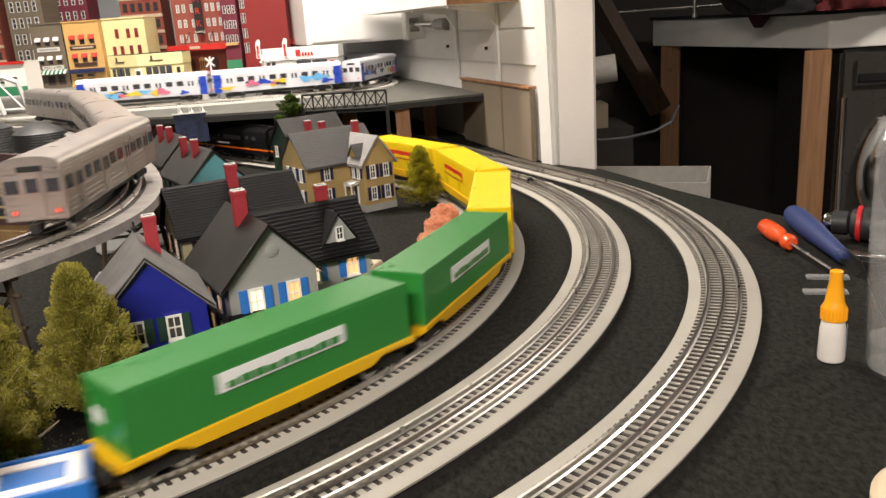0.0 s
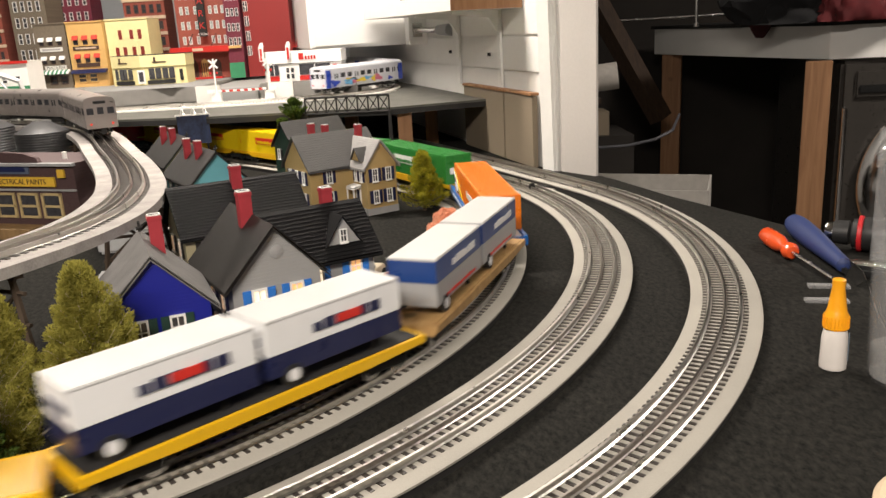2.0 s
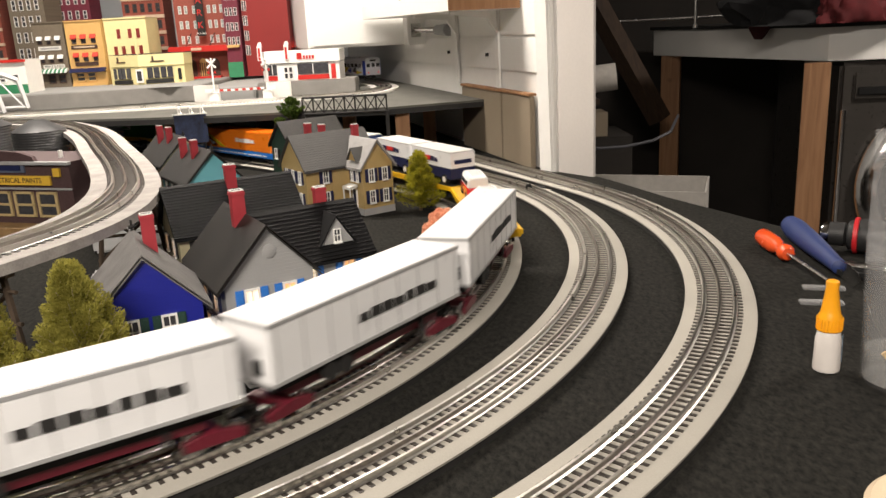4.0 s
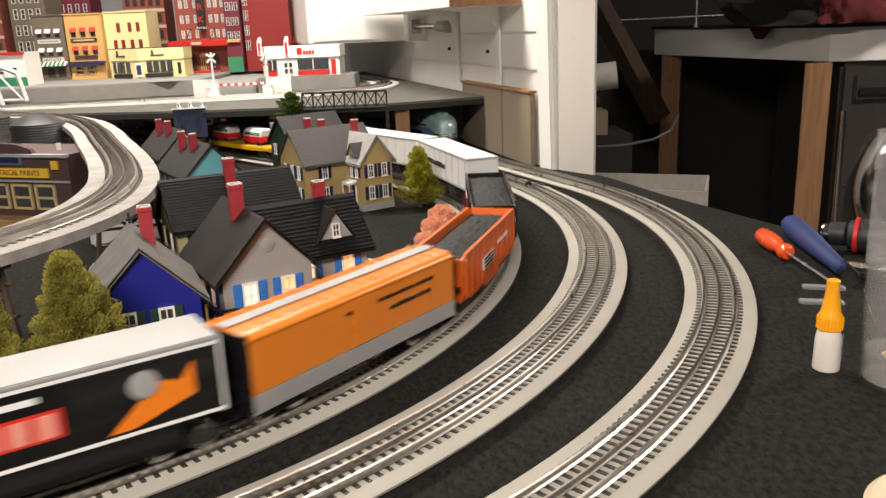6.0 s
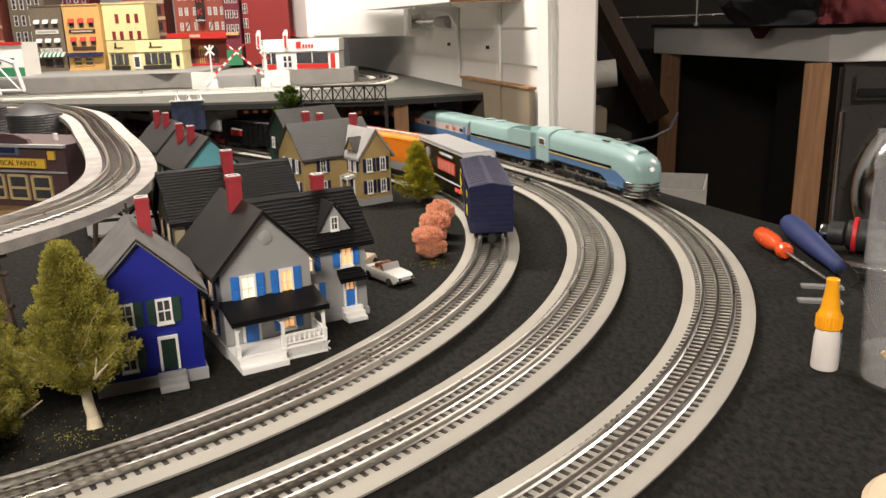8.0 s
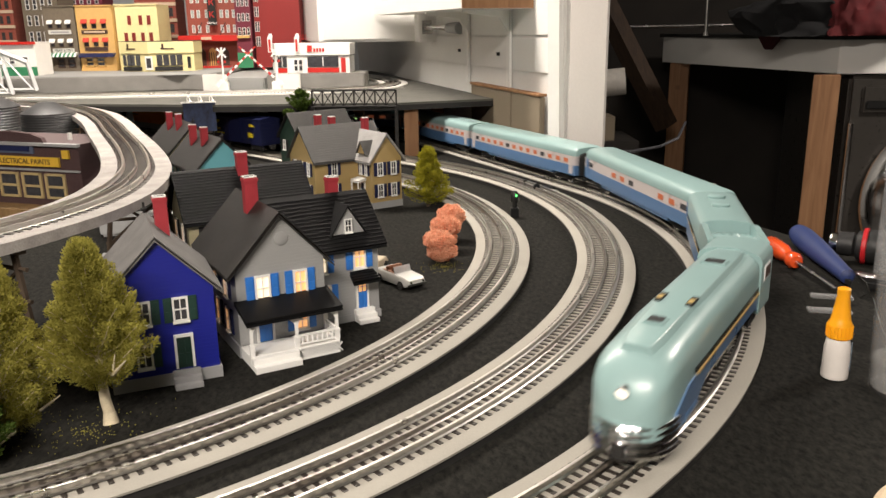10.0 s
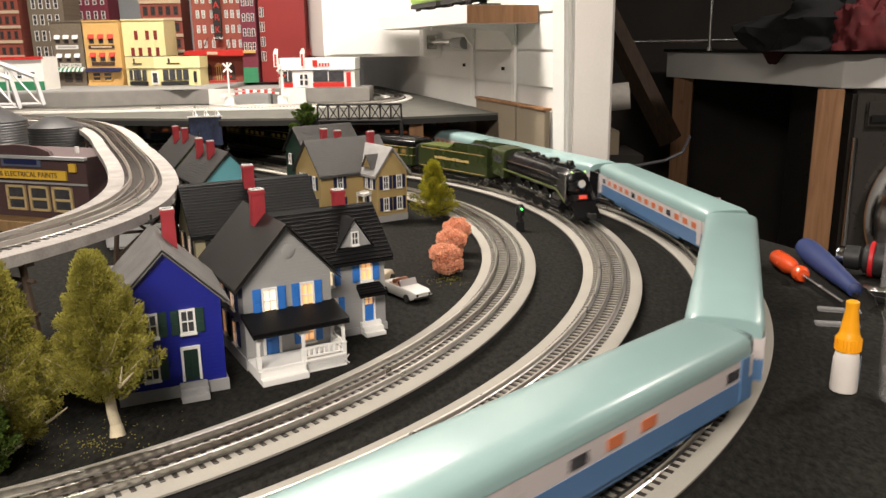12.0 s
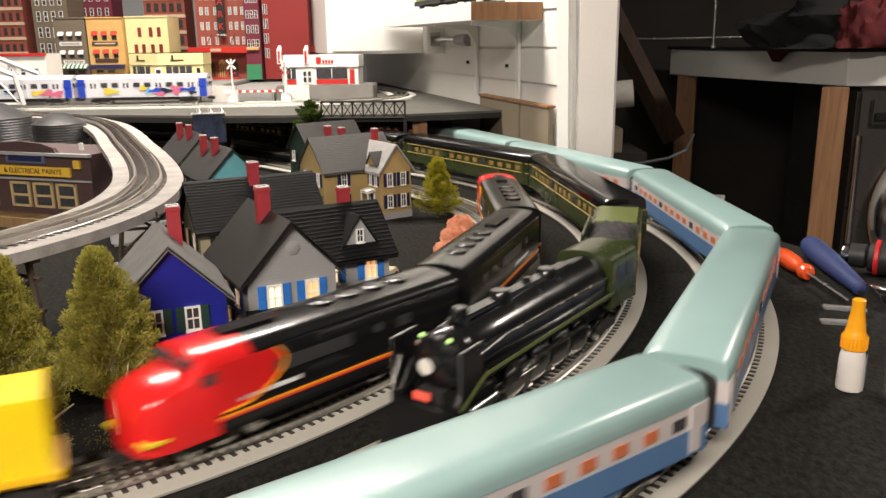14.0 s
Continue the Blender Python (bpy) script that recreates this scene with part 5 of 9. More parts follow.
def crossing(x, y, mirror, gate_angle, label):
    ob = thing("crossing_signal", label, "crossing signal", pose(x, y, 0.1332), "level crossing signals")
    bm = bmesh.new()
    box(bm, 0, 0, 0, 0.028, 0.02, 0.03)
    part("base", bm, TRIM_WHITE, ob, bevel=0.002)
    bm = bmesh.new()
    rod(bm, (0, 0, 0.03), (0, 0, 0.125), 0.0025)
    part("mast", bm, TRIM_WHITE, ob)
    for a in (45, -45):
        bm = bmesh.new()
        box(bm, 0, 0, -0.017, 0.005, 0.002, 0.034, Matrix.Translation((0, -0.003, 0.11)) @ Matrix.Rotation(radians(a), 4, "Y"))
        part("crossbuck", bm, TRIM_WHITE, ob)
    for s in (-1, 1):
        bm = bmesh.new()
        rod(bm, (s * 0.009, 0, 0.086), (s * 0.009, -0.006, 0.086), 0.005, n=14)
        lamp = part("lamp", bm, BLACK_MATT, ob)
        bm = bmesh.new()
        rod(bm, (s * 0.009, -0.006, 0.086), (s * 0.009, -0.0066, 0.086), 0.0035, n=14)
        part("lens", bm, SIGN_RED, lamp)
    arm = new("gate_arm")
    arm.parent = ob
    arm.empty_display_size = 0.01
    n = 12
    for i in range(n):
        boxpart("gate_stripe", (mirror * (0.008 + 0.0105 * (i + 0.5)), -0.012, -0.003, 0.0105, 0.003, 0.006 - i * 0.0002), SIGN_RED if i % 2 else TRIM_WHITE, arm)
    boxpart("counterweight", (-mirror * 0.012, -0.012, -0.005, 0.022, 0.004, 0.010), TRIM_WHITE, arm)
    arm.matrix_local = pose(0, 0, 0.036, 0, gate_angle, 0)
    return ob, arm


signal_a, gate_a = crossing(-0.633, 2.32, 1, 0, "white model crossing signal with striped gate beside the upper track")
signal_b, gate_b = crossing(-0.485, 2.335, -1, 0, "white model crossing signal with crossbuck beside the diner")


def truss(name, label, a, b, z0, z1, bays, material, t=0.004, mould=0.0):
    """A lattice girder from a to b."""
    ob = thing(name, label, "truss bridge")
    a, b = Vector((*a, 0)), Vector((*b, 0))
    for i in range(bays + 1):
        p = a.lerp(b, i / bays)
        bm = bmesh.new()
        rod(bm, (p.x, p.y, z0), (p.x, p.y, z1), t * 0.5, n=6)
        part("upright", bm, material, ob)
        if i < bays:
            q = a.lerp(b, (i + 1) / bays)
            for u, v in (((p.x, p.y, z0), (q.x, q.y, z1)), ((p.x, p.y, z1), (q.x, q.y, z0))):
                bm = bmesh.new()
                rod(bm, u, v, t * 0.33, n=5)
                part("brace", bm, material, ob)
    for z in (z0, z1):
        bm = bmesh.new()
        rod(bm, (a.x, a.y, z), (b.x, b.y, z), t * 0.75, n=6)
        part("chord", bm, material, ob)
    return ob


truss("truss_bridge", "black lattice girder along the deck's front edge", (-0.325, 1.942), (-0.125, 1.936), 0.126, 0.164, 8, BLACK_MATT)
for x, y in ((-0.325, 1.942), (-0.125, 1.936)):
    bm = bmesh.new()
    box(bm, x, y, 0, 0.008, 0.008, 0.127)
    tagged(part("bridge_leg", bm, BLACK_MATT), "black bridge leg standing on the felt", "bridge leg")


def grey_truss():
    ob = thing("arch_bridge", "silver grey through truss bridge over the upper track", "truss bridge")
    silver = paint("silver_grey", (0.5, 0.5, 0.5), 0.4, vary=0.06)
    for y in (2.17, 2.30):
        pts = [(-1.8, 0.148), (-1.74, 0.26), (-1.33, 0.29), (-1.17, 0.225), (-1.155, 0.148)]
        for (x0, z0), (x1, z1) in zip(pts, pts[1:]):
            bm = bmesh.new()
            rod(bm, (x0, y, z0), (x1, y, z1), 0.007, n=4)
            part("top_chord", bm, silver, ob)
        bm = bmesh.new()
        rod(bm, (-1.8, y, 0.15), (-1.155, y, 0.15), 0.005, n=4)
        part("bottom_chord", bm, silver, ob)
        for x in (-1.66, -1.55, -1.44, -1.33, -1.25):
            top = np.interp(x, [p[0] for p in pts], [p[1] for p in pts])
            bm = bmesh.new()
            rod(bm, (x, y, 0.15), (x, y, top), 0.004, n=4)
            part("upright", bm, silver, ob)
            bm = bmesh.new()
            rod(bm, (x, y, top), (x + 0.085, y, 0.15), 0.003, n=4)
            part("brace", bm, silver, ob)


grey_truss()
model_tree("small dark green model tree at the deck's edge", -0.352, 1.935, 0.062, 0.020, 0.030, BARK_DARK, GREEN_LEAF, 20, 150, 44, size=0.0026, trunk=0.002, belly=0.45, foot=0.106)
bush("low green foam shrub at the foot of a small tree", -0.378, 1.930, 0.104, 0.03, 0.02, GREEN_LEAF, 700, 45, 0.002)
tagged(boxpart("shrub_ledge", (-0.362, 1.932, 0.0, 0.06, 0.03, 0.106), BLACK_MATT), "black block under the deck that carries a shrub", "block")


def billboard():
    ob = thing("model_billboard", "dark blue picture billboard with three white gooseneck lamps", "billboard", pose(-0.598, 1.95, 0, 0, 0, 12))
    art = paint("billboard_art", (0.02, 0.03, 0.07), 0.4, vary=0.9, scale=40, fine=180)
    boxpart("panel", (0, 0, 0.07, 0.075, 0.004, 0.068), art, ob)
    boxpart("rail", (0, -0.003, 0.138, 0.08, 0.004, 0.003), TRIM_WHITE, ob)
    for x in (-0.028, 0.028):
        boxpart("post", (x, 0.004, 0, 0.004, 0.004, 0.138), BLACK_MATT, ob)
    for x in (-0.026, 0.0, 0.026):
        bm = bmesh.new()
        pts = [(x, 0.0, 0.14), (x, -0.002, 0.15), (x + 0.003, -0.008, 0.156), (x + 0.006, -0.015, 0.154), (x + 0.008, -0.018, 0.146)]
        for p, q in zip(pts, pts[1:]):
            rod(bm, p, q, 0.0011, n=6)
        lamp = part("gooseneck", bm, TRIM_WHITE, ob)
        bm = bmesh.new()
        lathe(bm, [(0.004, 0), (0.0025, 0.004), (0.001, 0.005)], 10, Matrix.Translation((x + 0.008, -0.018, 0.142)))
        part("lampshade", bm, TRIM_WHITE, lamp)


billboard()


# paint shop inside the elevated curve
def paint_shop():
    ob = thing("model_shop", "dark brown brick model paint shop with yellow sign and windows", "model shop", pose(-0.868, 1.415, 0.0, 0, 0, -18), "model town buildings")
    brown = brick_wall("plum_brick", (0.07, 0.035, 0.035))
    w, d, h = 0.26, 0.12, 0.125
    bm = bmesh.new()
    box(bm, w / 2, d / 2, 0, w, d, h)
    prism(bm, [(0.04, h), (0.19, h), (0.185, h + 0.009), (0.16, h + 0.016), (0.115, h + 0.019), (0.07, h + 0.016), (0.045, h + 0.009)], 0, 0.008, "y")
    part("wall", bm, brown, ob, smooth=False)
    bm = bmesh.new()
    box(bm, w / 2, -0.002, h - 0.004, w + 0.004, 0.01, 0.005)
    part("cornice", bm, FOUND, ob)
    boxpart("band", (w / 2, -0.002, 0.078, w, 0.004, 0.003), FOUND, ob)
    ochre = paint("sign_yellow", (0.72, 0.45, 0.05), 0.5)
    sign = boxpart("sign", (0.135, -0.003, 0.086, 0.17, 0.004, 0.016), ochre, ob, "yellow lettered signboard")
    words("lettering", "& ELECTRICAL PAINTS", 0.0125, DARK_BROWN, sign, pose(0.14, -0.0053, 0.0938, 90, 0, 0), 0.0003)
    board = boxpart("name_board", (0.125, -0.001, 0.107, 0.085, 0.004, 0.017), paint("slate_sign", (0.1, 0.12, 0.18), 0.5), ob)
    boxpart("lettering_bar", (0.125, -0.0036, 0.111, 0.07, 0.002, 0.009), NAVY, board)
    for x in (0.03, 0.105, 0.155, 0.205):
        bm = bmesh.new()
        for s in (-1, 1):
            box(bm, x + s * 0.019, -0.001, 0.03, 0.005, 0.004, 0.044)
        for z in (0.03, 0.049, 0.07):
            box(bm, x, -0.001, z, 0.042, 0.004, 0.004)
        win = part("window", bm, CREAM_FRAME, ob)
        boxpart("pane", (x, 0.0, 0.033, 0.034, 0.002, 0.04), PANE_DARK, win)
    for x in (0.235,):
        boxpart("medallion", (x, -0.003, 0.101, 0.014, 0.004, 0.014), ochre, ob)
    bm = bmesh.new()
    rod(bm, (0.2, 0.05, h), (0.2, 0.05, h + 0.012), 0.004)
    part("vent", bm, TRIM_WHITE, ob)
    boxpart("ledge", (0.08, -0.02, 0.0, 0.2, 0.04, 0.018), timber("dock_boards", (0.2, 0.12, 0.05), (0.35, 0.22, 0.1)), ob, "wooden loading dock")


paint_shop()


def silo(x, y, h, r):
    bm = bmesh.new()
    profile = []
    n = 26
    for i in range(n):
        profile += [(r, h * i / n), (r * 0.975, h * (i + 0.5) / n)]
    profile += [(r, h), (r * 0.3, h + r * 0.4)]
    lathe(bm, profile, 28)
    ob = part("model_silo", bm, paint("galvanised_grey", (0.11, 0.11, 0.112), 0.4, metal=0.6, vary=0.2), None)
    ob.matrix_basis = pose(x, y, 0)
    return tagged(ob, "corrugated dark grey metal model silo behind the paint shop", "silo", "model silos")


silo(-1.02, 1.78, 0.150, 0.075)
silo(-1.28, 1.82, 0.150, 0.075)
silo(-0.86, 1.74, 0.140, 0.055)


def trestle(s, h0=0.0):
    """A braced wooden bent under the elevated track."""
    p, a = elevated.spot(s)
    ob = thing("trestle_bent", "dark brown braced trestle bent under the elevated track", "trestle", Matrix.Translation((p.x, p.y, 0)) @ Matrix.Rotation(a, 4, "Z"), "trestle bents")
    top = DECK - 0.0175
    foot = boxpart("footing", (0, 0, 0, 0.03, 0.11, 0.03), paint("footing_grey", (0.42, 0.42, 0.42), 0.7), ob, "pale grey footing", bevel=0.004)
    brown = BARK_DARK
    for u in (-1, 1):
        bm = bmesh.new()
        rod(bm, (0, u * 0.042, 0.03), (0, u * 0.03, top), 0.0035, n=6)
        part("leg", bm, brown, ob)
    for z in (0.045, 0.075, 0.105):
        bm = bmesh.new()
        rod(bm, (0, -0.044, z), (0, 0.044, z), 0.0022, n=5)
        part("crosspiece", bm, brown, ob)
    for u in (-1, 1):
        bm = bmesh.new()
        rod(bm, (0, -u * 0.038, 0.045), (0, u * 0.034, 0.105), 0.002, n=5)
        part("brace", bm, brown, ob)
    boxpart("cap", (0, 0, top - 0.004, 0.01, 0.08, 0.004), brown, ob)


for s in (0.5, 0.85, 1.15, 1.47, 1.72, 2.0, 2.3, 2.6):
    trestle(s)


# ---- by the partition ----
def shelf():
    side = Vector((-WAY.y, WAY.x, 0))
    a = P1 + WAY * 0.1 + side * 0.006
    ob = thing("wall_shelf", "thick white wall shelf with a bare wood end", "shelf")
    bm = bmesh.new()
    q = a + WAY * 0.85
    prism(bm, [(v.x, v.y) for v in (a, q, q + side * 0.165, a + side * 0.165)], 0.343, 0.382, "z")
    part("board", bm, TRIM_WHITE, ob, bevel=0.001)
    bm = bmesh.new()
    e = a - WAY * 0.003
    prism(bm, [(v.x, v.y) for v in (e, a, a + side * 0.165, e + side * 0.165)], 0.3435, 0.3815, "z")
    part("end_grain", bm, PINE, ob, "bare wood end")
    for k in (0.12, 0.42):
        bm = bmesh.new()
        c = a + WAY * k
        u = c + WAY * 0.02
        prism(bm, [(v.x, v.y) for v in (c, u, u + side * 0.006, c + side * 0.006)], 0.16, 0.343, "z")
        bracket = part("bracket", bm, TRIM_WHITE, ob, "white shelf bracket")
        bm = bmesh.new()
        pts = [(0.006, 0.343), (0.12, 0.343), (0.12, 0.337), (0.03, 0.326), (0.012, 0.30), (0.006, 0.29)]
        lo = []
        for v in (c + WAY * 0.004, c + WAY * 0.016):
            lo.append([bm.verts.new((v + side * d + Vector((0, 0, z)))) for d, z in pts])
        bm.faces.new(lo[0])
        bm.faces.new(lo[1][::-1])
        for i in range(len(pts)):
            j = (i + 1) % len(pts)
            bm.faces.new((lo[0][i], lo[0][j], lo[1][j], lo[1][i]))
        part("bracket_arm", bm, TRIM_WHITE, bracket)
    # slots with their hooks
    for k, z in ((0.2, 0.236), (0.5, 0.238)):
        bm = bmesh.new()
        c = a + WAY * k
        box(bm, 0, 0, 0, 0.008, 0.006, 0.008, Matrix.Translation(c + side * 0.004 + Vector((0, 0, z))))
        tagged(part("slat_hook", bm, BLACK_MATT), "small dark hook in the slatted wall", "hook")
    # model engines on the shelf
    m = Matrix.Translation(a + WAY * 0.42 + side * 0.085 + Vector((0, 0, 0.382))) @ Matrix.Rotation(math.atan2(WAY.y, WAY.x), 4, "Z")
    eng = thing("shelf_engine", "black and lime green model engine displayed on the shelf", "model engine", m)
    boxpart("display_track", (0, 0, 0, 0.7, 0.05, 0.006), BLACK_MATT, eng)
    lime = paint("lime_paint", (0.3, 0.5, 0.05), 0.4)
    for x, mat in ((-0.18, BLACK), (0.12, lime)):
        boxpart("frame", (x, 0, 0.016, 0.26, 0.05, 0.012), BLACK_MATT, eng)
        boxpart("body", (x, 0, 0.029, 0.25, 0.055, 0.055), mat, eng, bevel=0.004)
        for dx in (-0.085, -0.06, 0.06, 0.085):
            for y in (-0.018, 0.018):
                bm = bmesh.new()
                rod(bm, (x + dx, y - 0.002, 0.0165), (x + dx, y + 0.002, 0.0165), 0.0102, n=14)
                part("wheel", bm, BLACK_MATT, eng)


shelf()


def cabinet():
    side = Vector((-WAY.y, WAY.x, 0))
    m = Matrix.Translation(P1 + WAY * 1.0 + side * 0.075) @ Matrix.Rotation(math.atan2(WAY.y, WAY.x), 4, "Z")
    ob = thing("wall_cabinet", "white steel service cabinet on the partition", "cabinet", m)
    boxpart("body", (0.3, 0.1, 0.262, 0.62, 0.33, 0.6), TRIM_WHITE, ob, bevel=0.004)
    boxpart("door", (-0.012, 0.1, 0.27, 0.006, 0.3, 0.58), WHITE, ob, bevel=0.002)
    box2 = thing("outlet_box", "white outlet box with a grey conduit reaching forward", "outlet box", Matrix.Translation(P1 + WAY * 0.86 + side * 0.03) @ Matrix.Rotation(math.atan2(WAY.y, WAY.x), 4, "Z"))
    boxpart("box", (0.0, 0.0, 0.262, 0.05, 0.06, 0.09), TRIM_WHITE, box2, bevel=0.003)
    boxpart("plate", (-0.026, 0.005, 0.285, 0.004, 0.03, 0.04), STEEL, box2)
    bm = bmesh.new()
    rod(bm, (-0.026, 0.005, 0.305), (-0.26, -0.02, 0.302), 0.0085, n=14)
    part("conduit", bm, STEEL, box2, "grey metal conduit")
    bm = bmesh.new()
    rod(bm, (-0.19, -0.012, 0.3025), (-0.27, -0.02, 0.302), 0.014, 0.017, n=16)
    part("nozzle", bm, FOUND, box2)
    bm = bmesh.new()
    pts = [(0.13, 0.14, 0.262), (0.13, 0.145, 0.2), (0.12, 0.15, 0.165), (0.09, 0.15, 0.142)]
    for p, q in zip(pts, pts[1:]):
        rod(bm, p, q, 0.005, n=8)
    part("pipe", bm, STEEL, ob)


cabinet()

# ---- dark side of the room beyond the table ----
WASHER = paint("washer_grey", (0.08, 0.073, 0.066), 0.3, metal=0.5, vary=0.08)
CHROME = paint("chrome", (0.75, 0.75, 0.75), 0.1, metal=1, vary=0.05)


def bench():
    ob = thing("work_bench", "tall bench with a white painted apron on pine posts", "bench")
    near, far = Vector((1.205, 2.55, 0)), Vector((0.91, 3.5, 0))
    right = Vector((2.6, 2.25, 0))
    for a, b in ((near, far), (near, right)):
        d = (b - a).normalized()
        n = Vector((-d.y, d.x, 0)) * 0.04
        if n.dot(Vector((1.6, 3.2, 0)) - a) < 0:
            n = -n
        bm = bmesh.new()
        prism(bm, [(v.x, v.y) for v in (a, b, b + n, a + n)], 0.15, 0.252, "z")
        part("apron", bm, WHITE, ob, "white painted apron board", bevel=0.002)
    flat("bench_top", [(1.18, 2.53), (2.62, 2.22), (2.65, 3.4), (0.9, 3.52)], 0.2525, 0.265, BLACK_MATT, "", "", "", ob)
    for x, y in ((1.165, 2.53), (0.965, 3.42)):
        bm = bmesh.new()
        box(bm, 0, 0, FLOOR_Z, 0.076, 0.04, 0.149 - FLOOR_Z, Matrix.Translation((x, y, 0)) @ Matrix.Rotation(-0.42, 4, "Z"))
        part("leg", bm, PINE, ob, "knotty pine post", bevel=0.002)
    for p in ((2.5, 2.35), (2.5, 3.3)):
        boxpart("leg", (*p, FLOOR_Z, 0.09, 0.04, 0.148 - FLOOR_Z), PINE, ob)


bench()


def washer():
    m = pose(1.215, 2.50, FLOOR_Z, 0, 0, -8)
    ob = thing("washing_machine", "grey front loading washing machine with a chrome door ring", "washing machine", m)
    boxpart("body", (0.36, 0.4, 0.02, 0.68, 0.72, 0.985), WASHER, ob, bevel=0.012)
    bm = bmesh.new()
    rod(bm, (0.035, 0.035, 0.05), (0.035, 0.035, 0.86), 0.011, n=14)
    part("trim_column", bm, CHROME, ob, "bright trim column")
    boxpart("drawer", (0.16, 0.036, 0.89, 0.2, 0.012, 0.085), WASHER, ob, bevel=0.005)
    boxpart("drawer_grip", (0.13, 0.028, 0.905, 0.12, 0.008, 0.025), BLACK, ob, bevel=0.003)
    c = Matrix.Translation((0.36, 0.035, 0.62)) @ Matrix.Rotation(radians(90), 4, "X")
    bm = bmesh.new()
    lathe(bm, [(0.275, 0), (0.28, 0.02), (0.262, 0.045), (0.225, 0.055), (0.205, 0.04), (0.2, 0.02)], 56, c)
    door_ = part("door", bm, CHROME, ob, "round chrome ringed door")
    bm = bmesh.new()
    lathe(bm, [(0.215, 0.012), (0.2, 0.035), (0.12, 0.06), (0.02, 0.068)], 48, c)
    part("door_glass", bm, BLACK, door_)
    for dx in (0.06, 0.62):
        boxpart("foot", (dx, 0.1, 0, 0.05, 0.05, 0.02), BLACK, ob)


washer()


def laundry():
    rng = random.Random(5)
    for label, x, y, sx, sy, sz, mat, seed in (
        ("heap of black and red clothes on the bench", 1.38, 2.70, 0.38, 0.24, 0.22, "cloth_black", 4),
        ("crumpled red garment on the clothes heap", 1.27, 2.52, 0.13, 0.07, 0.16, "cloth_red", 9),
        ("black clothes heap at the bench's far end", 1.75, 2.6, 0.3, 0.2, 0.18, "cloth_dark", 6),
    ):
        m = {"cloth_black": paint("cloth_black", (0.006, 0.006, 0.007), 0.95, vary=0.5, scale=30), "cloth_red": paint("cloth_red", (0.09, 0.006, 0.008), 0.85, vary=0.4, scale=30), "cloth_dark": paint("cloth_dark", (0.008, 0.008, 0.011), 0.9, vary=0.5, scale=30)}[mat]
        bm = bmesh.new()
        bmesh.ops.create_icosphere(bm, subdivisions=5, radius=1)
        for v in bm.verts:
            d = v.co.copy()
            k = 1 + 0.35 * noise.noise(d * 2.1 + Vector((seed, 0, 0))) + 0.12 * noise.noise(d * 7 + Vector((seed, 3, 0))) + 0.05 * abs(noise.noise(d * 15))
            v.co = Vector((d.x * sx * k, d.y * sy * k, max(-0.02, d.z * k) * sz))
        ob = part("crumpled_cloth", bm, m)
        ob.matrix_basis = pose(x, y, 0.268)
        tagged(ob, label, "clothes", "clothes on the bench")
    bm = bmesh.new()
    prism(bm, [(-0.065, 0.03), (0.065, 0.03), (0.05, -0.015), (0.02, -0.045), (-0.02, -0.045), (-0.05, -0.012)], -0.004, 0.004, "y")
    flap = part("hanging_cloth", bm, paint("cloth_maroon", (0.05, 0.006, 0.008), 0.9, vary=0.5), None, bevel=0.003)
    flap.matrix_basis = pose(1.088, 2.815, 0.262, 0, 0, 108 - 180)
    tagged(flap, "dark red cloth corner hanging over the white apron", "cloth")


laundry()


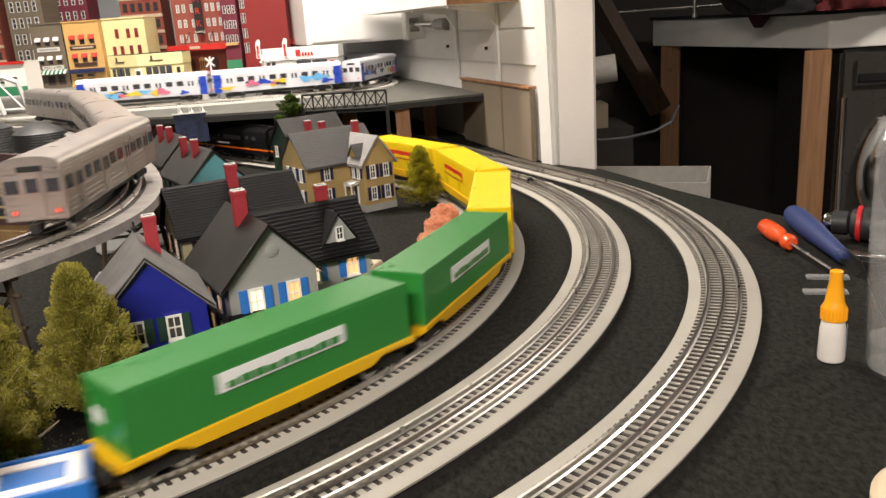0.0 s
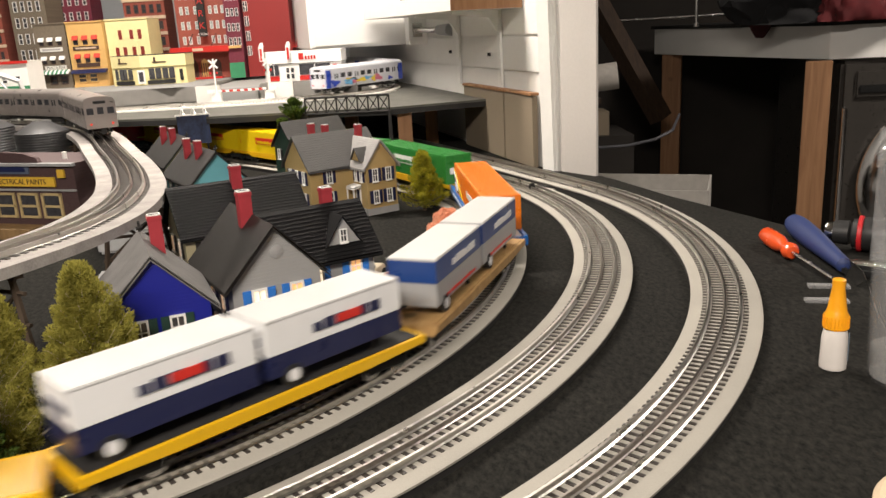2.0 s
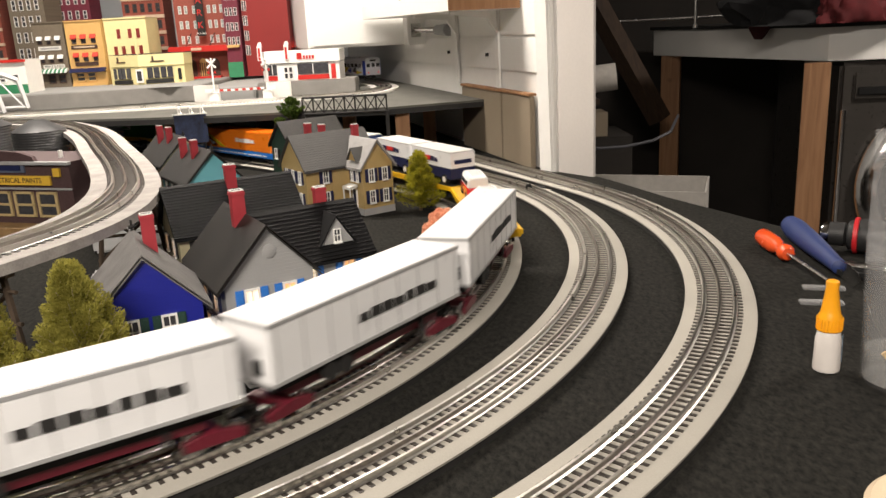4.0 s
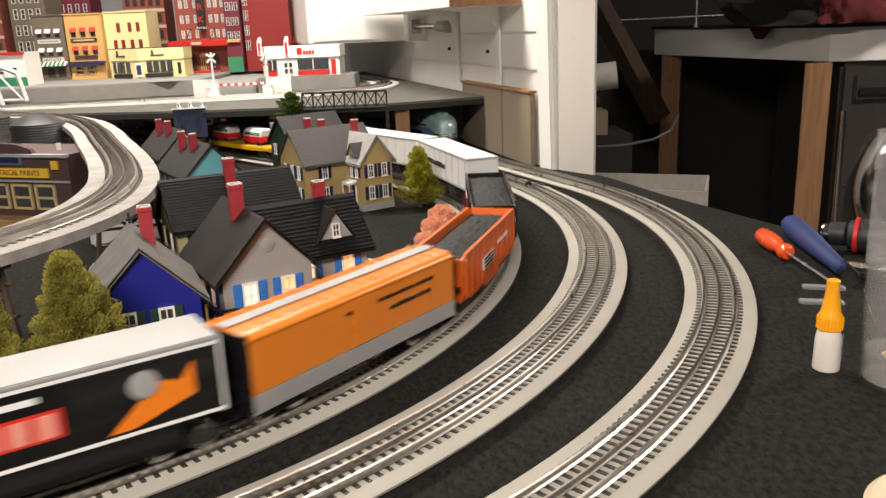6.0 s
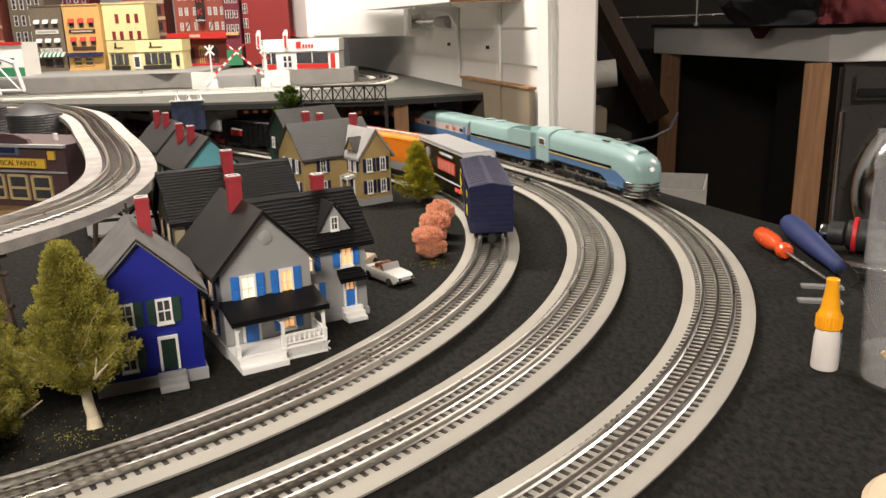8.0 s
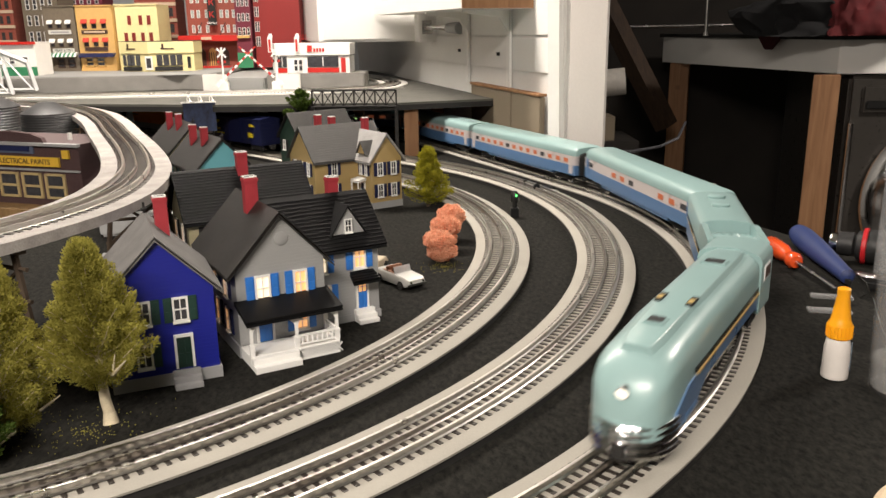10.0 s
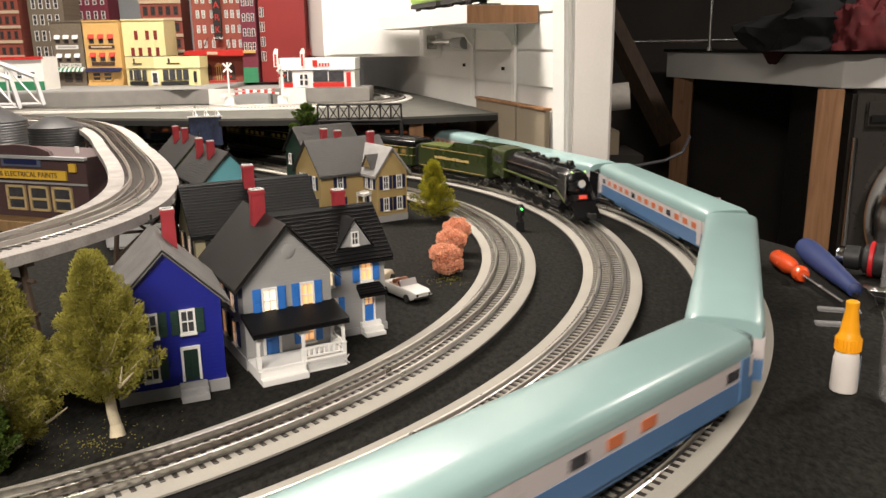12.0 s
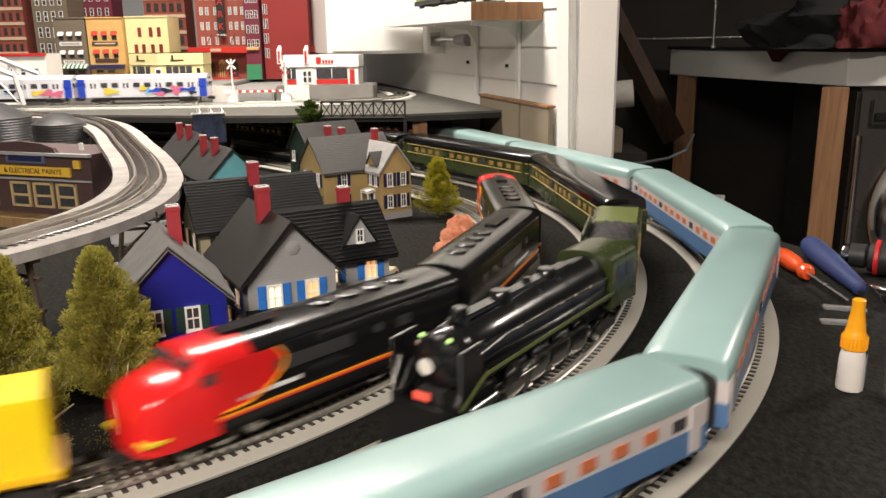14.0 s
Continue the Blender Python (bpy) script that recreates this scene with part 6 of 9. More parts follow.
def dark_corner():
    bm = bmesh.new()
    rod(bm, (0.5, 3.3, 0.295), (1.3, 3.2, 0.30), 0.006, n=10)
    tagged(part("steel_rail", bm, STEEL), "thin steel rail across the dark alcove", "rail")
    bm = bmesh.new()
    rod(bm, (0.93, 3.0, 0.272), (0.925, 3.0, 0.6), 0.006, n=10)
    rod(bm, (0.93, 3.0, 0.262), (0.93, 3.0, 0.275), 0.012, n=10)
    tagged(part("steel_post", bm, STEEL), "upright thin steel post behind the bench", "post")
    bm = bmesh.new()
    lathe(bm, [(0.018, 0), (0.043, 0), (0.044, 0.005), (0.044, 0.25), (0.043, 0.255), (0.018, 0.255)], 28)
    roll = part("paper_roll", bm, paint("paper_white", (0.5, 0.47, 0.43), 0.8), None)
    roll.matrix_basis = Matrix.Translation((0.335, 2.75, 0.10)) @ Matrix.Rotation(radians(84), 4, "Y") @ Matrix.Rotation(radians(10), 4, "X")
    tagged(roll, "white paper roll lying on a shelf in the alcove", "paper roll")
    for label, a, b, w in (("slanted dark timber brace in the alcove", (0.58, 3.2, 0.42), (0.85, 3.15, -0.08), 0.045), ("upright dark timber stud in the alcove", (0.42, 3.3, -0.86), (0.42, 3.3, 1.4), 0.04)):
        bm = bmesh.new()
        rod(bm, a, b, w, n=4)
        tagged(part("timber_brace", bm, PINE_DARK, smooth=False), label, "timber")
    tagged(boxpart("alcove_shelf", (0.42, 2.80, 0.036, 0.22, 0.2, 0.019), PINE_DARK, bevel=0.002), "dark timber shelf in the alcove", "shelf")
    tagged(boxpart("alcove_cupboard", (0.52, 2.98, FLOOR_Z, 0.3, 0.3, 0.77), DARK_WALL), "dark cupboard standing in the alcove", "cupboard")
    tagged(boxpart("cardboard_box", (0.53, 2.90, -0.0895, 0.11, 0.12, 0.085), BOARD, bevel=0.002), "small brown cardboard box on the alcove cupboard", "box")
    # open white box hanging at the table's edge
    ob = thing("storage_box", "open white cardboard box beyond the table's edge", "box", pose(0.47, 1.90, -0.18, 0, 0, -20))
    card = paint("white_card", (0.42, 0.4, 0.37), 0.8)
    boxpart("base", (0, 0, 0, 0.31, 0.2, 0.004), card, ob)
    for x, y, sx, sy in ((-0.153, 0, 0.004, 0.2), (0.153, 0, 0.004, 0.2), (0, -0.098, 0.302, 0.004), (0, 0.098, 0.302, 0.004)):
        boxpart("side", (x, y, 0.004, sx, sy, 0.105), card, ob)
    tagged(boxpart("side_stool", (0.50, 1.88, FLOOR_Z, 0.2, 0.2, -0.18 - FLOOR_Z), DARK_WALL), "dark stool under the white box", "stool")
    bm = bmesh.new()
    pts = [(0.30, 2.42, -0.03), (0.40, 2.41, -0.052), (0.47, 2.40, -0.062), (0.55, 2.40, -0.060), (0.63, 2.40, -0.046), (0.69, 2.43, -0.026), (0.76, 2.6, 0.0)]
    for p, q in zip(pts, pts[1:]):
        rod(bm, p, q, 0.0045, n=8)
    tagged(part("slack_cable", bm, paint("cable_grey", (0.07, 0.07, 0.08), 0.5)), "grey cable hanging slack in the alcove", "cable")


dark_corner()


# ---- tools on the felt ----
def tools():
    orange = paint("orange_handle", (0.75, 0.09, 0.02), 0.25, vary=0.08, coat=0.5)
    a, b = Vector((0.437, 1.075, 0.0125)), Vector((0.436, 0.985, 0.0115))
    d = (b - a).normalized()
    m = Matrix.Translation(a) @ d.to_track_quat("Z", "Y").to_matrix().to_4x4()
    ob = thing("screwdriver", "orange handled screwdriver with a long steel shaft", "screwdriver", m)
    bm = bmesh.new()
    lathe(bm, [(0.004, -0.002), (0.009, 0), (0.0115, 0.006), (0.0122, 0.03), (0.0118, 0.05), (0.0085, 0.062), (0.0075, 0.068), (0.0105, 0.078), (0.0112, 0.086), (0.008, 0.092), (0.003, 0.093)], 12)
    part("handle", bm, orange, ob)
    bm = bmesh.new()
    rod(bm, (0, 0, 0.09), (0.002, 0, 0.2), 0.0028, n=12)
    part("shaft", bm, STEEL, ob)

    blue = paint("blue_rubber", (0.02, 0.036, 0.13), 0.55, vary=0.15, scale=200)
    a, b = Vector((0.492, 1.114, 0.0165)), Vector((0.47, 0.916, 0.012))
    m = Matrix.Translation(a) @ (b - a).to_track_quat("Z", "Y").to_matrix().to_4x4()
    ob = thing("putty_knife", "blue handled flexible knife lying on the felt", "knife", m)
    bm = bmesh.new()
    lathe(bm, [(0.006, 0), (0.0135, 0.005), (0.0158, 0.028), (0.0148, 0.084), (0.0118, 0.14), (0.0095, 0.182), (0.009, 0.196), (0.004, 0.199)], 16)
    part("handle", bm, blue, ob)
    bm = bmesh.new()
    for i in range(6):
        for j in (-1, 0, 1):
            bmesh.ops.create_icosphere(bm, subdivisions=1, radius=0.0011, matrix=Matrix.Translation((0.0145 - i * 0.0006, j * 0.005, 0.05 + i * 0.012)))
    part("grip_dots", bm, paint("grip_dark", (0.015, 0.03, 0.12), 0.6), ob)
    bm = bmesh.new()
    prism(bm, [(-0.008, 0.19), (0.008, 0.19), (0.012, 0.225), (0.011, 0.252), (0.004, 0.263), (-0.011, 0.24)], -0.0006, 0.0006, "x")
    part("blade", bm, CHROME, ob)

    red = paint("red_rubber", (0.5, 0.015, 0.02), 0.45)
    grip = paint("black_rubber", (0.018, 0.018, 0.018), 0.5, vary=0.2, scale=150)
    a, b = Vector((0.526, 1.018, 0.024)), Vector((0.593, 0.974, 0.024))
    m = Matrix.Translation(a) @ (b - a).to_track_quat("Z", "X").to_matrix().to_4x4()
    ob = thing("power_driver", "black and red rubber gripped power screwdriver", "power tool", m)
    bm = bmesh.new()
    prof = [(0.008, -0.022), (0.0155, -0.02), (0.016, -0.002), (0.012, 0.0), (0.0185, 0.003), (0.0225, 0.02)]
    for i in range(9):
        prof += [(0.0222, 0.03 + i * 0.008), (0.0208, 0.034 + i * 0.008)]
    prof += [(0.023, 0.11), (0.019, 0.13), (0.006, 0.135)]
    lathe(bm, prof, 24)
    part("body", bm, grip, ob)
    for z in (0.012, 0.108):
        bm = bmesh.new()
        lathe(bm, [(0.0225, z - 0.003), (0.0238, z - 0.002), (0.0238, z + 0.002), (0.0225, z + 0.003)], 24)
        part("red_ring", bm, red, ob)
    bm = bmesh.new()
    lathe(bm, [(0.012, -0.03), (0.0135, -0.028), (0.0135, -0.0205), (0.012, -0.02)], 20)
    part("chuck", bm, CHROME, ob)
    ob = thing("utility_blade", "shiny black and chrome folding tool on the felt", "hand tool", pose(0.515, 0.890, 0, 0, 0, -35))
    bm = bmesh.new()
    box(bm, 0, 0, 0, 0.11, 0.022, 0.014)
    part("body", bm, BLACK, ob, bevel=0.004)
    for y in (-0.006, 0.002, 0.008):
        bm = bmesh.new()
        rod(bm, (-0.05, y, 0.0155), (0.045, y, 0.0155), 0.0022, n=10)
        part("chrome_bar", bm, CHROME, ob)

    # glue bottle
    ob = thing("glue_bottle", "small white glue bottle with a tall orange cap", "glue bottle", pose(0.336, 0.662, 0))
    cap = paint("orange_cap", (0.85, 0.36, 0.01), 0.35, vary=0.04)
    milk = paint("milky_plastic", (0.66, 0.62, 0.58), 0.35, vary=0.04)
    bm = bmesh.new()
    lathe(bm, [(0.0098, 0), (0.0112, 0.001), (0.0115, 0.004), (0.0108, 0.03), (0.0096, 0.0365), (0.009, 0.038)], 28)
    part("bottle", bm, milk, ob)
    bm = bmesh.new()
    n, prof = 36, [(0.0104, 0.0385), (0.0104, 0.0505), (0.0085, 0.054), (0.0078, 0.0575), (0.0068, 0.065), (0.0052, 0.0765), (0.0055, 0.0785), (0.0055, 0.083), (0.0042, 0.0838)]
    lathe(bm, prof, n)
    part("cap", bm, cap, ob, "orange twist cap")
    bm = bmesh.new()
    for i in range(24):
        a = 2 * math.pi * i / 24
        box(bm, 0, 0, 0.039, 0.0008, 0.0008, 0.011, Matrix.Translation((0.0105 * math.cos(a), 0.0105 * math.sin(a), 0)))
    part("cap_ribs", bm, cap, ob)
    bm = bmesh.new()
    for k, (a0, z0, z1) in enumerate(((-25, 0.008, 0.032), (-5, 0.006, 0.03))):
        for i in range(4):
            a = radians(a0 + i * 5)
            box(bm, 0.0116, 0, z0 + 0.002 * i, 0.0006, 0.0011, (z1 - z0) * (0.5 + 0.4 * ((i * 7) % 3) / 2), Matrix.Rotation(a, 4, "Z"))
    part("label_print", bm, paint("label_print", (0.12, 0.16, 0.2), 0.5, vary=0.8, scale=300), ob)

    # clear plastic cup with a stir stick
    ob = thing("plastic_cup", "tall clear plastic cup with a stick inside", "cup", pose(0.385, 0.630, 0))
    glassy = clear("clear_plastic", (0.6, 0.6, 0.6), 0.08, 0.09)
    bm = bmesh.new()
    outer = [(0.030, 0.0), (0.0315, 0.002), (0.036, 0.12), (0.0365, 0.125)]
    inner = [(0.035, 0.125), (0.0345, 0.12), (0.030, 0.004), (0.002, 0.003)]
    lathe(bm, outer + inner, 40)
    part("cup", bm, glassy, ob)
    bm = bmesh.new()
    lathe(bm, [(0.0005, 0.0035), (0.0295, 0.0035), (0.0305, 0.028), (0.0005, 0.029)], 32)
    part("liquid", bm, clear("cloudy_liquid", (0.5, 0.5, 0.48), 0.2, 0.2), ob)
    bm = bmesh.new()
    box(bm, 0, 0, 0, 0.004, 0.0016, 0.04, Matrix.Translation((0, -0.015, 0.004)) @ Matrix.Rotation(radians(-40), 4, "Y"))
    part("stick", bm, paint("birch_stick", (0.6, 0.42, 0.2), 0.6), ob)
    brush = thing("bottle_brush", "clear ribbed plastic spring standing by the tools", "plastic spring", pose(0.54, 0.955, 0.0))
    bm = bmesh.new()
    prof = []
    for i in range(14):
        prof += [(0.016, 0.12 + 0.0035 * i), (0.02, 0.1217 + 0.0035 * i)]
    lathe(bm, [(0.018, 0.0), (0.018, 0.118)] + prof, 24)
    part("coil", bm, clear("ribbed_plastic", (0.7, 0.7, 0.7), 0.1, 0.18), brush)

    for x, y, rz in ((0.423, 0.877, -15), (0.399, 0.83, -12)):
        bm = bmesh.new()
        box(bm, 0, 0, 0, 0.045, 0.013, 0.003)
        ob = part("clear_strip", bm, clear("strip_clear", (0.8, 0.8, 0.8), 0.1, 0.22), None, bevel=0.0006)
        ob.matrix_basis = pose(x + 0.01, y, 0.0, 0, 0, rz)
        tagged(ob, "small clear plastic strip on the felt", "plastic strip", "clear strips")
    bm = bmesh.new()
    pts = [(0.40, 0.73, 0.05), (0.395, 0.70, 0.03), (0.40, 0.675, 0.01), (0.40, 0.67, 0.0)]
    for p, q in zip(pts, pts[1:]):
        rod(bm, p, q, 0.0005, n=6)
    tagged(part("thin_wire", bm, STEEL), "thin bent wire standing on the felt", "wire")
    # pale wooden disc at the front corner
    bm = bmesh.new()
    lathe(bm, [(0.06, 0.0), (0.062, 0.004), (0.062, 0.012), (0.058, 0.0155), (0.001, 0.016)], 40)
    ob = part("wooden_disc", bm, paint("bare_birch", (0.6, 0.48, 0.33), 0.7, vary=0.12, scale=40), None)
    ob.matrix_basis = pose(0.312, 0.414, 0)
    tagged(ob, "pale round wooden disc at the table's front corner", "wooden disc")


tools()


# signals, bumper and the small car
def signal():
    ob = thing("block_signal", "black dwarf block signal with a green light", "signal", pose(0.104, 1.305, 0))
    bm = bmesh.new()
    box(bm, 0, 0, 0, 0.013, 0.013, 0.016)
    lathe(bm, [(0.0045, 0.016), (0.004, 0.03)], 12)
    part("base", bm, BLACK, ob, bevel=0.001)
    bm = bmesh.new()
    lathe(bm, [(0.007, 0), (0.0075, 0.003), (0.0075, 0.012), (0.004, 0.018)], 16, Matrix.Translation((0, 0, 0.026)))
    part("head", bm, BLACK, ob)
    bm = bmesh.new()
    bmesh.ops.create_uvsphere(bm, u_segments=10, v_segments=6, radius=0.0018, matrix=Matrix.Translation((0.002, -0.0072, 0.0375)))
    part("green_lamp", bm, glow("signal_green", (0.1, 1.0, 0.15), 4.0), ob)


signal()
ob = thing("switch_lever", "small black track switch lever on a pale plate", "switch lever", pose(0.172, 1.48, 0, 0, 0, 30))
boxpart("plate", (0, 0, 0, 0.05, 0.035, 0.009), ROADBED, ob, bevel=0.001)
bm = bmesh.new()
lathe(bm, [(0.0035, -0.003), (0.0062, -0.002), (0.0062, 0.002), (0.0035, 0.003)], 18, Matrix.Translation((-0.012, 0.004, 0.0165)) @ Matrix.Rotation(radians(80), 4, "X"))
part("wheel", bm, BLACK, ob)
for x in (-0.004, 0.004, 0.012, 0.02):
    boxpart("tie_bar", (x, 0.012, 0.009, 0.003, 0.03, 0.004), BLACK, ob)
bm = bmesh.new()
bmesh.ops.create_uvsphere(bm, u_segments=12, v_segments=8, radius=0.008)
ob = part("track_lamp", bm, glow("lamp_green", (0.1, 1.0, 0.2), 2.2), None)
ob.matrix_basis = pose(-0.405, 1.16, 0.085)
tagged(ob, "small glowing green lamp beside the elevated track", "lamp")
bm = bmesh.new()
box(bm, -0.405, 1.16, 0, 0.01, 0.01, 0.078)
tagged(part("lamp_post", bm, BLACK_MATT), "black post carrying the green lamp", "lamp post")


def toy_car(label, m, body_mat, cabin_mat, name="model_car"):
    """A small open saloon: hull, cabin, bumpers and four wheels."""
    ob = thing(name, label, "model car", m)
    bm = bmesh.new()
    loft(bm, [[(x, y * w, z) for y, z in ((-1, z0), (1, z0), (1, z1 - 0.003), (0.85, z1), (-0.85, z1), (-1, z1 - 0.003))] for x, w, z0, z1 in
              ((-0.036, 0.012, 0.006, 0.0125), (-0.034, 0.0145, 0.004, 0.0145), (-0.018, 0.0155, 0.0035, 0.0155), (0.005, 0.0155, 0.0035, 0.0155), (0.03, 0.015, 0.004, 0.0145), (0.036, 0.0125, 0.006, 0.012))])
    part("hull", bm, body_mat, ob, bevel=0.0006)
    boxpart("interior", (-0.007, 0, 0.0152, 0.024, 0.024, 0.0012), cabin_mat, ob)
    for x in (-0.012, 0.0):
        boxpart("seat", (x, 0, 0.016, 0.005, 0.022, 0.005), cabin_mat, ob, bevel=0.001)
    bm = bmesh.new()
    prism(bm, [(0.006, 0.0155), (0.0075, 0.0155), (0.004, 0.023), (0.003, 0.023)], -0.012, 0.012, "y")
    part("windscreen", bm, clear("car_glass", (0.8, 0.8, 0.8), 0.05, 0.4), ob)
    for x in (-0.0365, 0.0365):
        boxpart("bumper", (x, 0, 0.006, 0.0015, 0.027, 0.0025), CHROME, ob)
    for y in (-0.009, 0.009):
        bm = bmesh.new()
        rod(bm, (0.0362, y, 0.0105), (0.0372, y, 0.0105), 0.0017, n=10)
        part("headlight", bm, CHROME, ob)
    for x in (-0.022, 0.023):
        for y in (-0.0145, 0.0145):
            bm = bmesh.new()
            rod(bm, (x, y - 0.002, 0.0052), (x, y + 0.002, 0.0052), 0.0052, n=16)
            wheel = part("wheel", bm, BLACK_MATT, ob)
            bm = bmesh.new()
            rod(bm, (x, y - 0.0024, 0.0052), (x, y + 0.0024, 0.0052), 0.0027, n=12)
            part("hubcap", bm, CHROME, wheel)
    return ob


toy_car("silver white open top model car with a brown interior", pose(-0.068, 0.953, 0, 0, 0, -52), paint("car_silver", (0.66, 0.65, 0.62), 0.2, metal=0.3, vary=0.03), paint("tan_leather", (0.25, 0.1, 0.05), 0.6))
toy_car("small cream model van parked behind the grey house", pose(-0.112, 1.0, 0, 0, 0, 70), paint("car_cream", (0.6, 0.52, 0.38), 0.35, vary=0.03), BLACK_MATT)


# ---- rolling stock: x ahead, y to the left, z up from the rail tops ----
MOVES = []


def gloss(name, colour, rough=0.3, vary=0.05):
    return paint(name, colour, rough, vary=vary, scale=25, bump=0.05, coat=0.15)


COAL = paint("coal", (0.012, 0.012, 0.013), 0.75, vary=0.6, scale=260, fine=900, bump=1.0)
YEL = gloss("car_yellow", (0.72, 0.42, 0.01))
BOX_YELLOW = gloss("box_yellow", (0.82, 0.60, 0.01))
BOX_GREEN = gloss("box_green", (0.025, 0.20, 0.035))
BOX_ORANGE = gloss("box_orange", (0.78, 0.20, 0.012))
ORANGE = gloss("hopper_orange", (0.68, 0.12, 0.012))
REEFER = gloss("reefer_orange", (0.74, 0.215, 0.014))
CAR_BLUE = gloss("flat_blue", (0.012, 0.13, 0.45))
TR_BLUE = gloss("trailer_blue", (0.015, 0.05, 0.2))
TR_NAVY = gloss("trailer_navy", (0.012, 0.016, 0.06))
SILVER = paint("car_silver_grey", (0.42, 0.42, 0.42), 0.35, metal=0.3, vary=0.06)
BOXCAR_NAVY = gloss("boxcar_navy", (0.009, 0.012, 0.05), 0.35)
ROOF_PANEL = gloss("roof_panel_grey", (0.58, 0.58, 0.57), 0.35)
TR_WHITE = gloss("trailer_white", (0.78, 0.78, 0.78))
CAR_BLACK = gloss("car_black", (0.007, 0.007, 0.0075), 0.2)
TAN_DECK = timber("plank_deck", (0.30, 0.17, 0.06), (0.45, 0.29, 0.12), 2.0)
MAROON_PAINT = gloss("maroon_frame", (0.12, 0.012, 0.022), 0.4)
LOGO_YELLOW = gloss("logo_yellow", (0.75, 0.6, 0.02))
NOSE_RED = gloss("nose_red", (0.62, 0.015, 0.015), 0.22)
GRILLE = gloss("grille_grey", (0.035, 0.035, 0.036), 0.45)
STRIPE = gloss("stripe_orange", (0.85, 0.3, 0.01), 0.3)
STRIPE_RED = gloss("stripe_red", (0.6, 0.03, 0.02), 0.3)
AQUA = gloss("aqua_paint", (0.27, 0.40, 0.395), 0.32)
SLATE_BLUE = gloss("slate_blue_paint", (0.085, 0.17, 0.32), 0.3)
BAND_GREY = gloss("window_band", (0.52, 0.47, 0.46), 0.3)
GOLD = gloss("gold_stripe", (0.55, 0.4, 0.15), 0.3)
OLIVE_CAR = gloss("olive_green_car", (0.03, 0.041, 0.012), 0.28)
OLIVE_TRIM = gloss("olive_trim", (0.12, 0.145, 0.04), 0.35)
STAINLESS = paint("stainless", (0.55, 0.5, 0.47), 0.3, metal=0.7, vary=0.12, scale=40)
PALE_SHELL = gloss("subway_white", (0.72, 0.73, 0.78), 0.3)
LIT_ORANGE = glow("lit_window_orange", (0.4, 0.11, 0.045), 0.2)
LIT_GOLD = glow("lit_window_gold", (0.26, 0.16, 0.045), 0.06)
LAMP_WHITE = glow("headlamp", (0.6, 0.58, 0.52), 0.12)
LAMP_RED = glow("marker_lamp", (0.7, 0.08, 0.05), 0.6)


def rect(y, z0, z1):
    return [(-y, z0), (y, z0), (y, z1), (-y, z1)]


def arch(y, z0, z1, rise, n=8):
    """A body section with an arched roof."""
    pts = [(-y, z0), (y, z0), (y, z1)]
    for i in range(1, n):
        a = math.pi * i / n
        pts.append((y * math.cos(a), z1 + rise * math.sin(a) ** 0.8))
    return pts + [(-y, z1)]


def along(name, outline, x0, x1, material, parent, label="", bevel=0.0):
    bm = bmesh.new()
    prism(bm, outline, x0, x1, "x")
    return part(name, bm, material, parent, label, bevel)


def bogie(ob, x, material=BLACK_MATT, axles=(-0.0165, 0.0165), r=0.0098):
    bm = bmesh.new()
    for y in (-0.0195, 0.0195):
        prism(bm, [(axles[0] - 0.006, 0.007), (axles[1] + 0.006, 0.007), (axles[1] + 0.007, 0.013), (0.006, 0.0165), (-0.006, 0.0165), (axles[0] - 0.007, 0.013)], y - 0.0018, y + 0.0018, "y", Matrix.Translation((x, 0, 0)))
    box(bm, x, 0, 0.009, 0.012, 0.037, 0.007)
    truck = part("bogie", bm, material, ob)
    for a in axles:
        bm = bmesh.new()
        for y in (-0.0155, 0.0155):
            rod(bm, (x + a, y - 0.0016, r), (x + a, y + 0.0016, r), r, n=18)
        rod(bm, (x + a, -0.0155, r), (x + a, 0.0155, r), 0.0015, n=6)
        part("wheelset", bm, STEEL, truck)
    return truck


def couplers(ob, half):
    for s in (-1, 1):
        bm = bmesh.new()
        box(bm, s * (half + 0.004), 0, 0.0105, 0.016, 0.006, 0.006)
        box(bm, s * (half + 0.011), 0.001, 0.009, 0.006, 0.009, 0.009)
        part("coupler", bm, BLACK_MATT, ob)


def rolling(name, label, category, length, group):
    ob = thing(name, label, category, None, group)
    couplers(ob, length / 2 - 0.008)
    return ob


def lowered(ob, k, foot=0.026, along_x=1.0):
    """Brings everything above the foot of a car's body down by the factor k, and draws it in lengthwise."""
    for child in ob.children_recursive:
        loc = child.matrix_local.translation
        if child.type == "MESH" and loc.length < 1e-6:
            for v in child.data.vertices:
                v.co.x *= along_x
                if v.co.z > foot:
                    v.co.z = foot + (v.co.z - foot) * k
        else:
            child.location.x = loc.x * along_x
            if loc.z > foot:
                child.location.z = foot + (loc.z - foot) * k
    return ob


def bars(name, parent, x, z, w, h, y, material, n=1, slope=0.0):
    """Unreadable lettering on both sides as plain bars."""
    for s in (-1, 1):
        bm = bmesh.new()
        for i in range(n):
            cx = x - w / 2 + w * (i + 0.5) / n
            box(bm, cx, s * y, z, w / n * (0.86 if (i * 5) % 4 else 0.7), 0.0008, h * (0.8 if (i * 5) % 3 else 0.66))
        part(name, bm, material, parent, smooth=False)


